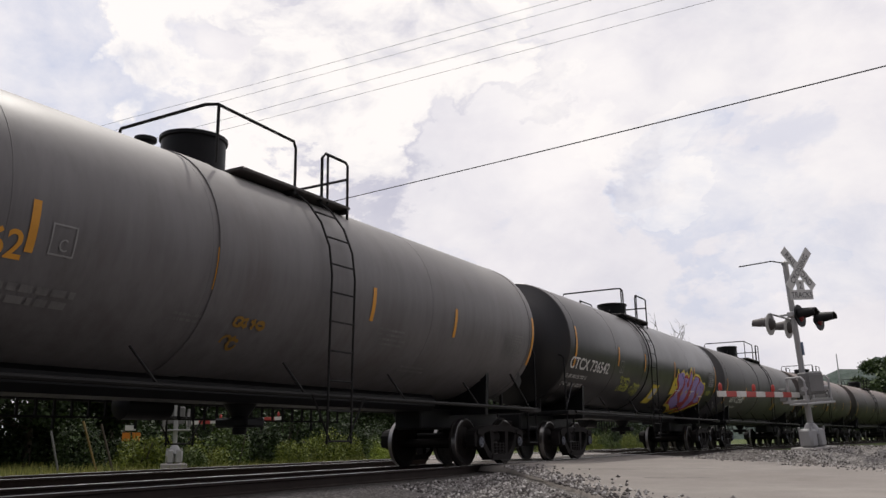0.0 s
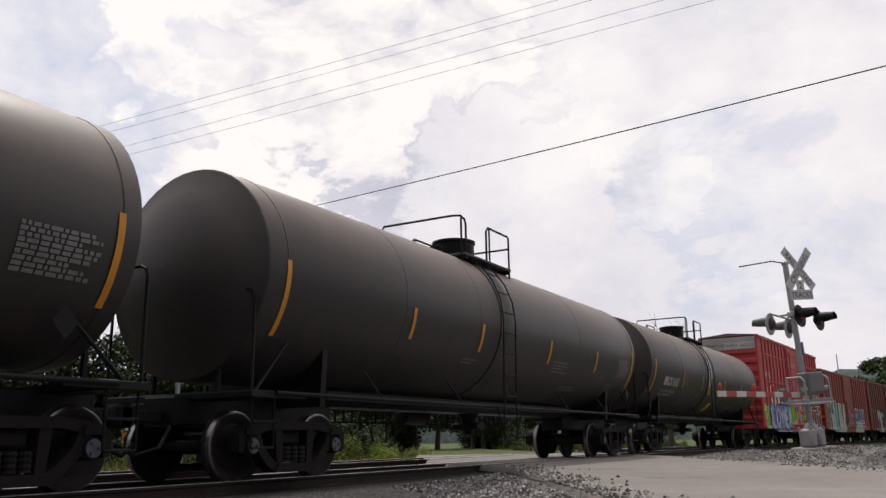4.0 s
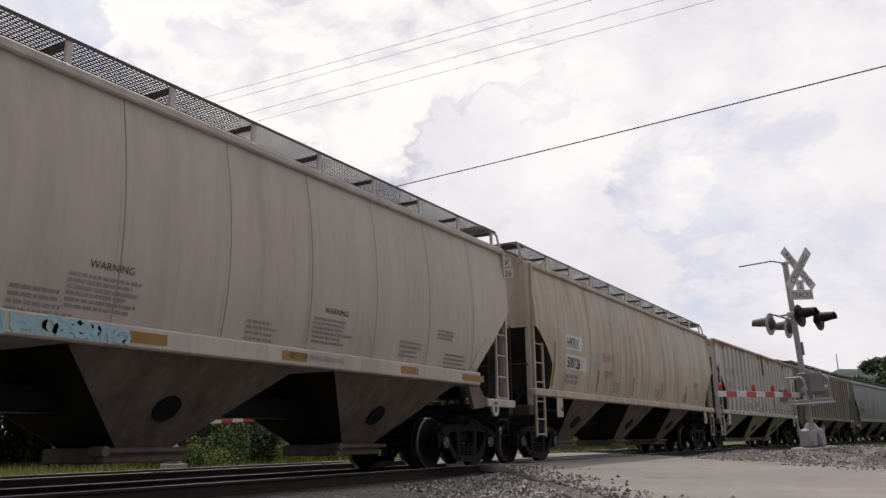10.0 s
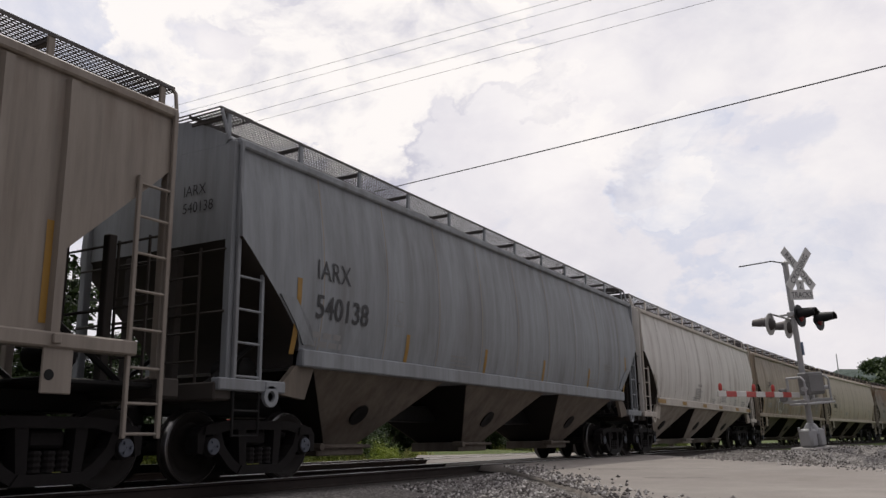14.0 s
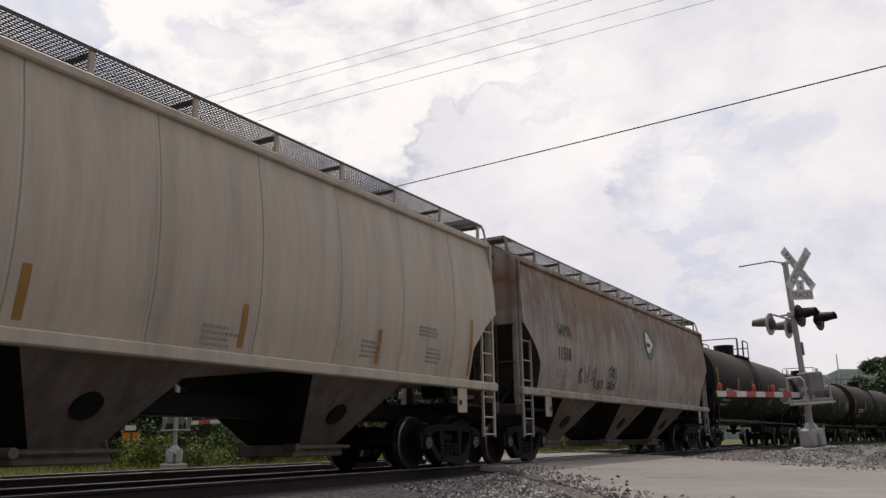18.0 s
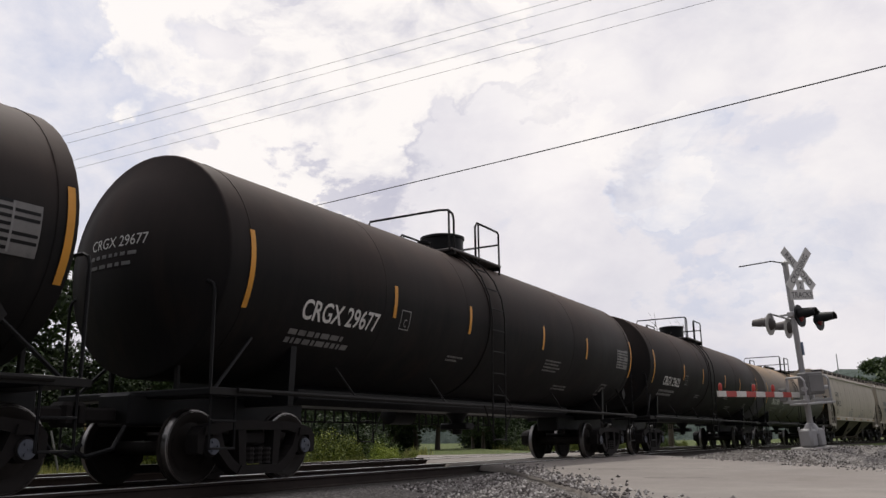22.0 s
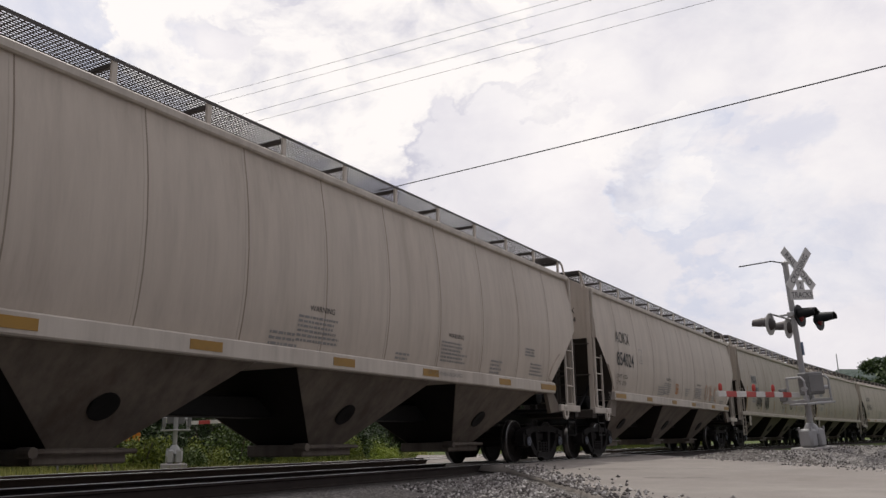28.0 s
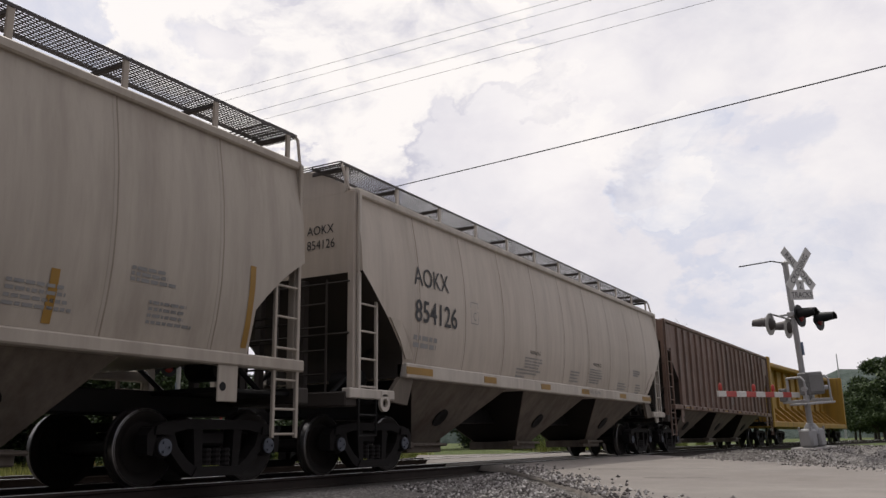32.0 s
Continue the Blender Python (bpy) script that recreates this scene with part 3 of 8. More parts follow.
def make_road():
    a = Mat("road_surface", 0.9)
    fine = a.noise((40, 40, 40), (0, 0, 0), 4, 0.7)
    big = a.noise((0.35, 0.35, 0.35), (5, 2, 0), 5, 0.6)
    mid = a.noise((2.2, 2.2, 2.2), (1, 2, 0), 6, 0.65)
    c = a.mix(a.ramp(big, [(0.3, 0.0), (0.7, 1.0)]), (0.26, 0.23, 0.205, 1), (0.36, 0.325, 0.29, 1))
    c = a.mix(a.ramp(mid, [(0.35, 0.0), (0.75, 0.5)]), c, (0.20, 0.18, 0.16, 1))
    c = a.mix(a.ramp(fine, [(0.3, 0.35), (0.6, 0.0)]), c, (0.12, 0.11, 0.10, 1))
    a.colour(c)
    a.bump(fine, 0.004, 0.6)
    mb = MB()
    n, k = 90, 14
    for i in range(n + 1):
        v = -14.0 + 60.0 * i / n
        for j in range(k + 1):
            u = -0.25 + (ROAD_W + 0.5) * (0.0 if j == 0 else 1.0 if j == k else 0.012 + 0.976 * (j - 1) / (k - 2))
            wob = 0.16 * noise.noise((v * 0.9, 3, 0)) + 0.10 * noise.noise((v * 3.1, 5, 0)) if j < 2 else 0.22 * noise.noise((v * 0.6, 9, 0)) + 0.10 * noise.noise((v * 2.7, 7, 0)) if j > k - 2 else 0.0
            edge = wob + ((0.30 if v > 3 else 0.30 - 0.30 * (3 - v) if v > -1 else -0.9) if j < 2 else 0.0)
            uu = u + edge
            x, y = -8.5 + uu * 0.83 + v * 0.558, 16.9 + uu * 0.558 - v * 0.83
            d = abs(x - TRACK_X)
            z = -0.012 if v < 2 else -0.012 - 0.014 * (v - 2)
            if j in (0, k):
                z -= 0.10
            z += 0.006 * noise.noise((x * 0.9, y * 0.9, 1))
            mb.v.append((x, y, z))
    w = k + 1
    for i in range(n):
        for j in range(k):
            mb.f.append((i * w + j, i * w + j + 1, (i + 1) * w + j + 1, (i + 1) * w + j))
    tagged(part("road", mb, a, None, smooth=60), "worn pale asphalt road crossing the tracks", "road", kind="structure")


make_road()

# cracks in the road
crk = MB()
for (u0, v0, u1, v1) in ((0.4, 3.6, 3.0, 4.4), (3.0, 4.4, 5.2, 3.5), (3.4, 9.2, 6.2, 8.2), (1.4, 6.6, 2.4, 7.0), (5.4, 11.0, 6.3, 10.8)):
    rng = random.Random(int(u0 * 100 + v0 * 10))
    pts = []
    for i in range(15):
        t = i / 14
        u, v = u0 + (u1 - u0) * t + rng.uniform(-0.05, 0.05), v0 + (v1 - v0) * t + rng.uniform(-0.09, 0.09)
        pts.append((-8.5 + u * 0.83 + v * 0.558, 16.9 + u * 0.558 - v * 0.83, -0.006 - (0.014 * (v - 2) if v > 2 else 0)))
    for a, b in zip(pts, pts[1:]):
        wv = rng.uniform(0.012, 0.03)
        crk.add([(a[0], a[1] - wv, a[2]), (a[0], a[1] + wv, a[2]), (b[0], b[1] + wv, b[2]), (b[0], b[1] - wv, b[2])], [(0, 1, 2, 3)])
tagged(part("road_cracks", crk, M_BLACK), "dark tar-filled cracks in the road", "crack", kind="structure")

# ---- crossing signal ----


def crossbuck_blade(parent, text, turn, M_face):
    """One white arm of the cross, in the plane x-z, facing -y."""
    bl = MB()
    L, W = 1.22, 0.225
    bl.bevel_box(-L / 2, L / 2, -0.004, 0.004, -W / 2, W / 2, 0.002)
    ob = part("blade", bl, M_face, parent, "white enamelled crossbuck blade")
    ob.matrix_basis = pose(0, 0, 0, 0, turn, 0)
    return ob


def flat_text(text, size, material, parent, m, name="lettering", squeeze=0.9):
    v, f = letters(text, size * 1.38)
    wid = max(p[0] for p in v) * squeeze
    mb = MB().add([(u * squeeze - wid / 2, 0, w - size / 2) for u, w, _ in v], f)
    ob = part(name, mb, material, parent)
    ob.matrix_basis = m
    return ob


def make_lamp_head(parent, m, lens):
    """A crossing flasher: background disc, hood, housing and red lens, facing -y."""
    head = empty("flasher", parent)
    head.matrix_basis = m
    part("background", MB().turned((0, 0.02, 0), (0, 1, 0), [(-0.015, 0.0), (-0.015, 0.25), (0.0, 0.255), (0.012, 0.25), (0.012, 0.0)], 28), lens[1], head, lens[2], 40)
    part("housing", MB().turned((0, 0.03, 0), (0, 1, 0), [(0.0, 0.14), (0.05, 0.125), (0.09, 0.08), (0.10, 0.0)], 20), M_BLACK if lens[1] is M_BLACK else M_GRATE, head, "", 40)
    hood = MB()
    n = 18
    rings = []
    for d, r in ((0.0, 0.175), (-0.16, 0.150), (-0.36, 0.120)):
        rings.append([(r * math.cos(math.pi * (-0.1 + 1.2 * k / n)) * 1.0, d, r * math.sin(math.pi * (-0.1 + 1.2 * k / n))) for k in range(n + 1)])
    inner = [[(x * 0.95, y, z * 0.95) for x, y, z in q] for q in rings]
    hood.loft(rings, False, False)
    hood.loft(inner, False, False)
    for k in range(n):
        hood.add([rings[-1][k], rings[-1][k + 1], inner[-1][k + 1], inner[-1][k]], [(0, 1, 2, 3)])
    part("hood", hood, M_BLACK if lens[1] is M_BLACK else M_GRATE, head, "black visor hood", 40)
    part("lens", MB().turned((0, 0.0, 0), (0, -1, 0), [(0.0, 0.14), (0.02, 0.13), (0.045, 0.08), (0.05, 0.0)], 20), lens[0], head, "dark red round lens", 40)
    return head


def make_signal(name, label, m, arm_yaw, with_detail=True):
    sig = tagged(empty(name), label, "crossing signal", "crossing signals")
    sig.matrix_basis = m
    M_face = plain("sign_white", (0.66, 0.65, 0.63, 1), 0.5, 0.0, 0.12, 5, 0.0005)
    M_lens = plain("red_lens", (0.16, 0.008, 0.012, 1), 0.15, 0.0, 0.2, 20, 0.0005)
    part("foundation", MB().bevel_box(-0.36, 0.36, -0.36, 0.36, -0.55, 0.02, 0.03), M_CONC, sig, "concrete foundation block")
    base = MB().bevel_box(-0.23, -0.01, -0.20, 0.20, 0.02, 0.42, 0.05).bevel_box(0.01, 0.23, -0.20, 0.20, 0.02, 0.42, 0.05)
    base.turned((0, 0, 0.30), (0, 0, 1), [(0, 0.18), (0.14, 0.15), (0.24, 0.09), (0.26, 0.0)], 20)
    for sx in (-1, 1):
        for sy in (-1, 1):
            base.cyl((sx * 0.19, sy * 0.17, 0.38), (sx * 0.19, sy * 0.17, 0.46), 0.025, 8)
    part("junction_base", base, M_SILVER, sig, "silver-painted split cast base", 40)
    part("mast", MB().turned((0, 0, 0.30), (0, 0, 1), [(0, 0.065), (3.88, 0.065), (3.88, 0.0)], 18), M_SILVER, sig, "silver-painted steel mast", 40)
    part("pinnacle", MB().turned((0, 0, 4.16), (0, 0, 1), [(0, 0.085), (0.05, 0.085), (0.07, 0.05), (0.10, 0.0)], 16), M_SILVER, sig, "", 40)
    cross = empty("crossbuck", sig)
    cross.matrix_basis = pose(0.17, -0.20, 4.02, 0, 0, 5)
    for tx, tn in (("RAIL  ROAD", 47), ("CROSSING", -47)):
        off = -0.012 if tn < 0 else 0.0
        b = crossbuck_blade(cross, tx, tn, M_face)
        b.matrix_basis = pose(0, off, 0, 0, tn, 0)
        flat_text(tx, 0.15, M_INK, cross, pose(0, off - 0.007, 0, 0, tn, 0))
    plate = empty("tracks_plate", sig)
    plate.matrix_basis = pose(0.17, -0.18, 3.42, 0, 0, 0)
    part("plate", MB().bevel_box(-0.34, 0.34, -0.004, 0.004, -0.115, 0.115, 0.002).bevel_box(-0.115, 0.115, -0.0035, 0.0045, 0.115, 0.34, 0.002), M_face, plate, "white inverted-T plate")
    flat_text("TRACKS", 0.135, M_INK, plate, pose(0, -0.008, 0))
    flat_text("2", 0.16, M_INK, plate, pose(0, -0.008, 0.22))
    turned = pose(0, 0, 0, 0, 0, 26)
    arm = MB()
    arm.cyl(turned @ Vector((0.0, -0.30, 3.0)), turned @ Vector((0.0, 0.30, 3.0)), 0.028, 10)
    for yy, za, zb in ((-0.28, 3.10, 3.02), (0.28, 3.02, 2.92)):
        arm.cyl(turned @ Vector((-0.60, yy, za)), turned @ Vector((0.62, yy, zb)), 0.022, 10)
        for xx, z in ((-0.55, za), (0.58, zb)):
            arm.cyl(turned @ Vector((xx, yy, z)), turned @ Vector((xx, yy, z - 0.20)), 0.02, 8)
    arm.bevel_box(-0.10, 0.10, -0.10, 0.10, 2.93, 3.06, 0.02)
    part("cross_arm", arm, M_SILVER, sig, "", 40)
    for xx, z in ((-0.55, 2.90), (0.62, 2.84)):
        make_lamp_head(sig, turned @ pose(xx, -0.36, z, -4, 0, -4), (M_lens, M_BLACK, "black round background"))
    for xx, z in ((-0.55, 2.80), (0.53, 2.74)):
        make_lamp_head(sig, turned @ pose(xx, 0.36, z, -4, 0, 180), (M_lens, LABEL_GREY if with_detail else M_BLACK, "faded silver-backed background"))
    tag = MB().bevel_box(0.07, 0.075, -0.09, 0.09, 2.05, 2.35, 0.001)
    part("notice_plate", tag, plain("blue_plate", (0.30, 0.38, 0.52, 1), 0.5, 0.0, 0.2, 6, 0.0005), sig, "small blue notice plate")
    # bell arm and thin antenna rod
    rod = MB().tube([(0, 0, 4.10), (-0.08, 0, 4.20), (-0.40, 0, 4.24), (-1.35, 0, 4.12)], 0.014, 6)
    part("wire_arm", rod, M_STEEL, sig)
    # gate mechanism and arm
    mech = empty("gate_mechanism", sig)
    part("case", MB().bevel_box(-0.26, 0.24, -0.36, -0.07, 1.16, 1.66, 0.03), M_WEATHERED, mech, "weathered grey gate-mechanism case")
    part("cover", MB().bevel_box(-0.22, 0.20, -0.385, -0.362, 1.22, 1.60, 0.01), M_WEATHERED, mech)
    for x in (-0.36, 0.34):
        part("bracket", MB().bevel_box(x - 0.02, x + 0.02, -0.42, 0.34, 1.00, 1.07, 0.008), M_SILVER, mech, "galvanised gate bracket")
        part("support_plate", MB().bevel_box(x - 0.02, x + 0.02, 0.10, 0.16, 1.07, 1.56, 0.01), M_SILVER, mech)
        part("frame_bar", MB().tube([(x, -0.38, 1.06), (x, -0.38, 1.48), (x, -0.30, 1.56), (x, 0.13, 1.56)], 0.026, 6), M_SILVER, mech, "bent frame bar")
        part("counterweight", MB().bevel_box(x - 0.05, x + 0.05, 0.18, 0.40, 1.05, 1.34, 0.02), M_WEATHERED, mech, "cast iron counterweight")
    part("base_plate", MB().bevel_box(-0.42, 0.40, -0.44, 0.1, 0.95, 0.995, 0.01), M_SILVER, mech)
    part("shaft", MB().cyl((-0.36, -0.3, 1.3), (0.36, -0.3, 1.3), 0.05, 12), M_SILVER, mech)
    gate = empty("gate_arm", sig)
    gate.matrix_basis = pose(0, 0, 1.16, 0, 0, arm_yaw) @ pose(0, 0, 0, -2.9, 0, 0)
    M_gw = plain("gate_white", (0.62, 0.60, 0.57, 1), 0.5, 0.0, 0.2, 9, 0.0005)
    M_gr = plain("gate_red", (0.42, 0.055, 0.045, 1), 0.5, 0.0, 0.25, 9, 0.0005)
    L = 3.90
    y = -0.35
    k = 0
    while y > -L:
        y1 = max(y - 0.406, -L)
        h0 = 0.055
        part("band", MB().bevel_box(-0.022, 0.022, y1, y, -h0, h0, 0.006), M_gr if k % 2 else M_gw, gate, "red band" if k % 2 else "white band")
        y, k = y1, k + 1
    for yy in (-L + 0.12, -L * 0.62, -L * 0.40):
        lamp = MB().turned((0, yy, 0.065), (0, 0, 1), [(0, 0.03), (0.03, 0.038), (0.11, 0.036), (0.14, 0.02), (0.15, 0.0)], 14)
        part("gate_lamp", lamp, M_gr, gate, "red gate lamp", 40)
    return sig


SIGNAL_YAW = 51
make_signal("crossing_signal", "silver railroad crossing signal with lowered red-white gate", pose(-2.40, 20.75, 0.22, 0, 0, SIGNAL_YAW) @ pose(0, 0, 0, 0.6, -4.1, 0), -68)

# ---- overhead wires ----


def wire(name, a, b, sag, r, label):
    a, b = Vector(a), Vector(b)
    pts = []
    for i in range(41):
        t = i / 40
        p = a.lerp(b, t)
        p.z -= sag * 4 * t * (1 - t)
        pts.append(p)
    return tagged(part(name, MB().tube(pts, r, 5), M_WIRE), label, "wire", "overhead wires")


wire("overhead_cable", (14.55, 22.39, 10.30), (-54.91, 39.72, 14.30), 0.30, 0.022, "thick black overhead cable")
for a, b, sag in (((12.98, 27.46, 16.78), (-34.25, 20.66, 13.18), 0.12), ((14.99, 28.18, 16.88), (-34.24, 20.69, 12.80), 0.12), ((20.73, 29.67, 17.0), (-34.18, 20.78, 11.95), 0.02), ((22.34, 29.97, 16.75), (-34.17, 20.79, 11.58), 0.10)):
    wire("power_line", a, b, sag, 0.0065, "thin overhead power line")


# ---- ties ----
tie_mesh = MB().bevel_box(-1.3, 1.3, -0.11, 0.11, -0.35, -0.172, 0.015).mesh("tie")
for base in (0.0, OFF2):
    tk = tagged(empty("ties"), "dark creosoted wooden ties", "tie", kind="structure")
    k = 0
    s = -2.0
    while s < 60:
        x, y, a = along(s, base)
        o = part("tie", tie_mesh, M_WOOD, tk)
        o.matrix_basis = pose(x, y, 0, 0, 0, -math.degrees(a) + random.uniform(-1, 1))
        s += 0.55

# ---- loose gravel ----


def make_gravel():
    rng = np.random.default_rng(5)
    V, F = [], []
    # (count, x range, y range, stone size)
    for n, xr, yr, r_lo, r_hi in ((11000, (-6.4, -0.4), (5.0, 12.6), 0.016, 0.042), (9000, (-7.3, -2.0), (11.0, 17.0), 0.016, 0.036), (14000, (-6.0, 4.5), (13.5, 27.0), 0.012, 0.032)):
        for x, y, r0, q in zip(rng.uniform(*xr, n), rng.uniform(*yr, n), rng.uniform(r_lo, r_hi, n), rng.uniform(0, 6.3, n)):
            u, v = road_uv(x, y)
            spread = abs(rng.normal(0, 0.34))
            if -0.05 + spread < u < ROAD_W - spread or x < along(y)[0] + 1.6:
                continue
            z = ground_z(x, y)
            if -0.1 < u < ROAD_W:
                z = max(z, -0.012 - 0.014 * max(0.0, v - 2))
            c, s_ = math.cos(q), math.sin(q)
            b = len(V)
            for dx, dy, dz in ((1, 0, 0), (-1, 0.1, 0), (0, 0.8, 0.1), (0.1, -0.8, 0), (0.1, 0, 0.7), (0, 0, -0.6)):
                dx, dy, dz = dx * r0 * rng.uniform(0.6, 1.2), dy * r0 * rng.uniform(0.6, 1.2), dz * r0 * rng.uniform(0.7, 1.3)
                V.append((x + dx * c - dy * s_, y + dx * s_ + dy * c, z + dz + r0 * 0.3))
            F += [(b, b + 2, b + 4), (b + 2, b + 1, b + 4), (b + 1, b + 3, b + 4), (b + 3, b, b + 4), (b + 2, b, b + 5), (b + 1, b + 2, b + 5), (b + 3, b + 1, b + 5), (b, b + 3, b + 5)]
    a = Mat("crushed_stone", 0.9)
    g = a.nd.new("ShaderNodeNewGeometry")
    a.colour(a.ramp(g.outputs["Random Per Island"], [(0.0, (0.06, 0.052, 0.05, 1)), (0.4, (0.17, 0.155, 0.145, 1)), (0.75, (0.36, 0.335, 0.315, 1)), (1.0, (0.68, 0.65, 0.62, 1))]))
    me = bpy.data.meshes.new("gravel")
    me.from_pydata(V, [], F)
    tagged(part("gravel", me, a), "loose grey crushed stone beside the road", "gravel", kind="stuff")


make_gravel()

# ---- vegetation ----


def leaf_mat(name, dark, light):
    a = Mat(name, 0.65)
    g = a.nd.new("ShaderNodeNewGeometry")
    a.colour(a.ramp(g.outputs["Random Per Island"], [(0.0, dark), (0.7, light), (1.0, tuple(min(1, c * 1.5) for c in light[:3]) + (1,))]))
    a.bsdf.inputs["Subsurface Weight"].default_value = 0.0
    return a.m


LEAF_BUSH = leaf_mat("bush_leaves", (0.024, 0.040, 0.009, 1), (0.090, 0.130, 0.026, 1))
LEAF_LIGHT = leaf_mat("light_leaves", (0.05, 0.075, 0.012, 1), (0.19, 0.22, 0.035, 1))
LEAF_SUN = leaf_mat("sunlit_leaves", (0.12, 0.17, 0.02, 1), (0.34, 0.40, 0.06, 1))
LEAF_TREE = leaf_mat("tree_leaves", (0.010, 0.020, 0.006, 1), (0.038, 0.062, 0.016, 1))
LEAF_SLOPE = leaf_mat("slope_leaves", (0.022, 0.040, 0.014, 1), (0.075, 0.11, 0.035, 1))
BARK = plain("bark", (0.08, 0.065, 0.05, 1), 0.9, 0.0, 0.4, 9, 0.01)


def leaf_cloud(rng, blobs, count, size):
    """Leaves strewn through a set of ellipsoids (centre, radii), thickest near the skin."""
    cs = np.array([b[0] for b in blobs]); rs = np.array([b[1] for b in blobs])
    w = np.prod(rs, axis=1) ** (2 / 3)
    pick = rng.choice(len(blobs), count, p=w / w.sum())
    d = rng.normal(size=(count, 3))
    d /= np.linalg.norm(d, axis=1)[:, None]
    rad = rng.uniform(0.35, 1.0, count) ** 0.45 * (1 + 0.16 * rng.normal(size=count))
    p = cs[pick] + d * rs[pick] * rad[:, None]
    t = rng.normal(size=(count, 3)); t /= np.linalg.norm(t, axis=1)[:, None]
    nrm = d + 0.8 * rng.normal(size=(count, 3))
    b = np.cross(nrm, t); b /= np.linalg.norm(b, axis=1)[:, None] + 1e-9
    sz = size * rng.uniform(0.6, 1.5, count)[:, None]
    q = np.stack([p - t * sz, p + b * sz * 0.55, p + t * sz, p - b * sz * 0.55], axis=1).reshape(-1, 3)
    me = bpy.data.meshes.new("leaves")
    me.from_pydata(q.tolist(), [], np.arange(count * 4).reshape(-1, 4).tolist())
    return me


def bush_mesh(seed, w, h, count=6500, size=0.052):
    rng = np.random.default_rng(seed)
    blobs = []
    for k in range(9):
        a = rng.uniform(0, 6.28)
        r = rng.uniform(0, w * 0.6)
        hh = rng.uniform(0.35, 1.0) * h
        blobs.append(((r * math.cos(a), r * math.sin(a), hh * 0.55), (w * rng.uniform(0.25, 0.45), w * rng.uniform(0.25, 0.45), hh * 0.5)))
    return leaf_cloud(rng, blobs, count, size)


def stems(rng, w, h, n=7):
    mb = MB()
    for k in range(n):
        a, r = rng.uniform(0, 6.28), rng.uniform(0.3, 0.7) * w
        mb.tube([(0.1 * math.cos(a), 0.1 * math.sin(a), -0.3), (r * 0.5 * math.cos(a), r * 0.5 * math.sin(a), h * 0.35), (r * math.cos(a), r * math.sin(a), h * 0.8)], [0.03, 0.022, 0.008], 5)
    return mb


BUSHES = [(bush_mesh(31 + k, 1.5, 2.0), stems(random.Random(k), 1.2, 1.8).mesh("stems")) for k in range(3)]


BUSH_CACHE = {}


def make_bush(x, y, sc, mat, k, label):
    b = empty("bush")
    key = (k % 3, mat.name)
    if key not in BUSH_CACHE:
        BUSH_CACHE[key] = BUSHES[k % 3][0].copy()
    part("leaves", BUSH_CACHE[key], mat, b)
    part("stems", BUSHES[k % 3][1], BARK, b)["kind"] = "stuff"
    b.matrix_basis = pose(x, y, ground_z(x, y), 0, 0, k * 77.0) @ Matrix.Diagonal((sc, sc, sc, 1))
    tagged(b, label, "bush", "bushes beyond the tracks")


rng = random.Random(12)
k = 0
for row, (off, lo, hi) in enumerate(((-11.5, 0.45, 0.8), (-14.5, 0.7, 1.05), (-18.5, 1.1, 1.8), (-29.0, 1.9, 2.5))):
    s = 14.0 if row == 0 else -14.0 if row == 3 else 8.0
    while s < 75:
        x, y, a = along(s, (off if s > 19.5 or row == 3 else off - 5.5) + rng.uniform(-0.9, 0.9))
        u, v = road_uv(x, y)
        if -1.0 < u < ROAD_W + 1.0:
            s += 1.0
            continue
        if row < 2 and s < 19.5:
            s += 1.0
            continue
        if row == 0 and rng.random() < 0.35:
            s += 2.0
            continue
        # back rows use the darkest leaves, their shaded depth put into the colour
        make_bush(x, y, rng.uniform(lo, hi), LEAF_TREE if row > 1 else LEAF_LIGHT if rng.random() < 0.45 else LEAF_BUSH, k, "leafy green bush beyond the far track")
        k += 1
        s += rng.uniform(1.6, 2.6)
make_bush(-16.6, 24.9, 0.50, LEAF_SUN, 4, "bright yellow-green bush in the sun")


def tree_parts(seed, h, w, count, size, mat):
    rng = np.random.default_rng(seed)
    pr = random.Random(seed)
    tr = empty("tree")
    part("trunk", MB().tube([(0, 0, -0.4), (0.05 * h * 0.2, 0, h * 0.2), (0.02 * h, 0.02 * h, h * 0.5), (0, 0, h * 0.8)], [0.03 * h, 0.024 * h, 0.016 * h, 0.006 * h], 8), BARK, tr, "", 50)
    lim = MB()
    blobs = [((0, 0, h * 0.62), (w * 0.32, w * 0.32, h * 0.30))]
    for i in range(13):
        a, z0 = pr.uniform(0, 6.28), pr.uniform(0.25, 0.7) * h
        r = w * pr.uniform(0.25, 0.5)
        z1 = min(h * 0.93, z0 + h * pr.uniform(0.05, 0.25))
        lim.tube([(0, 0, z0), (r * 0.5 * math.cos(a), r * 0.5 * math.sin(a), (z0 + z1) / 2), (r * math.cos(a), r * math.sin(a), z1)], [0.012 * h, 0.008 * h, 0.003 * h], 5)
        blobs.append(((r * math.cos(a), r * math.sin(a), z1), (w * pr.uniform(0.14, 0.26), w * pr.uniform(0.14, 0.26), h * pr.uniform(0.08, 0.16))))
    part("limb", lim, BARK, tr)
    part("crown", leaf_cloud(rng, blobs, count, size), mat, tr)
    return tr


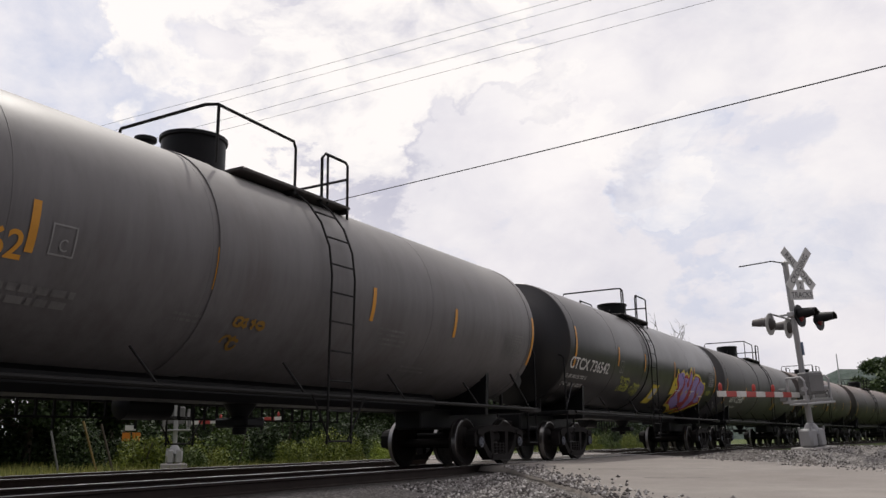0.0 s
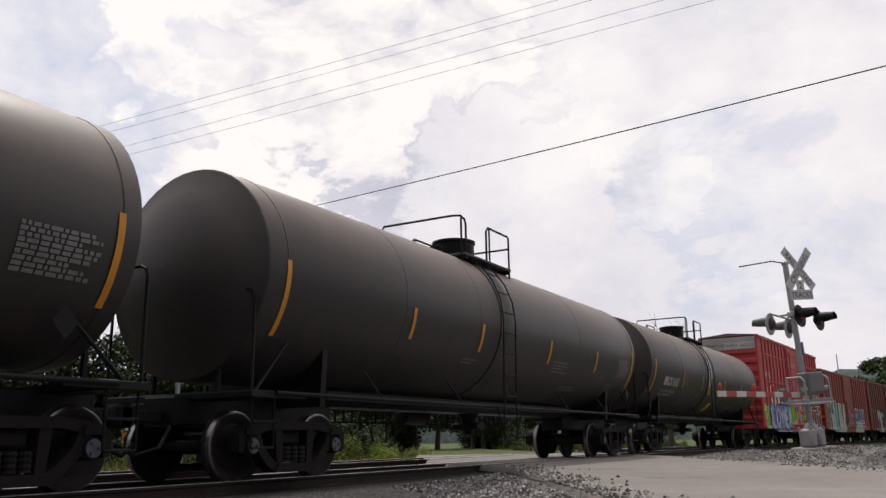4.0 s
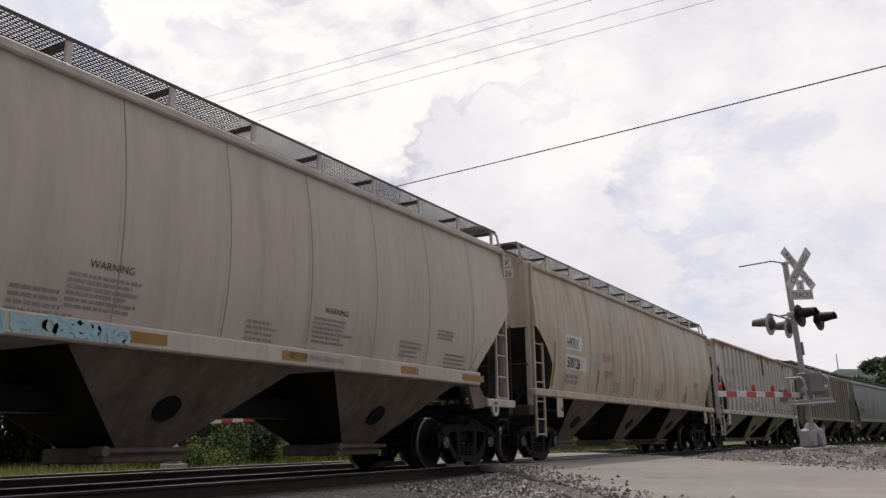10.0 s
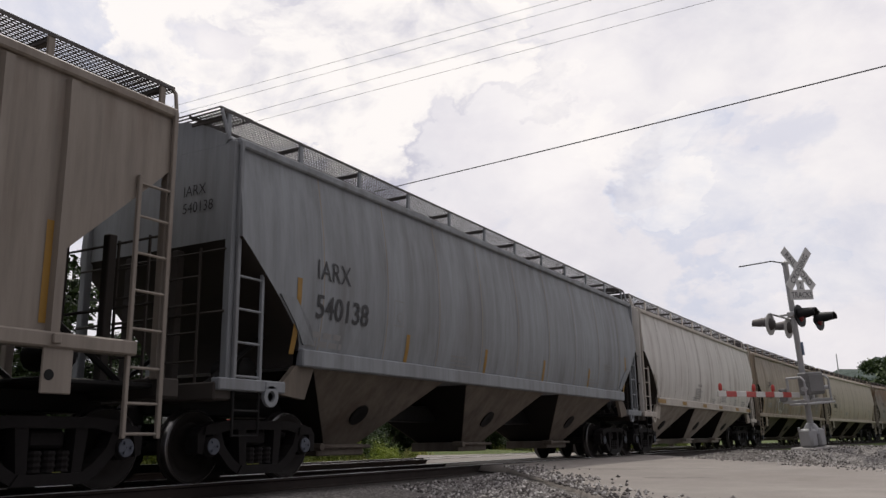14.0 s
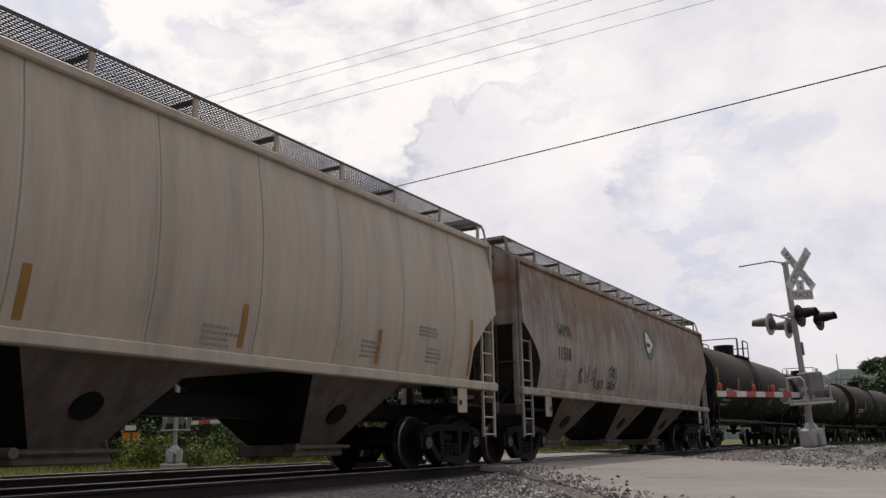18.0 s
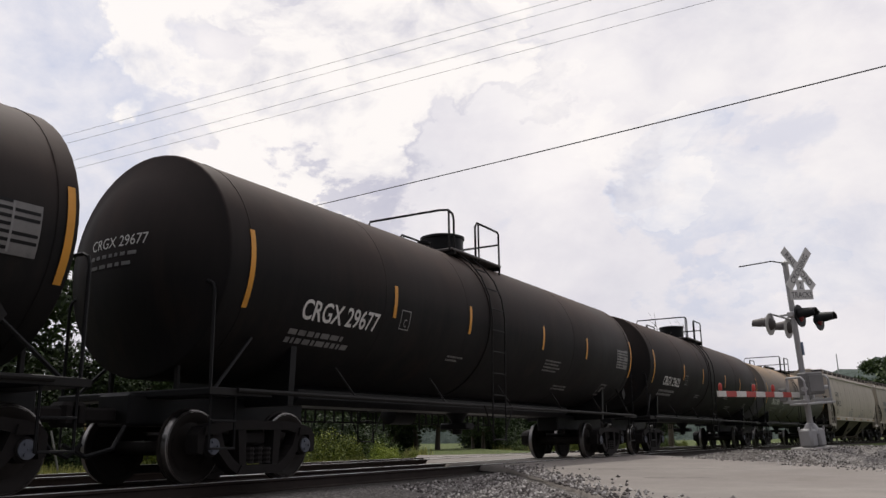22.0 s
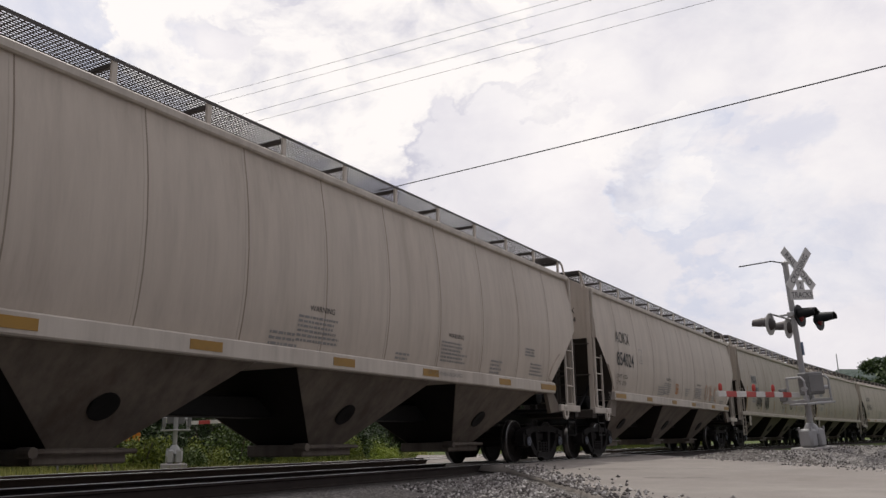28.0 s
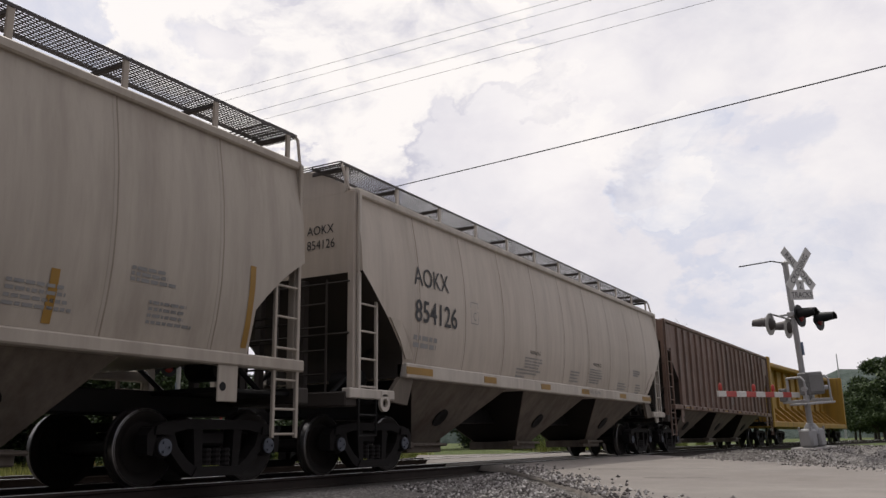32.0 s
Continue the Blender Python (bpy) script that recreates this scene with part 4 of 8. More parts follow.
TREE_A = tree_parts(51, 7.5, 6.0, 11000, 0.115, LEAF_TREE)
TREE_A.matrix_basis = pose(*along(30, -26)[:2], -0.8)
tagged(TREE_A, "dense dark-green leafy tree behind the bushes", "tree", "trees beyond the tracks")
rng = random.Random(4)
for s in range(-8, 96, 4):
    x, y, a = along(s + rng.uniform(-1.2, 1.2), -25 + rng.uniform(-4, 2))
    sc = rng.uniform(1.2, 1.45) if s < 24 else rng.uniform(0.75, 1.05) if s < 60 else rng.uniform(0.7, 0.9)
    t = copy_thing(TREE_A, pose(x, y, -0.8, 0, 0, rng.uniform(0, 360)) @ Matrix.Diagonal((sc, sc, sc * 0.9, 1)))
    t.matrix_basis = pose(x, y, -0.8, 0, 0, rng.uniform(0, 360)) @ Matrix.Diagonal((sc, sc, sc * 0.9, 1))

# wooded slope beyond the bend
TREE_B = tree_parts(63, 13.0, 9.0, 14000, 0.24, LEAF_SLOPE)
TREE_B.matrix_basis = pose(0.6, 128, -0.8)
tagged(TREE_B, "tall dark-green tree on the wooded slope", "tree", "trees on the slope")
for x, y, sc in ((-4.2, 131, 0.86), (3.5, 126, 1.08), (-7.4, 134, 0.66), (-1.9, 126, 1.0), (9.5, 124, 1.1), (-2.2, 140, 1.03), (-10.5, 142, 0.58), (2.0, 142, 1.15), (-6.0, 116, 0.50), (-2.4, 112, 0.55), (-14.0, 152, 0.46), (-8.8, 126, 0.46), (-5.6, 122, 0.66), (-1.0, 116, 0.6), (2.5, 116, 0.7), (-3.2, 120, 0.80)):
    t = copy_thing(TREE_B, pose(x, y, -0.8))
    t.matrix_basis = pose(x, y, -0.8, 0, 0, x * 40) @ Matrix.Diagonal((sc, sc, sc, 1))


def make_hill(name, y0, x0, x1, height, mat_, seed, depth=90):
    mb = MB()
    n, m = 90, 10
    for j in range(m + 1):
        t = j / m
        for i in range(n + 1):
            x = x0 + (x1 - x0) * i / n
            prof = noise.noise((x * 0.006 + seed, 0.3, 0)) * 0.45 + 0.75
            lump = 0.10 * noise.noise((x * 0.05, j * 0.6, seed)) + 0.05 * noise.noise((x * 0.21, j, seed))
            mb.v.append((x, y0 + depth * t, -2 + height * (math.sin(t * math.pi / 2) ** 0.8) * (prof + lump * (t > 0))))
    for j in range(m):
        for i in range(n):
            mb.f.append((j * (n + 1) + i, j * (n + 1) + i + 1, (j + 1) * (n + 1) + i + 1, (j + 1) * (n + 1) + i))
    return tagged(part(name, mb, mat_, None, smooth=80), "hazy wooded hill far behind the tracks", "hill", kind="structure")


hm = Mat("far_woods", 0.95)
hn = hm.noise((0.12, 0.12, 0.12), (0, 0, 0), 8, 0.7)
# distance haze is mixed into these grey-greens
hm.colour(hm.ramp(hn, [(0.3, (0.05, 0.075, 0.06, 1)), (0.7, (0.13, 0.16, 0.14, 1))]))
hm.bump(hn, 3.0, 1.0)
make_hill("hill", 520, -700, 260, 67, hm, 2.0)

# bare tree that shows over the cars
bt = empty("bare_tree")
pr = random.Random(9)
trunk = MB().tube([(0, 0, -0.3), (0.1, 0, 3.0), (0.0, 0.1, 6.2)], [0.20, 0.15, 0.09], 8)
part("trunk", trunk, BARK, bt, "", 50)
for i in range(26):
    a, z0 = pr.uniform(0, 6.28), pr.uniform(3.0, 6.1)
    r, dz = pr.uniform(0.7, 2.1), pr.uniform(1.0, 3.0)
    p0 = Vector((0.03, 0.05, z0))
    p2 = p0 + Vector((r * math.cos(a), r * math.sin(a), dz))
    p1 = p0.lerp(p2, 0.5) + Vector((0, 0, -0.25))
    br = MB().tube([p0, p1, p2], [0.045, 0.03, 0.010], 5)
    for q in range(5):
        t = pr.uniform(0.45, 1.0)
        b0 = p1.lerp(p2, t)
        br.tube([b0, b0 + Vector((pr.uniform(-0.5, 0.5), pr.uniform(-0.5, 0.5), pr.uniform(0.2, 0.9)))], [0.014, 0.005], 4)
    part("branch", br, BARK, bt)
bt.matrix_basis = pose(-15.6, 58.0, 0.2)
tagged(bt, "leafless grey tree with fine branches", "tree")

# grass and weeds beyond the tracks
gr = np.random.default_rng(8)
V, F = [], []
for i in range(30000):
    s, off = (gr.uniform(2, 60), -gr.uniform(8.0, 22.0)) if i < 15000 else (gr.uniform(2, 23), -gr.uniform(8.5, 27.0))
    x, y, _ = along(s, off)
    u, v = road_uv(x, y)
    if -0.4 < u < ROAD_W + 0.4:
        continue
    z = ground_z(x, y)
    h = gr.uniform(0.22, 0.75)
    a = gr.uniform(0, 6.28)
    lean = gr.uniform(0, 0.5) * h
    w = gr.uniform(0.012, 0.03)
    b = len(V)
    V += [(x - w * math.sin(a), y + w * math.cos(a), z), (x + w * math.sin(a), y - w * math.cos(a), z), (x + lean * math.cos(a), y + lean * math.sin(a), z + h)]
    F.append((b, b + 1, b + 2))
me = bpy.data.meshes.new("grass")
me.from_pydata(V, [], F)
tagged(part("grass", me, leaf_mat("grass_blades", (0.10, 0.125, 0.03, 1), (0.38, 0.37, 0.10, 1))), "tall dry weedy grass beyond the far track", "grass", kind="stuff")

# ---- far side of the crossing ----
make_signal("crossing_signal", "far crossing signal with lowered gate beyond the tracks", pose(-19.4, 17.9, -0.05, 0, 0, SIGNAL_YAW + 180), -62, False)
pole = empty("utility_pole")
part("shaft", MB().tube([(0, 0, -0.8), (0, 0, 13.4)], [0.17, 0.11], 12), BARK, pole, "weathered wooden shaft", 50)
for z in (13.1, 11.9):
    part("crossarm", MB().bevel_box(-0.06, 0.06, -1.2, 1.2, z - 0.06, z + 0.06, 0.01), BARK, pole, "wooden crossarm")
    for yy in (-1.1, -0.5, 0.5, 1.1):
        part("insulator", MB().turned((0, yy, z + 0.06), (0, 0, 1), [(0, 0.03), (0.05, 0.06), (0.12, 0.05), (0.16, 0.0)], 10), M_STEEL, pole, "", 40)
pole.matrix_basis = pose(-34.2, 20.75, -0.6, 0, 0, 58)
tagged(pole, "tall wooden utility pole with two crossarms", "utility pole")
pole = empty("utility_pole")
part("shaft", MB().tube([(0, 0, -0.8), (0, 0, 15.2)], [0.19, 0.12], 12), BARK, pole, "weathered wooden shaft", 50)
part("clamp", MB().bevel_box(-0.2, 0.05, -0.05, 0.05, 14.2, 14.4, 0.01), M_STEEL, pole)
pole.matrix_basis = pose(-54.91, 39.85, -0.6)
tagged(pole, "bare wooden utility pole that carries the cable", "utility pole")
sg = empty("orange_sign")
part("post", MB().bevel_box(-0.03, 0.03, -0.03, 0.03, -0.9, 0.95, 0.01), M_STEEL, sg)
part("panel", MB().bevel_box(-0.02, 0.0, -0.30, 0.30, 0.66, 0.95, 0.004), plain("orange_paint", (0.60, 0.20, 0.02, 1), 0.5, 0.0, 0.15, 5), sg, "orange panel")
part("upper_panel", MB().bevel_box(-0.02, 0.0, -0.22, 0.14, 1.02, 1.20, 0.004), M_WHITE, sg, "small white panel")
sg.matrix_basis = pose(-24.5, 20.6, 0, 0, 0, -40)
tagged(sg, "small orange marker sign on a post", "sign")
M_GUARD = plain("faded_yellow_plastic", (0.20, 0.14, 0.05, 1), 0.7, 0.0, 0.4, 8)
for a, b, m in (((-23.9, 18.15, 1.3), (-23.5, 18.6, -0.6), M_GUARD), ((-23.56, 18.58, 1.2), (-23.2, 18.98, -0.6), BARK), ((-24.45, 17.4, 1.0), (-24.2, 17.7, -0.6), M_WEATHERED)):
    st = empty("guy_guard")
    part("tube", MB().tube([a, b], 0.035, 8), m, st)
    tagged(st, "leaning guy-wire guard by the pole", "guy guard", "guy guards")
# thin mast far off
tagged(part("radio_mast", MB().tube([(-33.1, 398.6, -5), (-33.1, 398.6, 35)], [0.5, 0.2], 6), M_ALU), "thin radio mast on the far ridge", "mast")

# ---- railcar running gear ----
WHEEL_R = 0.457
BOGIE = {}


def build_bogie_meshes():
    fr = MB()
    # arched top member, pedestal jaws, sloping tension members, columns and spring seat
    fr.plate([(-1.00, 0.60), (-0.84, 0.60), (-0.52, 0.665), (0.52, 0.665), (0.84, 0.60), (1.00, 0.60), (1.06, 0.68), (0.90, 0.735), (0.52, 0.785), (-0.52, 0.785), (-0.90, 0.735), (-1.06, 0.68)], -0.10, 0.10)
    fr.plate([(-0.44, 0.10), (0.44, 0.10), (0.36, 0.215), (-0.36, 0.215)], -0.12, 0.12)
    for s in (-1, 1):
        fr.plate([(s * 0.74, 0.66), (s * 0.88, 0.61), (s * 0.80, 0.42), (s * 0.56, 0.18), (s * 0.40, 0.10), (s * 0.34, 0.20), (s * 0.50, 0.30), (s * 0.66, 0.46)], -0.095, 0.095)
        fr.plate([(s * 0.25, 0.20), (s * 0.37, 0.20), (s * 0.42, 0.68), (s * 0.27, 0.68)], -0.085, 0.085)
        fr.plate([(s * 0.98, 0.64), (s * 1.06, 0.68), (s * 1.13, 0.60), (s * 1.12, 0.38), (s * 1.04, 0.36), (s * 1.02, 0.52)], -0.10, 0.10)
        fr.plate([(s * 0.76, 0.60), (s * 1.04, 0.60), (s * 1.02, 0.70), (s * 0.78, 0.70)], -0.13, 0.13)
    BOGIE["frame"] = fr.mesh("side_frame")
    BOGIE["spring"] = MB().turned((0, 0, 0.23), (0, 0, 1), [(0.03 * k, 0.062 if k % 2 else 0.075) for k in range(8)], 9).mesh("spring")
    BOGIE["bolster"] = MB().bevel_box(-1.0, 1.0, -0.22, 0.22, 0.46, 0.66, 0.04).turned((0, 0, 0.66), (0, 0, 1), [(0, 0.25), (0.14, 0.22), (0.14, 0)], 16).bevel_box(-0.75, 0.75, -0.75, -0.68, 0.35, 0.45, 0.02).bevel_box(-0.75, 0.75, 0.68, 0.75, 0.35, 0.45, 0.02).mesh("bolster", 40)
    ws = MB()
    ws.cyl((-1.05, 0, 0), (1.05, 0, 0), 0.085, 12)
    for s in (-1, 1):
        ws.turned((s * 0.79, 0, 0), (-s, 0, 0), [(0.0, 0.10), (0.03, 0.13), (0.055, 0.30), (0.0, 0.385), (0.0, 0.44), (0.012, WHEEL_R - 0.003), (0.10, WHEEL_R), (0.112, 0.485), (0.138, 0.482), (0.14, 0.40), (0.09, 0.33), (0.075, 0.14), (0.06, 0.0)], 32)
    plain_faces = len(ws.f)
    for s in (-1, 1):
        rings = [[(s * (0.79 - d), r * math.cos(2 * math.pi * k / 32), r * math.sin(2 * math.pi * k / 32)) for k in range(32)] for d, r in ((-0.002, 0.432), (0.010, WHEEL_R), (0.098, WHEEL_R + 0.002))]
        ws.loft(rings, False)
    me = ws.mesh("wheelset", 35)
    me.materials.append(M_WHEEL)
    me.materials.append(M_TREAD)
    for p in me.polygons:
        if p.index >= plain_faces:
            p.material_index = 1
    BOGIE["axle"] = me
    cap = MB()
    cap.turned((0.0, 0, 0), (1, 0, 0), [(0, 0.135), (0.16, 0.135), (0.17, 0.12), (0.20, 0.115), (0.21, 0.05), (0.22, 0.0)], 18)
    BOGIE["box"] = cap.mesh("bearing", 35)
    face = MB().turned((0.205, 0, 0), (1, 0, 0), [(0, 0.10), (0.012, 0.10), (0.014, 0.0)], 14)
    for k in range(3):
        a = 2 * math.pi * k / 3
        face.cyl((0.215, 0.06 * math.cos(a), 0.06 * math.sin(a)), (0.24, 0.06 * math.cos(a), 0.06 * math.sin(a)), 0.018, 6)
    BOGIE["cap"] = face.mesh("end_cap", 35)


build_bogie_meshes()
WHEELSETS = []


def add_bogie(car, y):
    bg = empty("bogie", car)
    bg.location = (0, y, 0)
    for s in (-1, 1):
        f = part("side_frame", BOGIE["frame"], M_TRUCK, bg)
        f.location = (s * 1.0, 0, 0)
        if s > 0:
            for yy in (-0.16, 0.0, 0.16):
                sp = part("spring", BOGIE["spring"], M_TRUCK, bg)
                sp.location = (s * 1.04, yy, 0)
        for yy in (-0.889, 0.889):
            b = part("bearing", BOGIE["box"], M_TRUCK, bg)
            b.matrix_basis = pose(s * 0.92, yy, WHEEL_R, 0, 0, 0 if s > 0 else 180)
            if s > 0:
                c = part("bearing_cap", BOGIE["cap"], M_CAP, bg, "blue-grey bearing cap")
                c.matrix_basis = pose(s * 0.92, yy, WHEEL_R)
    part("bolster", BOGIE["bolster"], M_TRUCK, bg)
    for yy in (-0.889, 0.889):
        w = part("wheelset", BOGIE["axle"], M_WHEEL, bg)
        w.matrix_parent_inverse = Matrix.Translation((0, yy, WHEEL_R))
        WHEELSETS.append(w)
    return bg


def coupler(car, yend, s):
    mb = MB().bevel_box(-0.10, 0.10, min(yend, yend + s * 0.5), max(yend, yend + s * 0.5), 0.76, 0.94, 0.03)
    mb.bevel_box(-0.16, 0.14, min(yend + s * 0.45, yend + s * 0.72), max(yend + s * 0.45, yend + s * 0.72), 0.70, 1.0, 0.05)
    part("coupler", mb, M_TRUCK, car, "rusty knuckle coupler")
    h = MB().tube([(0.25, yend, 0.72), (0.3, yend + s * 0.2, 0.45), (0.2, yend + s * 0.5, 0.36), (0.1, yend + s * 0.75, 0.5)], 0.03, 6)
    part("brake_hose", h, M_BLACK, car)


CARS = []


def finish(car, u0, u1, label, category):
    tagged(car, label, category, "freight train")
    CARS.append((car, (u0 + u1) / 2))
    return car


# ---- tank cars ----


def make_tank(u0, u1, look_, seed, mark="", number="", label="black steel tank car", radius=1.53, zc=2.85, dome=True, lay=None, lines=None, text_y=1.15, text_w=0.88, band=None, head_text=True, txt=None, name="tank_car", text_z=-0.66, strip_z=0.0, panel=True, marks=(0.0, 0.12)):
    rng = random.Random(seed)
    txt = txt or M_WHITE
    placard = M_STEEL
    car = empty(name)
    hl = (u1 - u0) / 2
    R_ = radius
    # places along the car: leading cross rail, near legs, ladder, guard from and to, housing, waist band
    lead, leg, lad, g0, g1, house, waist = lay or (-1.70, -1.40, -0.85, -0.47, 0.65, -0.22, -0.80)
    n = 48
    # a shallow dished head with a tight knuckle at its rim
    DISH, KN, STRAIGHT = 2.7, 0.07, 0.34
    rk = R_ - KN * 0.62
    deep = KN * 0.55

    def head_out(r):
        """How far the head stands out beyond the straight shell at this radius."""
        if r < rk:
            return deep + math.sqrt(DISH ** 2 - r * r) - math.sqrt(DISH ** 2 - rk * rk)
        q = min(1.0, (r - rk) / (R_ - rk))
        return deep * math.sqrt(max(0.0, 1 - q * q))

    prof = []
    for r in (0.0, 0.3, 0.6, 0.9, 1.15, rk, rk + (R_ - rk) * 0.35, rk + (R_ - rk) * 0.65, rk + (R_ - rk) * 0.88, R_):
        prof.append((-hl - STRAIGHT - head_out(r), r))
    nh = len(prof)
    prof.append((-hl * 0.5, R_ + 0.004)); prof.append((0, R_ + 0.006)); prof.append((hl * 0.5, R_ + 0.004))
    prof += [(-d - 0.14, r) for d, r in reversed(prof[:nh])]
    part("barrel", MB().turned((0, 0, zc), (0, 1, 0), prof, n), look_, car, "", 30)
    # jacket seams
    for y in (-hl + 0.02, -hl * 0.60, -hl * 0.25, hl * 0.45, hl - 0.02):
        part("seam", MB().turned((0, y - 0.012, zc), (0, 1, 0), [(0, R_ - 0.01), (0, R_ + 0.007), (0.024, R_ + 0.007), (0.024, R_ - 0.01)], n), look_, car, "", 30)

    def surf(y, z, out=0.012):
        return math.sqrt(max(0.02, (R_ + out) ** 2 - (z - zc) ** 2))

    # waist band below the manway
    part("waist_band", MB().turned((0, waist - 0.25, zc), (0, 1, 0), [(0, R_ - 0.01), (0, R_ + 0.025), (0.5, R_ + 0.025), (0.5, R_ - 0.01)], n), band or look_, car, "dark spilled-on jacket band" if band else "", 30)
    # sills and platforms
    for s in (-1, 1):
        e = hl + 0.75
        part("stub_sill", MB().bevel_box(-0.30, 0.30, min(s * e, s * (hl - 2.6)), max(s * e, s * (hl - 2.6)), 0.72, 1.12, 0.03), M_BLACK, car)
        part("end_platform", MB().bevel_box(-1.45, 1.45, min(s * (e - 0.25), s * (e - 0.75)), max(s * (e - 0.25), s * (e - 0.75)), 1.06, 1.16, 0.02), M_BLACK, car)
        part("platform_edge", MB().box(1.452, 1.458, min(s * (e - 0.2), s * (e - 1.3)), max(s * (e - 0.2), s * (e - 1.3)), 1.07, 1.15), M_STEEL, car, "dark platform edge")
        sad = MB().slab([(-1.1, 1.0), (1.1, 1.0), (1.14, zc - 1.02), (0.6, zc - 1.35), (-0.6, zc - 1.35), (-1.14, zc - 1.02)], s * (hl - 1.35) - 0.06, s * (hl - 1.35) + 0.06)
        part("saddle", sad, M_BLACK, car)
        arch = [(1.38, 1.1), (1.38, 2.36), (1.35, 2.44), (1.27, 2.48)]
        part("end_handrail", MB().tube([(x, s * (e - 0.28), z) for x, z in arch] + [(-x, s * (e - 0.28), z) for x, z in reversed(arch)], 0.022, 6), M_BLACK, car, "tall handrail across the car's end")
        for x in (-1.38, 1.38):
            st = MB()
            for dy in (0.0, 0.42):
                st.tube([(x, s * (e - 0.3 - dy), 1.1), (x, s * (e - 0.3 - dy), 0.42)], 0.018, 5)
            for zz in (0.43, 0.76):
                st.bevel_box(x - 0.03, x + 0.03, min(s * (e - 0.3), s * (e - 0.72)), max(s * (e - 0.3), s * (e - 0.72)), zz - 0.015, zz + 0.015, 0.006)
            part("sill_step", st, M_BLACK, car)
        pl = MB().plate([(s * (e - 1.35), 1.52), (s * (e - 1.35) + 0.15, 1.70), (s * (e - 1.35), 1.88), (s * (e - 1.35) - 0.15, 1.70)], 1.475, 1.480)
        if s > 0:
            part("placard", pl, placard, car, "weathered diamond placard")
        for x in (-0.62, 0.62):
            part("platform_stanchion", MB().bevel_box(x - 0.03, x + 0.03, s * (e - 0.45) - 0.03, s * (e - 0.45) + 0.03, 1.12, 2.05, 0.008), M_STEEL, car)
        coupler(car, s * e, s)
        add_bogie(car, s * (hl - 0.77))
        # end bracing and brake gear
        for x in (-1, 1):
            part("end_brace", MB().tube([(x * 1.2, s * (hl - 0.4), zc - 1.0), (x * 1.3, s * (e - 0.4), 1.12)], 0.025, 6), M_BLACK, car)
    # side rails with braces
    for x in (-1.47, 1.47):
        part("side_rail", MB().tube([(x, -hl - 0.1, 1.13), (x, hl + 0.1, 1.13)], 0.032, 8), M_STEEL, car, "dark pipe side rail")
        k = 5
        for i in range(k):
            y = -hl + 2.4 + (2 * hl - 4.8) * i / (k - 1)
            part("rail_brace", MB().tube([(x, y, 1.13), (x * 0.88, y - 0.28, 1.56)], 0.018, 5), M_STEEL, car)
    lat = MB()
    for i in range(34):
        y = -hl + 3.0 + (2 * hl - 6.0) * i / 33
        lat.tube([(-1.40, y, 1.12), (-1.40, y, 0.72 if i % 5 == 0 else 0.86)], 0.022, 4)
    lat.tube([(-1.40, -hl + 3, 0.88), (-1.40, hl - 3, 0.88)], 0.02, 4)
    part("brake_rigging", lat, M_STEEL, car, "dark underframe rods and brackets")
    # made-up block that stands in for the darkness under the tank
    part("belly_filler", MB().bevel_box(-0.45, 0.45, -hl + 2.2, hl - 2.2, 1.06, 1.40, 0.10), M_BLACK, car, "black block added to darken the gap under the belly")
    part("brake_reservoir", MB().turned((-0.75, -1.3, 1.02), (0, 1, 0), [(0, 0.05), (0.06, 0.19), (0.85, 0.19), (0.9, 0.05)], 14), M_BLACK, car, "", 40)
    part("bottom_outlet", MB().turned((0, 0.3, 0.62), (0, 0, 1), [(0, 0.10), (0.25, 0.12), (0.45, 0.26), (0.85, 0.34)], 16).bevel_box(-0.32, 0.32, 0.1, 0.5, 0.72, 0.86, 0.03), M_BLACK, car, "", 40)
    # ladder on each side beside the manway
    top = zc + R_
    for x in (-1, 1):
        ld = MB()
        pth = [(x * 0.72, top - 0.10)] + [(x * (R_ + 0.10) * math.cos(a), zc + (R_ + 0.10) * math.sin(a)) for a in [radians(d) for d in (58, 45, 30, 15, 0)]] + [(x * 1.60, 1.75), (x * 1.58, 0.46)]
        for y in (lad - 0.28, lad + 0.28):
            ld.tube([(px, y, pz) for px, pz in pth], 0.017, 6)
        zz = 0.5
        while zz < top - 0.1:
            # the ladder's x at this height
            px = None
            for (xa, za), (xb, zb) in zip(pth, pth[1:]):
                if min(za, zb) <= zz <= max(za, zb) and abs(za - zb) > 1e-4:
                    px = xa + (xb - xa) * (zz - za) / (zb - za)
            if px is not None:
                ld.tube([(px, lad - 0.30, zz), (px, lad + 0.30, zz)], 0.014, 5)
            zz += 0.42
        part("ladder", ld, M_STEEL, car, "steel side ladder")
        for y in (lad - 0.62, lad + 0.62):
            part("ladder_brace", MB().tube([(x * 1.58, y, 1.13), (x * 1.58, lad + (0.2 if y > lad else -0.2), 0.5)], 0.014, 5), M_STEEL, car)
    # manway, platform and railings on top
    for x0 in (-0.98, 0.43):
        part("top_platform", MB().bevel_box(x0, x0 + 0.55, min(leg - 0.1, house), g1 + 0.05, top - 0.16, top - 0.11, 0.01), M_GRATE, car, "narrow steel walkway")
    part("platform_support", MB().bevel_box(-0.98, 0.98, g1 - 0.05, g1 + 0.01, top - 0.24, top - 0.16, 0.01), M_STEEL, car)
    part("platform_support", MB().bevel_box(-0.98, 0.98, leg - 0.05, leg + 0.01, top - 0.24, top - 0.16, 0.01), M_STEEL, car)
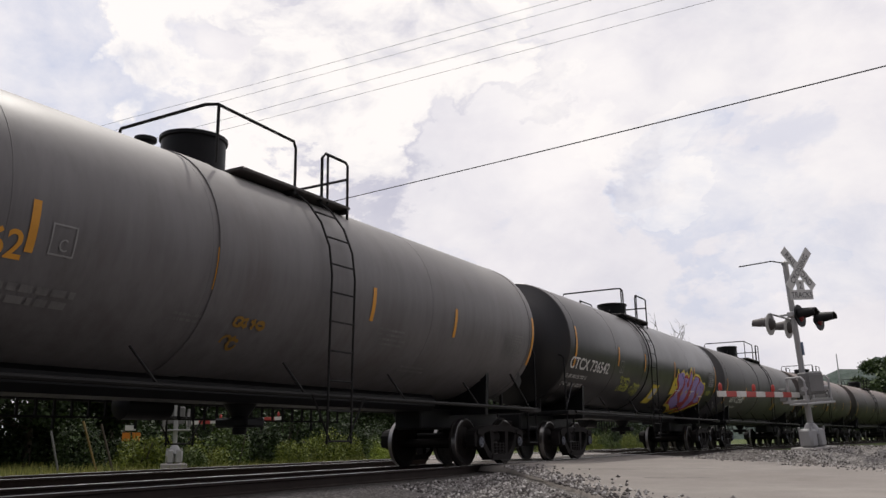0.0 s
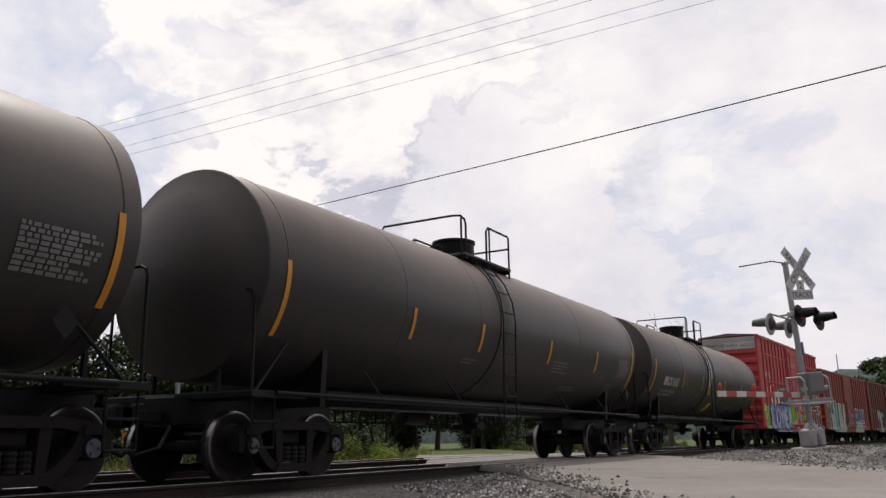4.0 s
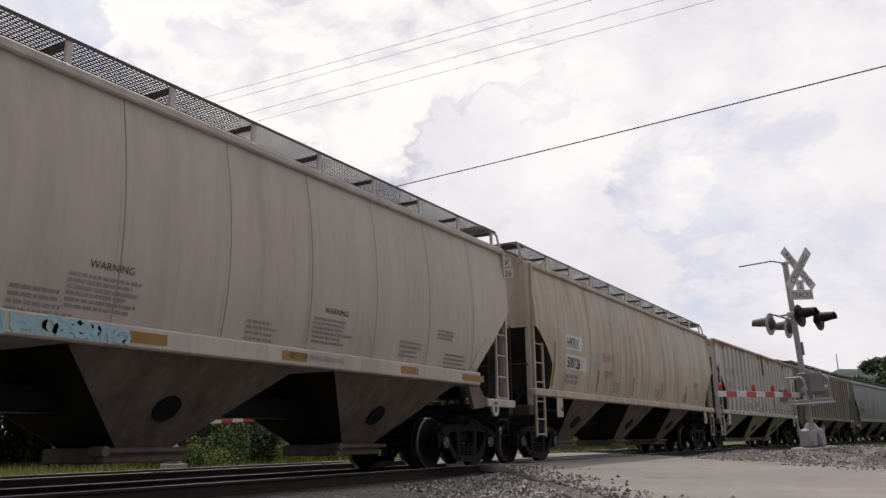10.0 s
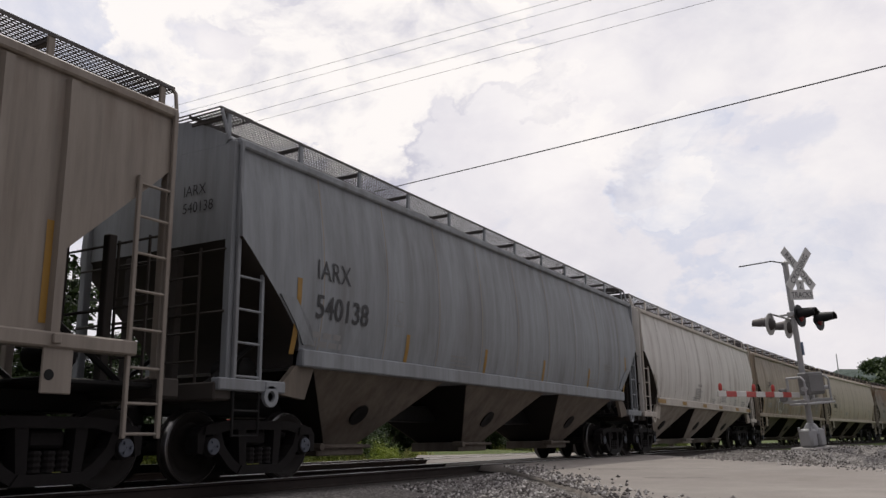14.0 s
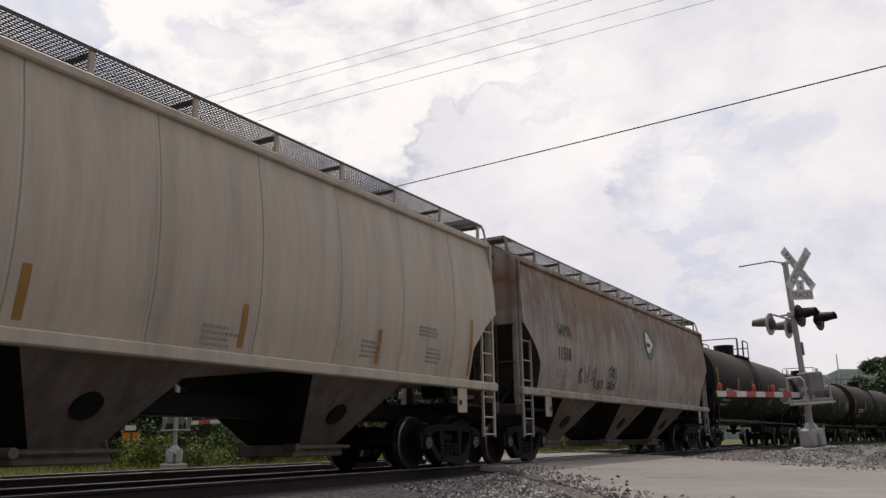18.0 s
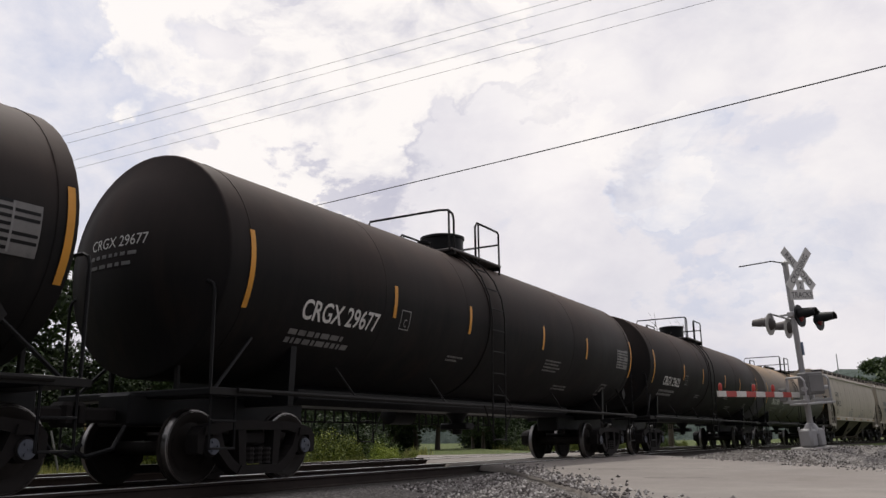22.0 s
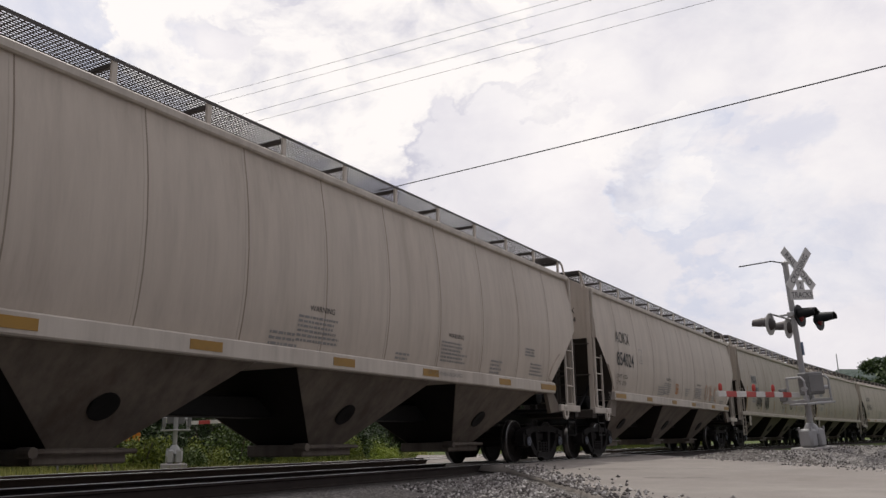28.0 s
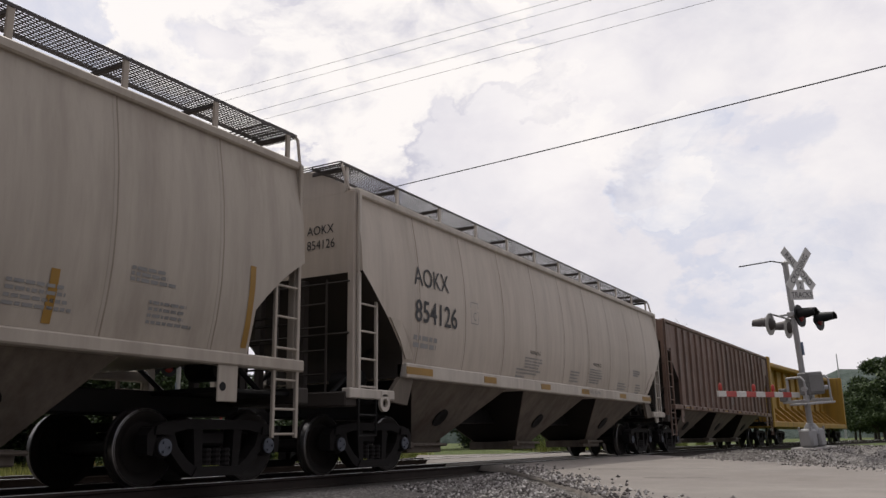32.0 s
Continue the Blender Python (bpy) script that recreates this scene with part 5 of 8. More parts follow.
    if dome:
        part("fittings_housing", MB().turned((0, house, top - 0.1), (0, 0, 1), [(0, 0.46), (0.50, 0.46), (0.51, 0.49), (0.56, 0.49), (0.58, 0.44), (0.62, 0.0)], 24), M_BLACK, car, "round valve housing with lid", 35)
    else:
        part("fittings_housing", MB().turned((0, house, top - 0.1), (0, 0, 1), [(0, 0.36), (0.22, 0.36), (0.24, 0.30), (0.30, 0.1), (0.31, 0.0)], 20), M_BLACK, car, "low hatch cover", 35)
    for dx, dy in ((0.1, -0.95), (-0.2, -1.25)):
        part("relief_valve", MB().turned((dx, house + dy, top - 0.08), (0, 0, 1), [(0, 0.11), (0.18, 0.11), (0.20, 0.15), (0.25, 0.15), (0.26, 0.0)], 12), M_BLACK, car, "", 40)
    hr = top + 0.64
    part("leading_rail", MB().tube([(-0.95, lead, top - 0.25), (-0.95, lead, hr - 0.12), (-0.90, lead, hr), (0.80, lead, hr), (0.95, lead + 0.08, hr), (0.95, leg - 0.05, hr - 0.04), (0.95, leg, hr - 0.14), (0.95, leg, top - 0.2)], 0.024, 6), M_STEEL, car, "bent pipe railing")
    part("leading_post", MB().tube([(0.95, lead + 0.1, hr), (0.95, lead + 0.1, top - 0.2)], 0.022, 6), M_STEEL, car)
    for x in (-0.95, 0.95):
        part("guard_rail", MB().tube([(x, g0, top - 0.2), (x, g0, hr - 0.10), (x, g0 + 0.09, hr), (x, g1 - 0.06, hr), (x, g1, hr - 0.04), (x, g1, top - 0.45)], 0.024, 6), M_STEEL, car, "bent pipe railing")
        part("guard_post", MB().tube([(x, g0 + 0.15, hr), (x, g0 + 0.15, top - 0.2)], 0.02, 6), M_STEEL, car)
    part("far_rail", MB().tube([(-0.95, lead, top + 0.22), (-0.95, leg + 0.3, top + 0.22), (-0.95, leg + 0.4, top - 0.1)], 0.02, 6), M_STEEL, car)
    part("cross_rail", MB().tube([(-0.95, g1, top + 0.36), (0.95, g1, top + 0.36)], 0.022, 6), M_STEEL, car)
    # reflective strips and lettering
    for i, y in enumerate((-hl + 0.03, -hl * 0.565, -hl * 0.235, hl * 0.21, hl * 0.56 + marks[0], hl + marks[1])):
        ends = i in (0, 5)
        patch(car, "reflector", surf, y - 0.045, y + 0.045, zc + strip_z - (0.66 if ends else 0.40), zc + strip_z + (0.36 if ends else 0.12), M_YEL, "yellow reflective strip", 8)
    if mark or number:
        write_on(car, (mark + " " + number).strip(), surf, -hl + text_y, zc + text_z, 0.28, txt, squeeze=text_w, offset=0.006)
        if lines:
            for i, tx in enumerate(lines):
                write_on(car, tx, surf, -hl + text_y + 0.02, zc + text_z - 0.22 - 0.19 * i, 0.084, LABEL_GREY, squeeze=0.95, name="load_limit", offset=0.002)
        else:
            bars(car, surf, -hl + text_y - 0.1, zc - 0.88, 1.75, 2, 0.07, PRINT_GREY, rng)
        sq = MB()
        yb = -hl * 0.565 + 0.20
        zb = zc + text_z + 0.10
        for a, b, c, d in ((0, 0.29, 0, 0.018), (0, 0.29, 0.30, 0.318), (0, 0.018, 0, 0.318), (0.272, 0.29, 0, 0.318)):
            m = 6 if d - c > 0.1 else 1
            for q in range(m):
                z0, z1 = zb + c + (d - c) * q / m, zb + c + (d - c) * (q + 1) / m
                sq.add([(surf(0, z0), yb + a, z0), (surf(0, z0), yb + b, z0), (surf(0, z1), yb + b, z1), (surf(0, z1), yb + a, z1)], [(0, 1, 2, 3)])
        part("stencil_box", sq, M_GREYTXT, car)
        write_on(car, "C", surf, yb + 0.10, zb + 0.05, 0.13, M_GREYTXT)
    bars(car, surf, hl * 0.25, zc - 0.62, 1.0, 4, 0.034, PRINT_GREY, rng, gap=1.1)
    bars(car, surf, hl * 0.40, zc - 1.12, 1.0, 2, 0.03, PRINT_GREY, rng, gap=1.0)
    bars(car, surf, -hl * 0.30, zc - 0.86, 0.6, 2, 0.03, PRINT_GREY, rng, gap=1.0)
    # consolidated stencil near the trailing end: a pale ruled panel
    if panel:
        patch(car, "stencil_panel", surf, hl - 1.10, hl - 0.20, zc - 0.46, zc + 0.06, PRINT_GREY, "pale ruled test-data panel", 5)
        for q in range(7):
            zq = zc - 0.42 + 0.075 * q
            patch(car, "panel_rule", lambda y, z: surf(y, z) + 0.003, hl - 1.08, hl - 0.22 - 0.3 * (q % 3 == 0), zq, zq + 0.034, M_BLACK, "", 1)
        for yq in (hl - 0.86, hl - 0.52):
            patch(car, "panel_rule", lambda y, z: surf(y, z) + 0.004, yq, yq + 0.025, zc - 0.44, zc + 0.04, M_GREYTXT, "", 5)
    else:
        bars(car, surf, hl - 1.20, zc - 0.26, 0.95, 9, 0.042, PRINT_GREY, rng, "test_stencil", 0.32)
    # an empty placard frame low on the trailing end
    fr_ = MB()
    ya, yb, za, zb = hl - 1.70, hl - 1.27, zc - 1.20, zc - 0.92
    for q in ((ya, yb, za, za + 0.03), (ya, yb, zb - 0.03, zb), (ya, ya + 0.03, za, zb), (yb - 0.03, yb, za, zb), (ya + 0.14, yb - 0.14, za + 0.08, zb - 0.08)):
        fr_.add([(surf(0, z, 0.016), y, z) for y, z in ((q[0], q[2]), (q[1], q[2]), (q[1], q[3]), (q[0], q[3]))], [(0, 1, 2, 3)])
    part("placard_frame", fr_, PRINT_GREY, car, "worn pale placard frame")
    if head_text and number:
        v, f = letters((mark + " " + number).strip(), 0.21)
        # the letters follow the dish of the head
        hv = []
        for u, w, _ in v:
            px, pz = -0.62 + u * 0.95, 0.16 + w
            hv.append((px, -hl - STRAIGHT - head_out(math.hypot(px, pz)) - 0.012, zc + pz))
        part("head_lettering", MB().add(hv, f), txt, car)
        hb = MB()
        for r0, x1 in ((0.03, 0.28), (-0.10, 0.12)):
            px = -0.60
            while px < x1:
                wd = rng.uniform(0.05, 0.16)
                q = [(px, r0), (px + wd, r0), (px + wd, r0 + 0.05), (px, r0 + 0.05)]
                hb.add([(a, -hl - STRAIGHT - head_out(math.hypot(a, b)) - 0.012, zc + b) for a, b in q], [(0, 1, 2, 3)])
                px += wd + 0.05
        part("head_small_print", hb, PRINT_GREY, car)["kind"] = "stuff"
    return finish(car, u0, u1, label, "tank car")


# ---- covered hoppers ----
# grime plus the shade of the recessed car ends, put into one dark colour
END_SHADE = plain("grimy_shaded_end", (0.038, 0.031, 0.026, 1), 0.8, 0.0, 0.4, 3)


def hopper_prof(kind):
    """Half width by height, for curved-side and rib-side bodies."""
    if kind == "curved":
        return [(1.50, 1.42), (1.74, 1.47), (2.0, 1.53), (2.4, 1.58), (2.9, 1.59), (3.4, 1.56), (3.8, 1.51), (4.15, 1.45), (4.36, 1.42)]
    return [(1.50, 1.47), (1.74, 1.47), (2.0, 1.47), (2.4, 1.47), (2.9, 1.47), (3.4, 1.47), (3.8, 1.47), (4.15, 1.46), (4.36, 1.44)]


def make_hopper(u0, u1, look_, seed, kind="curved", mark="", number="", label="", trim=None, under=None, txt=None, cut="round", bays=3, walkway=True, ribs=0, two_line=True, letter_z=3.08, letter_size=0.34, letter_y=1.50, reflect="sill", boxed=False, rib_at=1, lz=(2.38, 1.80), lines=None, warn=False, rise=0.34):
    rng = random.Random(seed)
    txt = txt or M_INK
    under = under or GRIMY_SHADED
    car = empty("covered_hopper")
    hl = (u1 - u0) / 2
    prof = hopper_prof(kind)
    ZT = prof[-1][0]
    SB, ST = (1.50, 1.74) if cut == "flat" and not ribs else (1.42, 1.58)

    def half(z):
        """Half length of the body at this height: the ends are cut back below."""
        if cut == "flat":
            return hl - min(max(0.0, 3.06 - z) * 1.08, 1.28)
        if cut == "steep":
            return hl - min(max(0.0, 3.65 - z) * 1.08, 1.40)
        t = max(0.0, 2.92 - z)
        return hl - min(0.92, 1.45 * t / (1 + 0.62 * t) * 1.2)

    def width(z):
        for (za, xa), (zb, xb) in zip(prof, prof[1:]):
            if za <= z <= zb:
                return xa + (xb - xa) * (z - za) / (zb - za)
        return prof[-1][1] if z > ZT else prof[0][1]

    def surf(y, z, out=0.006):
        return width(z) + out

    zs = [1.50, 1.62, 1.78, 1.95, 2.15, 2.35, 2.5, 2.65, 2.8, 2.92, 3.06, 3.2, 3.4, 3.66, 3.8, 4.0, 4.15, ZT]
    rings = []
    for z in zs:
        w, h = width(z), half(z)
        ys = [-h + 2 * h * k / 12 for k in range(13)]
        rings.append([(w, y, z) for y in ys] + [(-w, y, z) for y in reversed(ys)])
    body = part("body", MB().loft(rings), look_, car, "", 32)
    # end faces below the cut take the dark colour that holds their shade
    body.data.materials.append(END_SHADE)
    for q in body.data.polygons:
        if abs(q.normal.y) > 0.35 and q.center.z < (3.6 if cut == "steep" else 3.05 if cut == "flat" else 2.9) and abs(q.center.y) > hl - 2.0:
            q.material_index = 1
    roof = MB()
    rr = []
    for y in (-hl, -hl * 0.5, 0, hl * 0.5, hl):
        rr.append([(x * prof[-1][1], y, ZT + 0.002 + (0.52 if walkway else 0.2) * (1 - x * x)) for x in [k / 6 - 1 for k in range(13)]] )
    roof.loft(rr)
    part("roof", roof, look_, car, "", 30)
    # roof edge channel; the sill of the straight-cut cars stops at the body's lower corner
    dropped = cut == "flat"
    over = 0.0 if dropped else 1.0
    for s in (-1, 1):
        w = prof[-1][1]
        part("roof_edge", MB().bevel_box(min(s * (w - 0.10), s * (w + 0.07)), max(s * (w - 0.10), s * (w + 0.07)), -hl - 0.02, hl + 0.02, ZT - 0.07, ZT + 0.05, 0.02), trim or look_, car, "top chord")
        part("side_sill", MB().bevel_box(min(s * 1.36, s * 1.56), max(s * 1.36, s * 1.56), -half(1.5) - over, half(1.5) + over, SB, ST, 0.02), trim or look_, car, "side sill")
    # welded panel seams or posts
    if ribs:
        for s in (-1, 1):
            for k in range(ribs + 1):
                y = -half(1.6) + 2 * half(1.6) * k / ribs
                top_z = 4.24
                quad = [[(s * (width(zz) + a), y + b, zz) for a, b in ((-0.01, -0.075), (0.075, -0.05), (0.075, 0.05), (-0.01, 0.075))] for zz in (1.56, 2.4, 3.4, top_z)]
                part("side_post", MB().loft(quad), look_, car)
                if s > 0:
                    part("post_foot", MB().bevel_box(1.50, 1.60, y - 0.045, y + 0.045, 1.46, 1.56, 0.01), look_, car)
    else:
        n = 10
        for k in range(1, n):
            y = -hl + 2 * hl * k / n
            zz_ = [z for z in zs if half(z) > abs(y) + 0.06]
            part("panel_seam", MB().loft([[(width(z) + a, y + b, z) for a, b in ((-0.004, -0.045), (0.004, -0.02), (0.004, 0.02), (-0.004, 0.045))] for z in zz_]), look_, car)
            part("weld_line", MB().loft([[(width(z) + 0.0035 + 0.002 * q, y + 0.012 + 0.026 * q, z) for q in (0, 1)] for z in zz_], False, False), SEAM_SHADE, car, "dark strip with the seam's edge shade in its colour")
    # hopper bays below
    bl = 2 * hl * (0.262 if cut == "round" else 0.275)
    hw = 1.25 if cut == "round" else 1.85
    for k in range(bays):
        yc = -0.2 + bl * (k - (bays - 1) / 2)
        ya, yb, b0, b1 = yc - hw, yc + hw, yc - 0.42, yc + 0.42
        for sx in (-1, 1):
            xt, xm = sx * 1.44, sx * 0.53
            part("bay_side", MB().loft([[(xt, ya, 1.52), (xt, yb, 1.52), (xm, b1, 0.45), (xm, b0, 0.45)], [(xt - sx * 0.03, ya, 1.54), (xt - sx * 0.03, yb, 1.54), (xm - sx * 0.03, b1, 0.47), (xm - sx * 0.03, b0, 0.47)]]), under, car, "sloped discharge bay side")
        for sy, ye, yo in ((-1, ya, b0), (1, yb, b1)):
            part("slope_sheet", MB().loft([[(-1.425, ye, 1.52), (1.425, ye, 1.52), (0.51, yo - sy * 0.01, 0.45), (-0.51, yo - sy * 0.01, 0.45)], [(-1.425, ye - sy * 0.03, 1.54), (1.425, ye - sy * 0.03, 1.54), (0.51, yo - sy * 0.04, 0.47), (-0.51, yo - sy * 0.04, 0.47)]]), M_GRIME_SHADE, car, "slope sheet, grime and shade in one dark colour")
        part("bay_port", MB().turned((0.92, yc - 0.05, 0.92), (0.76, 0, -0.65), [(-0.03, 0.19), (0.035, 0.19), (0.035, 0.16), (0.01, 0.0)], 18), M_STEEL, car, "round vibrator port", 40)
        gate = MB().bevel_box(-0.56, 0.56, yc - 0.62, yc + 0.62, 0.28, 0.46, 0.02)
        gate.cyl((0.62, yc - 0.7, 0.42), (0.62, yc + 0.7, 0.42), 0.03, 6).cyl((0.5, yc - 0.72, 0.42), (0.74, yc - 0.72, 0.42), 0.06, 10)
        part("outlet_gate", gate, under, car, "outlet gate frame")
    part("centre_sill", MB().bevel_box(-0.28, 0.28, -hl - 0.2, hl + 0.2, 0.86, 1.16, 0.02), M_STEEL, car)
    for s in (-1, 1):
        e = hl + 0.28
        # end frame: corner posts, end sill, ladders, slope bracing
        part("end_sill", MB().bevel_box(-1.48, 1.48, min(s * (e - 0.30), s * e), max(s * (e - 0.30), s * e), 1.00, 1.22, 0.02), END_SHADE, car, "end sill, shade and grime in its dark colour")
        part("end_platform", MB().bevel_box(-1.40, 1.40, min(s * (e - 1.7), s * (e - 0.3)), max(s * (e - 1.7), s * (e - 0.3)), 1.10, 1.16, 0.015), M_STEEL, car)
        for x in (-1.40, 1.40):
            posts = MB()
            posts.bevel_box(x - 0.06, x + 0.06, min(s * (hl - 0.05), s * (hl + 0.07)), max(s * (hl - 0.05), s * (hl + 0.07)), 1.2, ZT, 0.012)
            part("end_post", posts, look_, car, "vertical end post")
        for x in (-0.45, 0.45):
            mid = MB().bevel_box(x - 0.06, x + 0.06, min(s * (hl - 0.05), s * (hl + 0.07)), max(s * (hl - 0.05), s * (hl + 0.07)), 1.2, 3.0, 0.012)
            part("inner_post", mid, END_SHADE, car, "inner end post, shade and grime in its dark colour")
        for x in (-0.9, 0.9):
            part("slope_brace", MB().tube([(x, s * (hl - 0.1), 1.2), (x, s * (hl - 1.4), 2.1)], 0.04, 5), M_STEEL, car)
        part("brake_cylinder", MB().turned((0.4, s * (hl - 0.85), 1.45), (1, 0, 0), [(0, 0.05), (0.04, 0.17), (0.55, 0.17), (0.6, 0.05)], 14), M_STEEL, car, "", 40)
        for x in (-1.50, 1.50):
            ld = MB()
            ys = (s * (hl - 0.02), s * (hl - 0.48))
            zt = 3.55 if cut == "steep" else 3.0
            foot = 1.20 if dropped else 0.55
            ld.bevel_box(x - 0.025, x + 0.025, ys[0] - 0.03, ys[0] + 0.03, foot, ZT, 0.008)
            ld.bevel_box(x - 0.025, x + 0.025, ys[1] - 0.025, ys[1] + 0.025, foot, zt - 0.1, 0.008)
            for z in (() if dropped else (0.60, 0.92)) + (1.30, 1.72, 2.14, 2.56) + ((2.98, 3.36) if cut == "steep" else ()):
                ld.tube([(x, ys[0], z), (x, ys[1], z)], 0.018, 6)
            part("ladder", ld, trim or look_, car, "side ladder")
            if dropped:
                # low step beam with a tow eye, a gusset up to the sill and a thin stirrup below
                xa, xb = min(x * 0.93, x * 1.03), max(x * 0.93, x * 1.03)
                part("step_beam", MB().bevel_box(xa, xb, min(s * (hl - 0.95), s * (hl + 0.26)), max(s * (hl - 0.95), s * (hl + 0.26)), 1.12, 1.27, 0.015), trim or look_, car, "low step beam at the car's corner")
                part("corner_gusset", MB().loft([[(x * k, s * (hl - 0.80), 1.12), (x * k, s * (hl - 1.42), 1.06), (x * k, s * (hl - 1.62), SB + 0.01), (x * k, s * (hl - 1.22), SB + 0.01)] for k in (0.93, 0.985)]), under, car, "gusset plate under the sill")
                part("tow_eye", MB().turned((x * 1.005, s * (hl - 0.66), 1.07), (1, 0, 0), [(0, 0.07), (0, 0.135), (0.05, 0.135), (0.05, 0.07), (0, 0.07)], 18).bevel_box(min(x * 1.005, x * 1.005 + 0.05), max(x * 1.005, x * 1.005 + 0.05), min(s * (hl - 0.55), s * (hl - 0.77)), max(s * (hl - 0.55), s * (hl - 0.77)), 1.16, 1.26, 0.01), trim or look_, car, "rounded tow eye")
                part("stirrup_step", MB().tube([(x, ys[0], 1.16), (x, ys[0], 0.58), (x, ys[1], 0.58), (x, ys[1], 1.16)], 0.02, 6).tube([(x, ys[0], 0.88), (x, ys[1], 0.88)], 0.018, 6), M_STEEL, car, "thin grimy stirrup step")
                if x > 0:
                    part("corner_stiffener", MB().loft([[(surf(0, z, o), s * (half(z) - q), z) for z, q in ((2.42, 0.04), (2.40, 0.34), (2.1, 0.36), (1.82, 0.28), (1.80, 0.05), (2.1, 0.03))] for o in (-0.03, 0.03)]), look_, car, "welded stiffener plate")
            else:
                part("jacking_pad", MB().bevel_box(min(x, x * 1.02), max(x, x * 1.02), min(s * (hl - 1.50), s * (hl - 1.16)), max(s * (hl - 1.50), s * (hl - 1.16)), 0.98, 1.44, 0.01), trim or look_, car)
                if x > 0:
                    part("tow_hole", MB().turned((x * 1.021, s * (hl - 1.42), 1.16), (1, 0, 0), [(0, 0.055), (0.002, 0.055), (0.003, 0.0)], 12), M_BLACK, car, "dark tow hole")
        el = MB()
        for x in (-0.45, 0.1):
            el.tube([(x + 0.9, s * (hl + 0.14), 1.2), (x + 0.9, s * (hl + 0.14), 2.95)], 0.02, 5)
        for k in range(4):
            el.tube([(0.45, s * (hl + 0.14), 1.5 + 0.36 * k), (1.0, s * (hl + 0.14), 1.5 + 0.36 * k)], 0.016, 5)
        part("end_ladder", el, END_SHADE, car)
        part("crossover_rail", MB().tube([(-1.40, s * (hl + 0.10), 2.1), (1.40, s * (hl + 0.10), 2.1)], 0.02, 5).tube([(-1.40, s * (hl + 0.10), 2.9), (1.40, s * (hl + 0.10), 2.9)], 0.016, 5), END_SHADE, car)
        coupler(car, s * e, s)
        add_bogie(car, s * (hl - 1.0))
        if number and s < 0:
            for i, (tx, zz) in enumerate(((mark, 3.74 if cut == "flat" else 4.36 if walkway else 3.95), (number, 3.50 if cut == "flat" else 4.10 if walkway else 3.70))):
                v, f = letters(tx, 0.21)
                mb = MB().add([(0.48 + u * 0.9, -hl - 0.012, zz + w) for u, w, _ in v], f)
                if boxed:
                    part("end_panel", MB().box(0.44, 0.52 + max(p[0] for p in v) * 0.9, -hl - 0.008, -hl - 0.002, zz - 0.03, zz + 0.18), M_WHITE if boxed in ("white", True) else M_GREYTXT, car, "lettering panel")
                part("end_lettering", mb, txt, car)
    # running boards over the roof, on posts
    if walkway:
        ZW = ZT + rise + 0.09
        for s in (-1, 1):
            g = MB()
            x0, x1 = 0.66, 1.25
            for k in range(13):
                x = x0 + (x1 - x0) * k / 12
                w = 0.014 if k in (0, 12) else 0.010
                g.box(min(s * x, s * (x + w)), max(s * x, s * (x + w)), -hl - 0.15, hl + 0.15, ZW, ZW + (0.045 if k in (0, 12) else 0.012))
            m = int(2 * hl / 0.065)
            for k in range(m + 1):
                y = -hl - 0.15 + (2 * hl + 0.3) * k / m
                g.add([(s * x0, y, ZW + 0.004), (s * x1, y, ZW + 0.004), (s * x1, y + 0.022, ZW + 0.004), (s * x0, y + 0.022, ZW + 0.004)], [(0, 1, 2, 3)])
            part("running_board", g, M_GRATE, car, "open steel grating walkway")
            k = 11
            pm = MB().bevel_box(x1 - 0.035, x1 + 0.005, -0.04, 0.04, ZT + 0.02, ZW + 0.04, 0.006).mesh("board_post")
            bk = MB().bevel_box(0.56, x1 - 0.03, -0.03, 0.03, ZW - 0.06, ZW - 0.004, 0.006).mesh("board_bracket")
            for i in range(k + 1):
                y = -hl + 0.02 + (2 * hl - 0.04) * i / k
                for nm, me, mt in (("board_post", pm, trim or look_), ("board_bracket", bk, M_GRATE)):
                    o = part(nm, me, mt, car)
                    o.matrix_basis = pose(0, y, 0, 0, 0, 0 if s > 0 else 180)
        for s in (-1, 1):
            g = MB()
            for k in range(8):
                y = s * (hl + 0.15 - 0.6 * k / 7)
                g.box(-1.25, 1.25, y - 0.006, y + 0.006, ZW + 0.042, ZW + 0.06)
            g.box(-1.25, -1.21, min(s * (hl + 0.15), s * (hl - 0.45)), max(s * (hl + 0.15), s * (hl - 0.45)), ZW + 0.04, ZW + 0.06).box(1.21, 1.25, min(s * (hl + 0.15), s * (hl - 0.45)), max(s * (hl + 0.15), s * (hl - 0.45)), ZW + 0.04, ZW + 0.06)
            part("end_walkway", g, M_GRATE, car)["kind"] = "stuff"
            part("end_loop", MB().tube([(1.23, s * (hl - 0.1), ZW + 0.05), (1.24, s * (hl + 0.12), ZW + 0.03), (1.28, s * (hl + 0.15), ZW - 0.04), (1.38, s * (hl + 0.10), ZT)], 0.025, 6), look_, car)
        for i in range(5):
            y = -hl + 2 * hl * (i + 0.5) / 5
            part("roof_hatch", MB().bevel_box(-0.42, 0.42, y - 1.35, y + 1.35, ZT + 0.40, ZT + 0.62, 0.05), look_, car, "trough hatch cover")
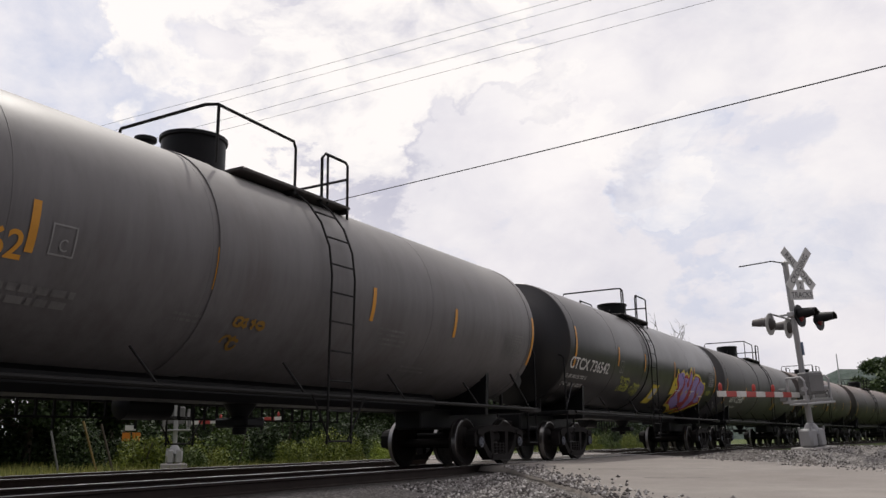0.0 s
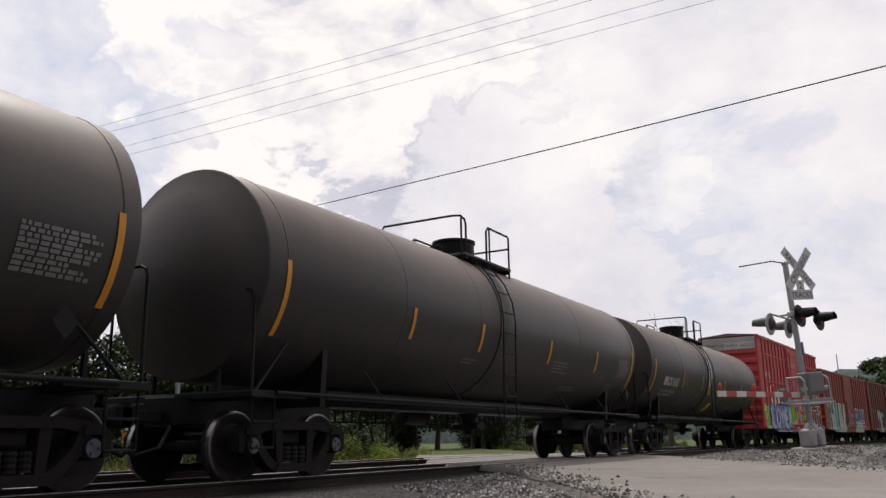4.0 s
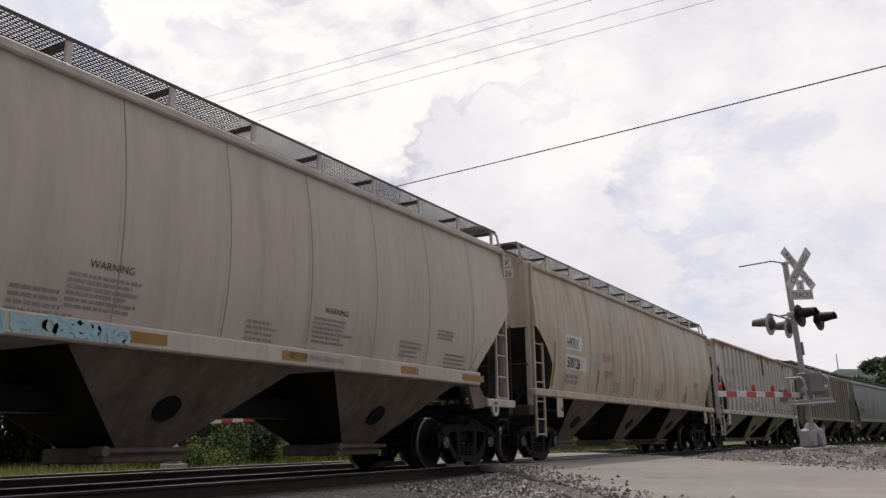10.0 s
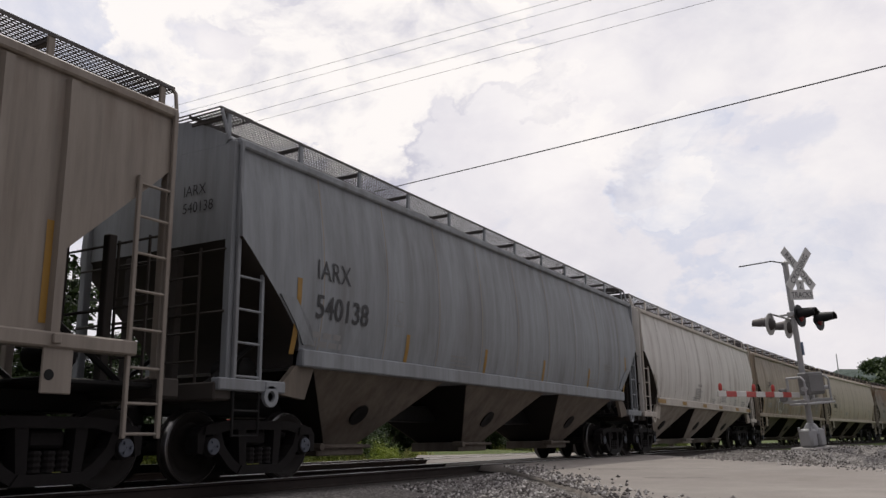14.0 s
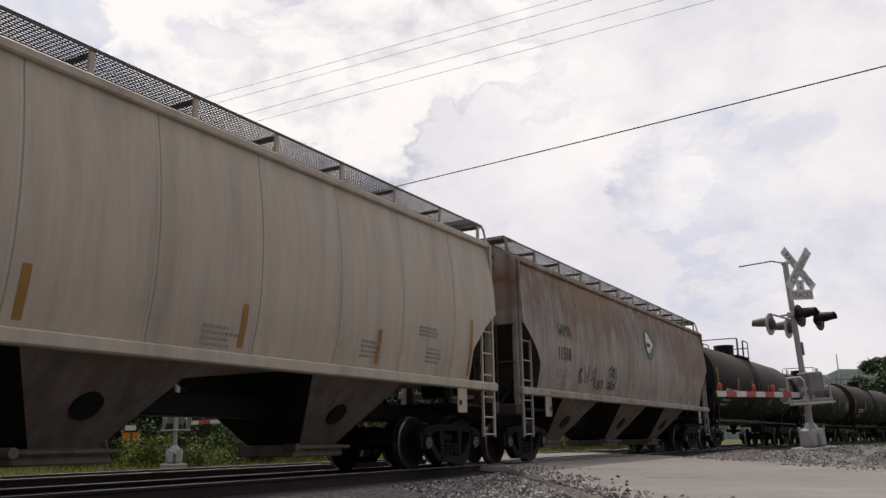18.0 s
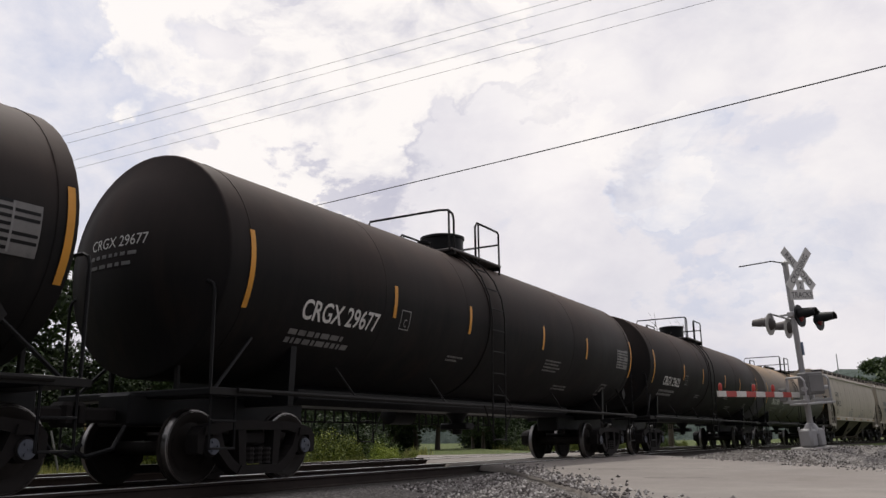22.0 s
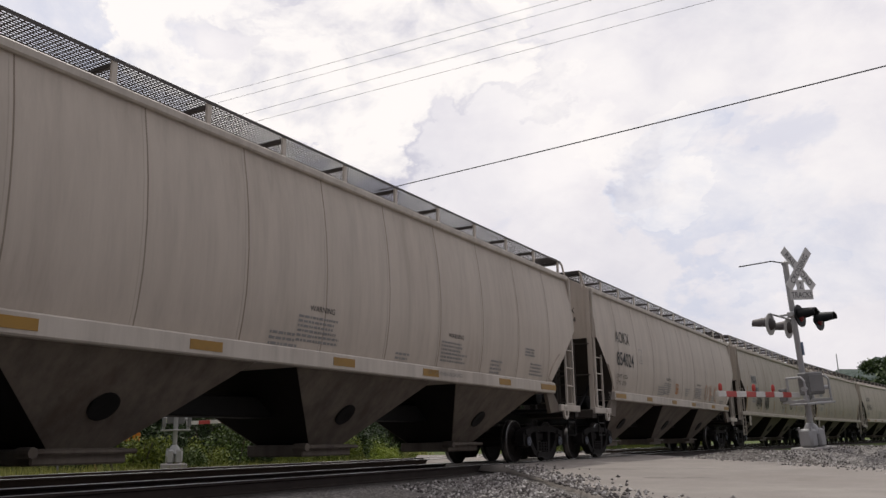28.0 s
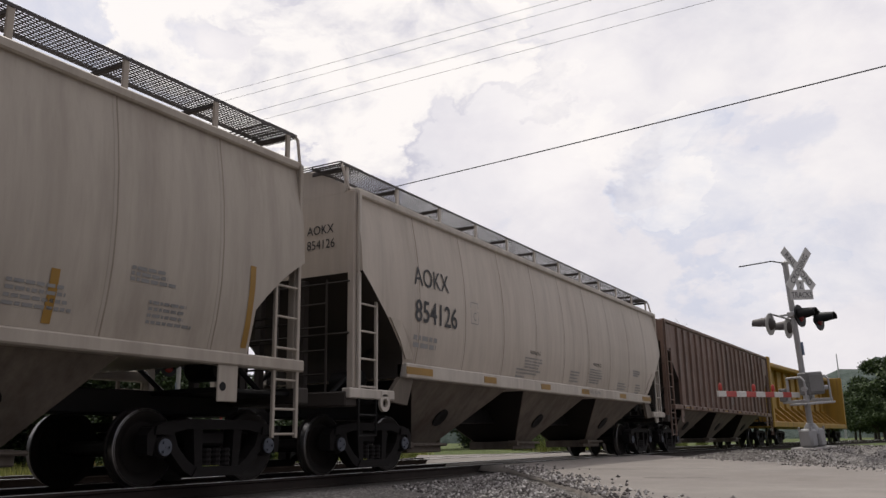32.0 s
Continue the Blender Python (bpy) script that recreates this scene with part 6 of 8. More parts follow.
    # lettering
    if number:
        if ribs:
            sp = 2 * half(1.6) / ribs
            y0 = -half(1.6) + sp * rib_at + (0.12 if boxed else 0.24)
            a, b = mark[:2], mark[2:]
            c, d = number[:3], number[3:]
            for i, (ta, tb) in enumerate(((a, c), (b, d))):
                if boxed:
                    patch(car, "white_panel", surf, y0 + sp * i - 0.02, y0 + sp * i + sp - 0.20, 2.28, 2.80, M_WHITE, "white lettering panel")
                write_on(car, ta, lambda y, z: surf(y, z, 0.013), y0 + sp * i + 0.06, lz[0], 0.27, M_INK, squeeze=0.8)
                write_on(car, tb, lambda y, z: surf(y, z, 0.013), y0 + sp * i, lz[1], 0.27, M_INK, squeeze=0.74)
        else:
            y0 = -hl + letter_y
            if boxed:
                patch(car, "white_panel", surf, y0 - 0.06, y0 + 0.98, letter_z - 0.04, letter_z + letter_size + 0.04, M_WHITE if boxed == "white" else M_GREYTXT, "lettering panel", 4)
                patch(car, "white_panel", surf, y0 - 0.06, y0 + 1.32, letter_z - letter_size * 1.82 - 0.04, letter_z - letter_size * 0.80 + 0.04, M_WHITE if boxed == "white" else M_GREYTXT, "lettering panel", 4)
            write_on(car, mark, lambda y, z: surf(y, z, 0.013), y0, letter_z, letter_size, txt, squeeze=0.88 if cut == "flat" else 0.80)
            write_on(car, number, lambda y, z: surf(y, z, 0.013), y0, letter_z - letter_size * 1.82, letter_size * (1.12 if cut == "flat" else 1.0), txt, squeeze=0.93 if cut == "flat" else 0.80, offset=0.006)
            if lines:
                for i, tx in enumerate(lines):
                    write_on(car, tx, lambda y, z: surf(y, z, 0.013), y0, letter_z - letter_size * 2.75 - 0.03 - 0.18 * i, 0.11, txt, squeeze=0.85, name="load_limit")
            else:
                bars(car, surf, y0, letter_z - letter_size * 2.75, 0.95, 2, 0.08, M_GREYTXT, rng)
            sq = MB()
            yb, zb = y0 + (2.0 if cut == "flat" else 1.75), letter_z - 0.45
            for (a, b, c, d) in ((0, 0.30, 0, 0.015), (0, 0.30, 0.40, 0.415), (0, 0.015, 0, 0.415), (0.285, 0.30, 0, 0.415)):
                sq.add([(surf(0, zb + e), yb + q, zb + e) for q, e in ((a, c), (b, c), (b, d), (a, d))], [(0, 1, 2, 3)])
            part("stencil_box", sq, M_GREYTXT, car)
            write_on(car, "C", surf, yb + 0.09, zb + 0.07, 0.16, M_GREYTXT)
    for k in range(4):
        yy = -hl * 0.35 + hl * 1.25 * k / 3 + rng.uniform(-0.3, 0.3)
        bars(car, surf, min(yy, hl - 2.6), rng.uniform(1.85, 2.1), rng.uniform(0.5, 0.9), 4, 0.036, M_GREYTXT, rng, gap=1.0)
    bars(car, surf, hl - 2.9, 2.35, 0.7, 3, 0.04, M_GREYTXT, rng)
    if warn:
        for yy, zz in ((-2.07, 2.30), (1.84, 2.31)):
            write_on(car, "WARNING", surf, yy + 0.12, zz - 0.02, 0.085, M_INK, squeeze=1.0)
            bars(car, surf, yy - 0.1, zz - 0.13, 0.95, 6, 0.034, M_GREYTXT, rng, gap=0.9)
        write_on(car, "VENT CAR WHEN UNLOADING", lambda y, z: 1.566, 1.2, 1.60, 0.07, M_GREYTXT, squeeze=0.9)
    if reflect == "sill":
        for y in (-6.46, -3.85, -1.13, 1.34, 4.24, 6.46):
            w = 0.42 if abs(y) > 6 else 0.26
            part("reflector", MB().box(1.561, 1.566, y - w, y + w, SB + 0.06, ST - 0.06), M_GOLD, car, "dull yellow reflective strip")
    else:
        for k in range(6):
            y = -half(2.1) + 0.10 + (2 * half(2.1) - 0.20) * k / 5
            patch(car, "reflector", surf, y - 0.05, y + 0.05, 1.66, 2.20 if 0 < k < 5 else 2.70, M_GOLD, "yellow reflective strip", 4)
    return finish(car, u0, u1, label, "hopper car")


# ---- boxcars ----


def make_box(u0, u1, look_, seed, top, mark="", number="", label="", style="plain", ends=None, sill=0.72, name="boxcar", door_look=None):
    rng = random.Random(seed)
    car = empty(name)
    hl = (u1 - u0) / 2
    W = 1.43
    ends = ends or look_
    part("side_panel", MB().box(-W, W, -hl, hl, 0.92, top - 0.05), look_, car, "")
    # fish-belly side sill
    for s in (-1, 1):
        part("side_sill", MB().plate([(-hl + 2.0, 0.94), (-hl + 2.75, sill), (hl - 2.75, sill), (hl - 2.0, 0.94)], min(s * (W - 0.08), s * (W + 0.015)), max(s * (W - 0.08), s * (W + 0.015))), look_, car)
        part("lower_rail", MB().bevel_box(min(s * (W - 0.1), s * (W + 0.05)), max(s * (W - 0.1), s * (W + 0.05)), -hl, hl, 0.87, 1.02, 0.015), look_, car)
        part("eave", MB().bevel_box(min(s * (W - 0.1), s * (W + 0.06)), max(s * (W - 0.1), s * (W + 0.06)), -hl - 0.02, hl + 0.02, top - 0.14, top, 0.02), look_, car)
    roof = MB()
    xs = [k / 6 - 1 for k in range(13)]
    roof.loft([[(x * (W + 0.05), y, top + 0.14 * (1 - abs(x))) for x in xs] for y in (-hl - 0.03, hl + 0.03)])
    nb = 13
    for k in range(nb + 1):
        y = -hl + 2 * hl * k / nb
        roof.loft([[(x * (W + 0.05), y + dy, top + 0.14 * (1 - abs(x)) + dz) for x in xs] for dy, dz in ((-0.06, 0.0), (-0.03, 0.022), (0.03, 0.022), (0.06, 0.0))], False, False)
    part("roof", roof, plain("galvanised_roof", (0.20, 0.17, 0.16, 1), 0.6, 0.2, 0.3, 5), car, "galvanised ribbed roof")
    d0, d1 = (-1.60, 1.72) if style == "tall" else (-1.50, 1.60)
    # vertical side posts
    for s in (-1, 1):
        for a, b in ((-6.88, d0 - 0.06), (d1 + 0.06, 6.88)):
            for k in range(8):
                y = a + (b - a) * k / 7
                part("side_post", MB().bevel_box(min(s * (W - 0.005), s * (W + 0.055)), max(s * (W - 0.005), s * (W + 0.055)), y - 0.05, y + 0.05, 1.0, top - 0.12, 0.012), look_, car)
        if style == "tall":
            for z in (1.79, 3.20, 4.54):
                for a, b in ((-6.88, d0 - 0.1), (d1 + 0.1, 6.88)):
                    hz = MB().bevel_box(min(s * W, s * (W + 0.045)), max(s * W, s * (W + 0.045)), a, b, z - 0.05, z + 0.05, 0.012)
                    part("belt_rail", hz, look_, car)
        door = MB()
        xo = W + 0.09
        door.bevel_box(min(s * (W + 0.0), s * (xo)), max(s * (W + 0.0), s * (xo)), d0, d1, 1.06, top - 0.18, 0.02)
        part("door", door, door_look or look_, car, "sliding side door")
        rb = MB()
        if style == "tall":
            for y in (d0 + 0.1, (d0 + d1) / 2, d1 - 0.1):
                rb.bevel_box(min(s * xo, s * (xo + 0.03)), max(s * xo, s * (xo + 0.03)), y - 0.05, y + 0.05, 1.2, 3.6 if abs(y) < 0.5 else top - 0.25, 0.01)
            for z in (1.5, 2.66, 3.6, 4.9):
                rb.bevel_box(min(s * xo, s * (xo + 0.025)), max(s * xo, s * (xo + 0.025)), d0 + 0.1, d1 - 0.1, z - 0.04, z + 0.04, 0.01)
            rb.tube([(s * (xo + 0.06), d0 + 0.45, 1.3), (s * (xo + 0.06), d0 + 0.45, top - 0.4)], 0.025, 6)
            rb.tube([(s * (xo + 0.06), d1 - 0.45, 1.3), (s * (xo + 0.06), d1 - 0.45, top - 0.4)], 0.025, 6)
        else:
            z = 1.3
            while z < top - 0.35:
                if not (2.55 < z < 2.75):
                    rb.loft([[(s * (xo - 0.005), y, z - 0.05), (s * (xo + 0.045), y, z), (s * (xo - 0.005), y, z + 0.05)] for y in (d0 + 0.12, d1 - 0.12)])
                z += 0.165
            rb.bevel_box(min(s * xo, s * (xo + 0.04)), max(s * xo, s * (xo + 0.04)), d0, d0 + 0.10, 1.16, top - 0.2, 0.01)
            rb.bevel_box(min(s * xo, s * (xo + 0.04)), max(s * xo, s * (xo + 0.04)), d1 - 0.10, d1, 1.16, top - 0.2, 0.01)
        part("door_ribs", rb, door_look or look_, car)
        tr = MB().bevel_box(min(s * W, s * (W + 0.13)), max(s * W, s * (W + 0.13)), d0 - 0.15, hl - 0.4 if style != "tall" else d1 + 2.6, 1.06, 1.14, 0.01)
        part("door_track", tr, look_, car, "door track")
        part("door_latch", MB().tube([(s * (xo + 0.07), d0 + 0.22, 1.3), (s * (xo + 0.07), d0 + 0.22, 2.9)], 0.03, 6).bevel_box(min(s * xo, s * (xo + 0.1)), max(s * xo, s * (xo + 0.1)), d0 + 0.12, d0 + 0.34, 2.0, 2.3, 0.02), door_look or look_, car)
    for s in (-1, 1):
        # corrugated end
        n = 9
        h = (top - 1.2) / n
        for k in range(n):
            z = 1.1 + h * (k + 0.5)
            if style == "tall" and k == n - 1:
                continue
            part("end_rib", MB().loft([[(x, s * (hl - 0.01), z - h * 0.36), (x, s * (hl + 0.10), z - h * 0.14), (x, s * (hl + 0.10), z + h * 0.14), (x, s * (hl - 0.01), z + h * 0.36)] for x in (-W + 0.08, W - 0.08)]), ends, car, "pressed end corrugation")
        for xa in (-W, W - 0.10):
            part("corner_post", MB().bevel_box(xa, xa + 0.10, min(s * hl, s * (hl + 0.12)), max(s * hl, s * (hl + 0.12)), 1.0, top, 0.015), ends, car, "steel corner post")
        part("end_sill", MB().bevel_box(-1.42, 1.42, min(s * hl, s * (hl + 0.22)), max(s * hl, s * (hl + 0.22)), 0.86, 1.10, 0.02), ends, car)
        lad = MB()
        for x in (W + 0.06,):
            for z in (1.25, 1.68, 2.11, 2.54):
                lad.tube([(W, s * (hl - 0.08), z), (x + 0.04, s * (hl - 0.08), z), (x + 0.04, s * (hl - 0.58), z), (W, s * (hl - 0.58), z)], 0.014, 5)
        part("side_ladder", lad, look_, car, "grab irons")
        st = MB().tube([(W - 0.02, s * (hl - 0.08), 1.0), (W - 0.02, s * (hl - 0.08), 0.48), (W - 0.02, s * (hl - 0.52), 0.48), (W - 0.02, s * (hl - 0.52), 1.0)], 0.022, 5)
        part("sill_step", st, M_STEEL, car)
        el = MB()
        for x in (0.55, 1.05):
            el.tube([(x, s * (hl + 0.17), 1.1), (x, s * (hl + 0.17), 3.1)], 0.018, 5)
        for k in range(5):
            el.tube([(0.55, s * (hl + 0.17), 1.35 + 0.38 * k), (1.05, s * (hl + 0.17), 1.35 + 0.38 * k)], 0.014, 5)
        part("end_ladder", el, ends, car)
        coupler(car, s * (hl + 0.2), s)
        add_bogie(car, s * (hl - 1.9))
    part("underframe", MB().bevel_box(-0.4, 0.4, -hl, hl, 0.72, 1.0, 0.03).bevel_box(-1.2, 1.2, -0.6, 0.6, 0.62, 0.9, 0.03).bevel_box(-1.2, -0.6, 1.2, 2.4, 0.55, 0.95, 0.05), M_STEEL, car)

    def surf(y, z):
        return W + 0.006
    bars(car, surf, hl - 1.5, 2.0, 0.7, 4, 0.036, PRINT_GREY, rng, gap=0.9)
    return finish(car, u0, u1, label, "boxcar"), surf, hl

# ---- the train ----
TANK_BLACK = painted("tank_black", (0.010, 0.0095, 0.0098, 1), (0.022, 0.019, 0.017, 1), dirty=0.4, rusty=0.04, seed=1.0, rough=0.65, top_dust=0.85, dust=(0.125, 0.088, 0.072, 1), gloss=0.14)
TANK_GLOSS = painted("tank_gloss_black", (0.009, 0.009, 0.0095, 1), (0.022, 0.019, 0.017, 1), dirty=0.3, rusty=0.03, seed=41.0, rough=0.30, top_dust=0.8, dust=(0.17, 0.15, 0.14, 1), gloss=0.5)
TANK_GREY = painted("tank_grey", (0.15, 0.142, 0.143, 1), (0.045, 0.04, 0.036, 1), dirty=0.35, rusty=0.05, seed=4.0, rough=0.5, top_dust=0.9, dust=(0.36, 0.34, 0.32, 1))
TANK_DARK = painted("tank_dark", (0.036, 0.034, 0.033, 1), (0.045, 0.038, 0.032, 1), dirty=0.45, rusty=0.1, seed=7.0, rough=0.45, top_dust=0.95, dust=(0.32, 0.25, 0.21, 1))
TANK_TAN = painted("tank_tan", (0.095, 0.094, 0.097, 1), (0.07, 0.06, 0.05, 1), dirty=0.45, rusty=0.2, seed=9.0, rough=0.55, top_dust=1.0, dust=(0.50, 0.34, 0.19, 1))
BAND = painted("band_black", (0.02, 0.018, 0.017, 1), seed=2.0, rough=0.4)
HOP_GREY = painted("hopper_grey", (0.51, 0.447, 0.382, 1), (0.22, 0.19, 0.155, 1), dirty=0.30, rusty=0.05, seed=3.0)
HOP_TAN = painted("hopper_tan", (0.53, 0.46, 0.365, 1), (0.16, 0.13, 0.10, 1), dirty=0.45, rusty=0.18, seed=5.0, rust=(0.34, 0.17, 0.05, 1))
HOP_STAIN = painted("hopper_stained", (0.37, 0.305, 0.235, 1), (0.12, 0.085, 0.058, 1), dirty=0.60, rusty=0.1, seed=8.0, zones=[
    dict(y=(3.0, 7.6), z=(1.5, 4.6), colours=[(0.030, 0.023, 0.020, 1)], ragged=0.3, soft=1.2, seed=2.0, strength=0.9, drips=0.4),
    dict(y=(-9.0, 9.0), z=(1.4, 2.3), colours=[(0.10, 0.078, 0.062, 1)], ragged=0.3, soft=0.7, seed=3.0, strength=0.5, drips=0.6),
    dict(y=(-9.0, 9.0), z=(3.5, 4.6), colours=[(0.13, 0.10, 0.08, 1)], ragged=0.3, soft=0.6, seed=4.0, strength=0.5, drips=0.7)])
HOP_OLD = painted("hopper_old_white", (0.56, 0.54, 0.51, 1), (0.22, 0.19, 0.16, 1), dirty=0.25, rusty=0.15, seed=15.0, zones=[
    dict(y=(-8.6, 8.6), z=(4.10, 4.6), colours=[(0.26, 0.10, 0.035, 1)], ragged=0.30, soft=0.12, seed=2.0, strength=0.9, drips=0.8),
    dict(y=(-1.85, -1.55), z=(3.1, 4.6), colours=[(0.26, 0.10, 0.035, 1)], ragged=0.12, soft=0.10, seed=3.0, drips=0.5),
    dict(y=(0.15, 0.55), z=(3.3, 4.6), colours=[(0.26, 0.10, 0.035, 1)], ragged=0.12, soft=0.10, seed=5.0, drips=0.5),
    dict(y=(-8.6, 8.6), z=(1.5, 2.0), colours=[(0.30, 0.25, 0.21, 1)], ragged=0.3, soft=0.3, seed=6.0, strength=0.6, drips=0.7)])
HOP_RUST = painted("hopper_rusty", (0.37, 0.335, 0.295, 1), (0.13, 0.095, 0.07, 1), dirty=0.6, rusty=0.35, seed=11.0, rust=(0.26, 0.125, 0.045, 1), zones=[
    dict(y=(-9.0, 9.0), z=(3.35, 4.6), colours=[(0.20, 0.098, 0.038, 1)], ragged=0.9, soft=0.6, seed=2.0, strength=0.95, drips=0.25),
    dict(y=(3.2, 9.0), z=(2.0, 4.6), colours=[(0.19, 0.088, 0.035, 1)], ragged=0.9, soft=0.9, seed=5.0, strength=0.75, drips=0.45),
    dict(y=(-6.0, -1.5), z=(2.9, 4.6), colours=[(0.27, 0.135, 0.04, 1)], ragged=1.0, soft=0.5, seed=9.0, strength=0.8, drips=0.3),
    dict(y=(-9.0, 9.0), z=(2.6, 4.6), colours=[(0.085, 0.06, 0.048, 1)], ragged=0.6, soft=0.8, seed=6.0, strength=0.6, drips=0.8)])
HOP_BEIGE = painted("hopper_beige", (0.48, 0.42, 0.335, 1), (0.20, 0.17, 0.135, 1), dirty=0.35, rusty=0.08, seed=6.0)
BAY_PALE = painted("bay_pale", (0.42, 0.37, 0.31, 1), (0.09, 0.075, 0.06, 1), dirty=0.55, rusty=0.2, seed=35.0, rough=0.7)
TANK_SLATE = painted("tank_slate", (0.085, 0.082, 0.083, 1), (0.035, 0.031, 0.028, 1), dirty=0.35, rusty=0.04, seed=45.0, rough=0.5, top_dust=0.9, dust=(0.26, 0.245, 0.23, 1))
HOP_MULX = painted("hopper_dusty_grey", (0.43, 0.378, 0.318, 1), (0.19, 0.16, 0.13, 1), dirty=0.35, rusty=0.05, seed=37.0)
HOP_BLUE = painted("hopper_bluegrey", (0.26, 0.275, 0.29, 1), (0.09, 0.085, 0.08, 1), dirty=0.5, rusty=0.05, seed=13.0)
HOP_WHITE = painted("hopper_white", (0.66, 0.63, 0.585, 1), (0.20, 0.17, 0.14, 1), dirty=0.30, rusty=0.25, seed=15.0)
HOP_DARK = painted("hopper_darkgrey", (0.285, 0.245, 0.205, 1), (0.085, 0.068, 0.055, 1), dirty=0.45, rusty=0.2, seed=17.0)
HOP_BROWN = painted("hopper_brown", (0.21, 0.135, 0.105, 1), (0.05, 0.04, 0.035, 1), dirty=0.6, rusty=0.4, seed=19.0)
LIME, BLK = (0.46, 0.62, 0.08, 1), (0.02, 0.02, 0.022, 1)
RED_PAINT, RED_DIRT = (0.55, 0.070, 0.074, 1), (0.24, 0.065, 0.055, 1)
BOX_RED = painted("boxcar_red", RED_PAINT, RED_DIRT, dirty=0.35, rusty=0.08, seed=21.0, zones=[
    dict(y=(-7.5, -6.2), z=(0.5, 1.95), colours=[LIME], ragged=0.30, soft=0.06, seed=3.0),
    dict(y=(-6.9, -1.55), z=(0.5, 2.05), colours=[(0.30, 0.62, 0.62, 1), (0.46, 0.42, 0.70, 1), (0.26, 0.32, 0.62, 1), (0.46, 0.42, 0.70, 1), (0.30, 0.62, 0.62, 1)], cell=(0.75, 0.8), outline=0.0, ragged=0.12, soft=0.05, seed=7.0, warped=1.2)])
BOX_RED_DOOR = painted("boxcar_red_door", RED_PAINT, RED_DIRT, dirty=0.30, rusty=0.08, seed=22.0, zones=[
    dict(y=(-1.75, -0.65), z=(0.5, 2.05), colours=[LIME], ragged=0.30, soft=0.05, seed=5.0),
    dict(y=(-1.2, -0.1), z=(0.5, 1.15), colours=[LIME], ragged=0.25, soft=0.05, seed=6.0),
    dict(y=(-0.95, 1.1), z=(1.2, 2.25), colours=[RED_PAINT, RED_PAINT, (0.28, 0.40, 0.55, 1), RED_PAINT, (0.10, 0.15, 0.32, 1), (0.55, 0.36, 0.03, 1), RED_PAINT, (0.45, 0.52, 0.56, 1)], cell=(2.4, 4.2), ragged=0.25, soft=0.05, seed=9.0, warped=0.5),
    dict(y=(1.15, 1.9), z=(1.2, 2.1), colours=[(0.60, 0.40, 0.03, 1)], ragged=0.20, soft=0.05, seed=10.0),
    dict(y=(0.9, 1.9), z=(0.5, 1.22), colours=[LIME], ragged=0.20, soft=0.05, seed=12.0)])
FADE_RED = painted("boxcar_bright_red", RED_PAINT, RED_DIRT, dirty=0.2, rusty=0.02, seed=47.0)
FADE = painted("sprayed_fade", RED_PAINT, RED_DIRT, dirty=0.3, rusty=0.05, seed=31.0)


def fade_panels():
    """White sprayed into each panel between the posts, smoky dark towards its edges."""
    a = FADE
    c = a.mix(0.5, RED_PAINT, (0.03, 0.02, 0.02, 1))
    for y0, pitch, lo, hi, z1 in ((-6.88, 0.7457, -6.3, -4.6, 2.62), (-6.88, 0.7457, -4.65, -1.66, 2.98), (1.78, 0.7286, 1.78, 6.88, 3.06)):
        p = a.math("FRACT", a.math("DIVIDE", a.math("SUBTRACT", a.axis(1), y0), pitch))
        wob = a.math("MULTIPLY", a.math("SUBTRACT", a.noise((0.0, 3.2, 1.0), (0, y0, 0), 4, 0.6), 0.5), 0.35)
        drip = a.math("MULTIPLY", a.noise((0.0, 14.0, 0.5), (0, y0, 2), 3, 0.5), 0.10)
        m = a.math("MULTIPLY", a.span(a.math("ADD", p, a.math("MULTIPLY", drip, 0.3)), 0.02, 0.98, 0.22), a.span(a.math("ADD", a.math("ADD", a.axis(2), wob), drip), 1.9, z1, 0.28))
        m = a.math("MULTIPLY", m, a.span(a.axis(1), lo, hi, 0.02))
        c = a.mix(a.math("MULTIPLY", m, 0.95), c, (0.78, 0.765, 0.75, 1))
    a.colour(c)


fade_panels()
BOX_RED_PIECE = Mat("sprayed_blotches", 0.55)


def blotched_piece():
    """White ground with round sprayed blotches of green, red, purple and pale blue."""
    a = BOX_RED_PIECE
    src = a.bend((0.0, 3.0, 3.0), 0.16)
    c = a.mix(a.ramp(a.noise((0.0, 2.2, 2.2), (0, 4, 1), 3), [(0.42, 0.0), (0.60, 1.0)]), (0.66, 0.65, 0.65, 1), (0.40, 0.58, 0.64, 1))
    for k, (scale, lo) in enumerate(((1.9, 0.42), (3.1, 0.36))):
        v = a.voronoi((0.0, scale, scale), (0, 1.7 * k + 0.3, 2.9 * k), source=src)
        hue = a.ramp(v.outputs["Color"], [(0.0, (0.05, 0.23, 0.13, 1)), (0.30, (0.50, 0.10, 0.13, 1)), (0.55, (0.09, 0.30, 0.19, 1)), (0.72, (0.27, 0.15, 0.34, 1)), (0.88, (0.62, 0.60, 0.60, 1))], "CONSTANT")
        c = a.mix(a.ramp(v.outputs["Distance"], [(lo, 1.0), (lo + 0.05, 0.0)]), c, hue)
    a.colour(c)


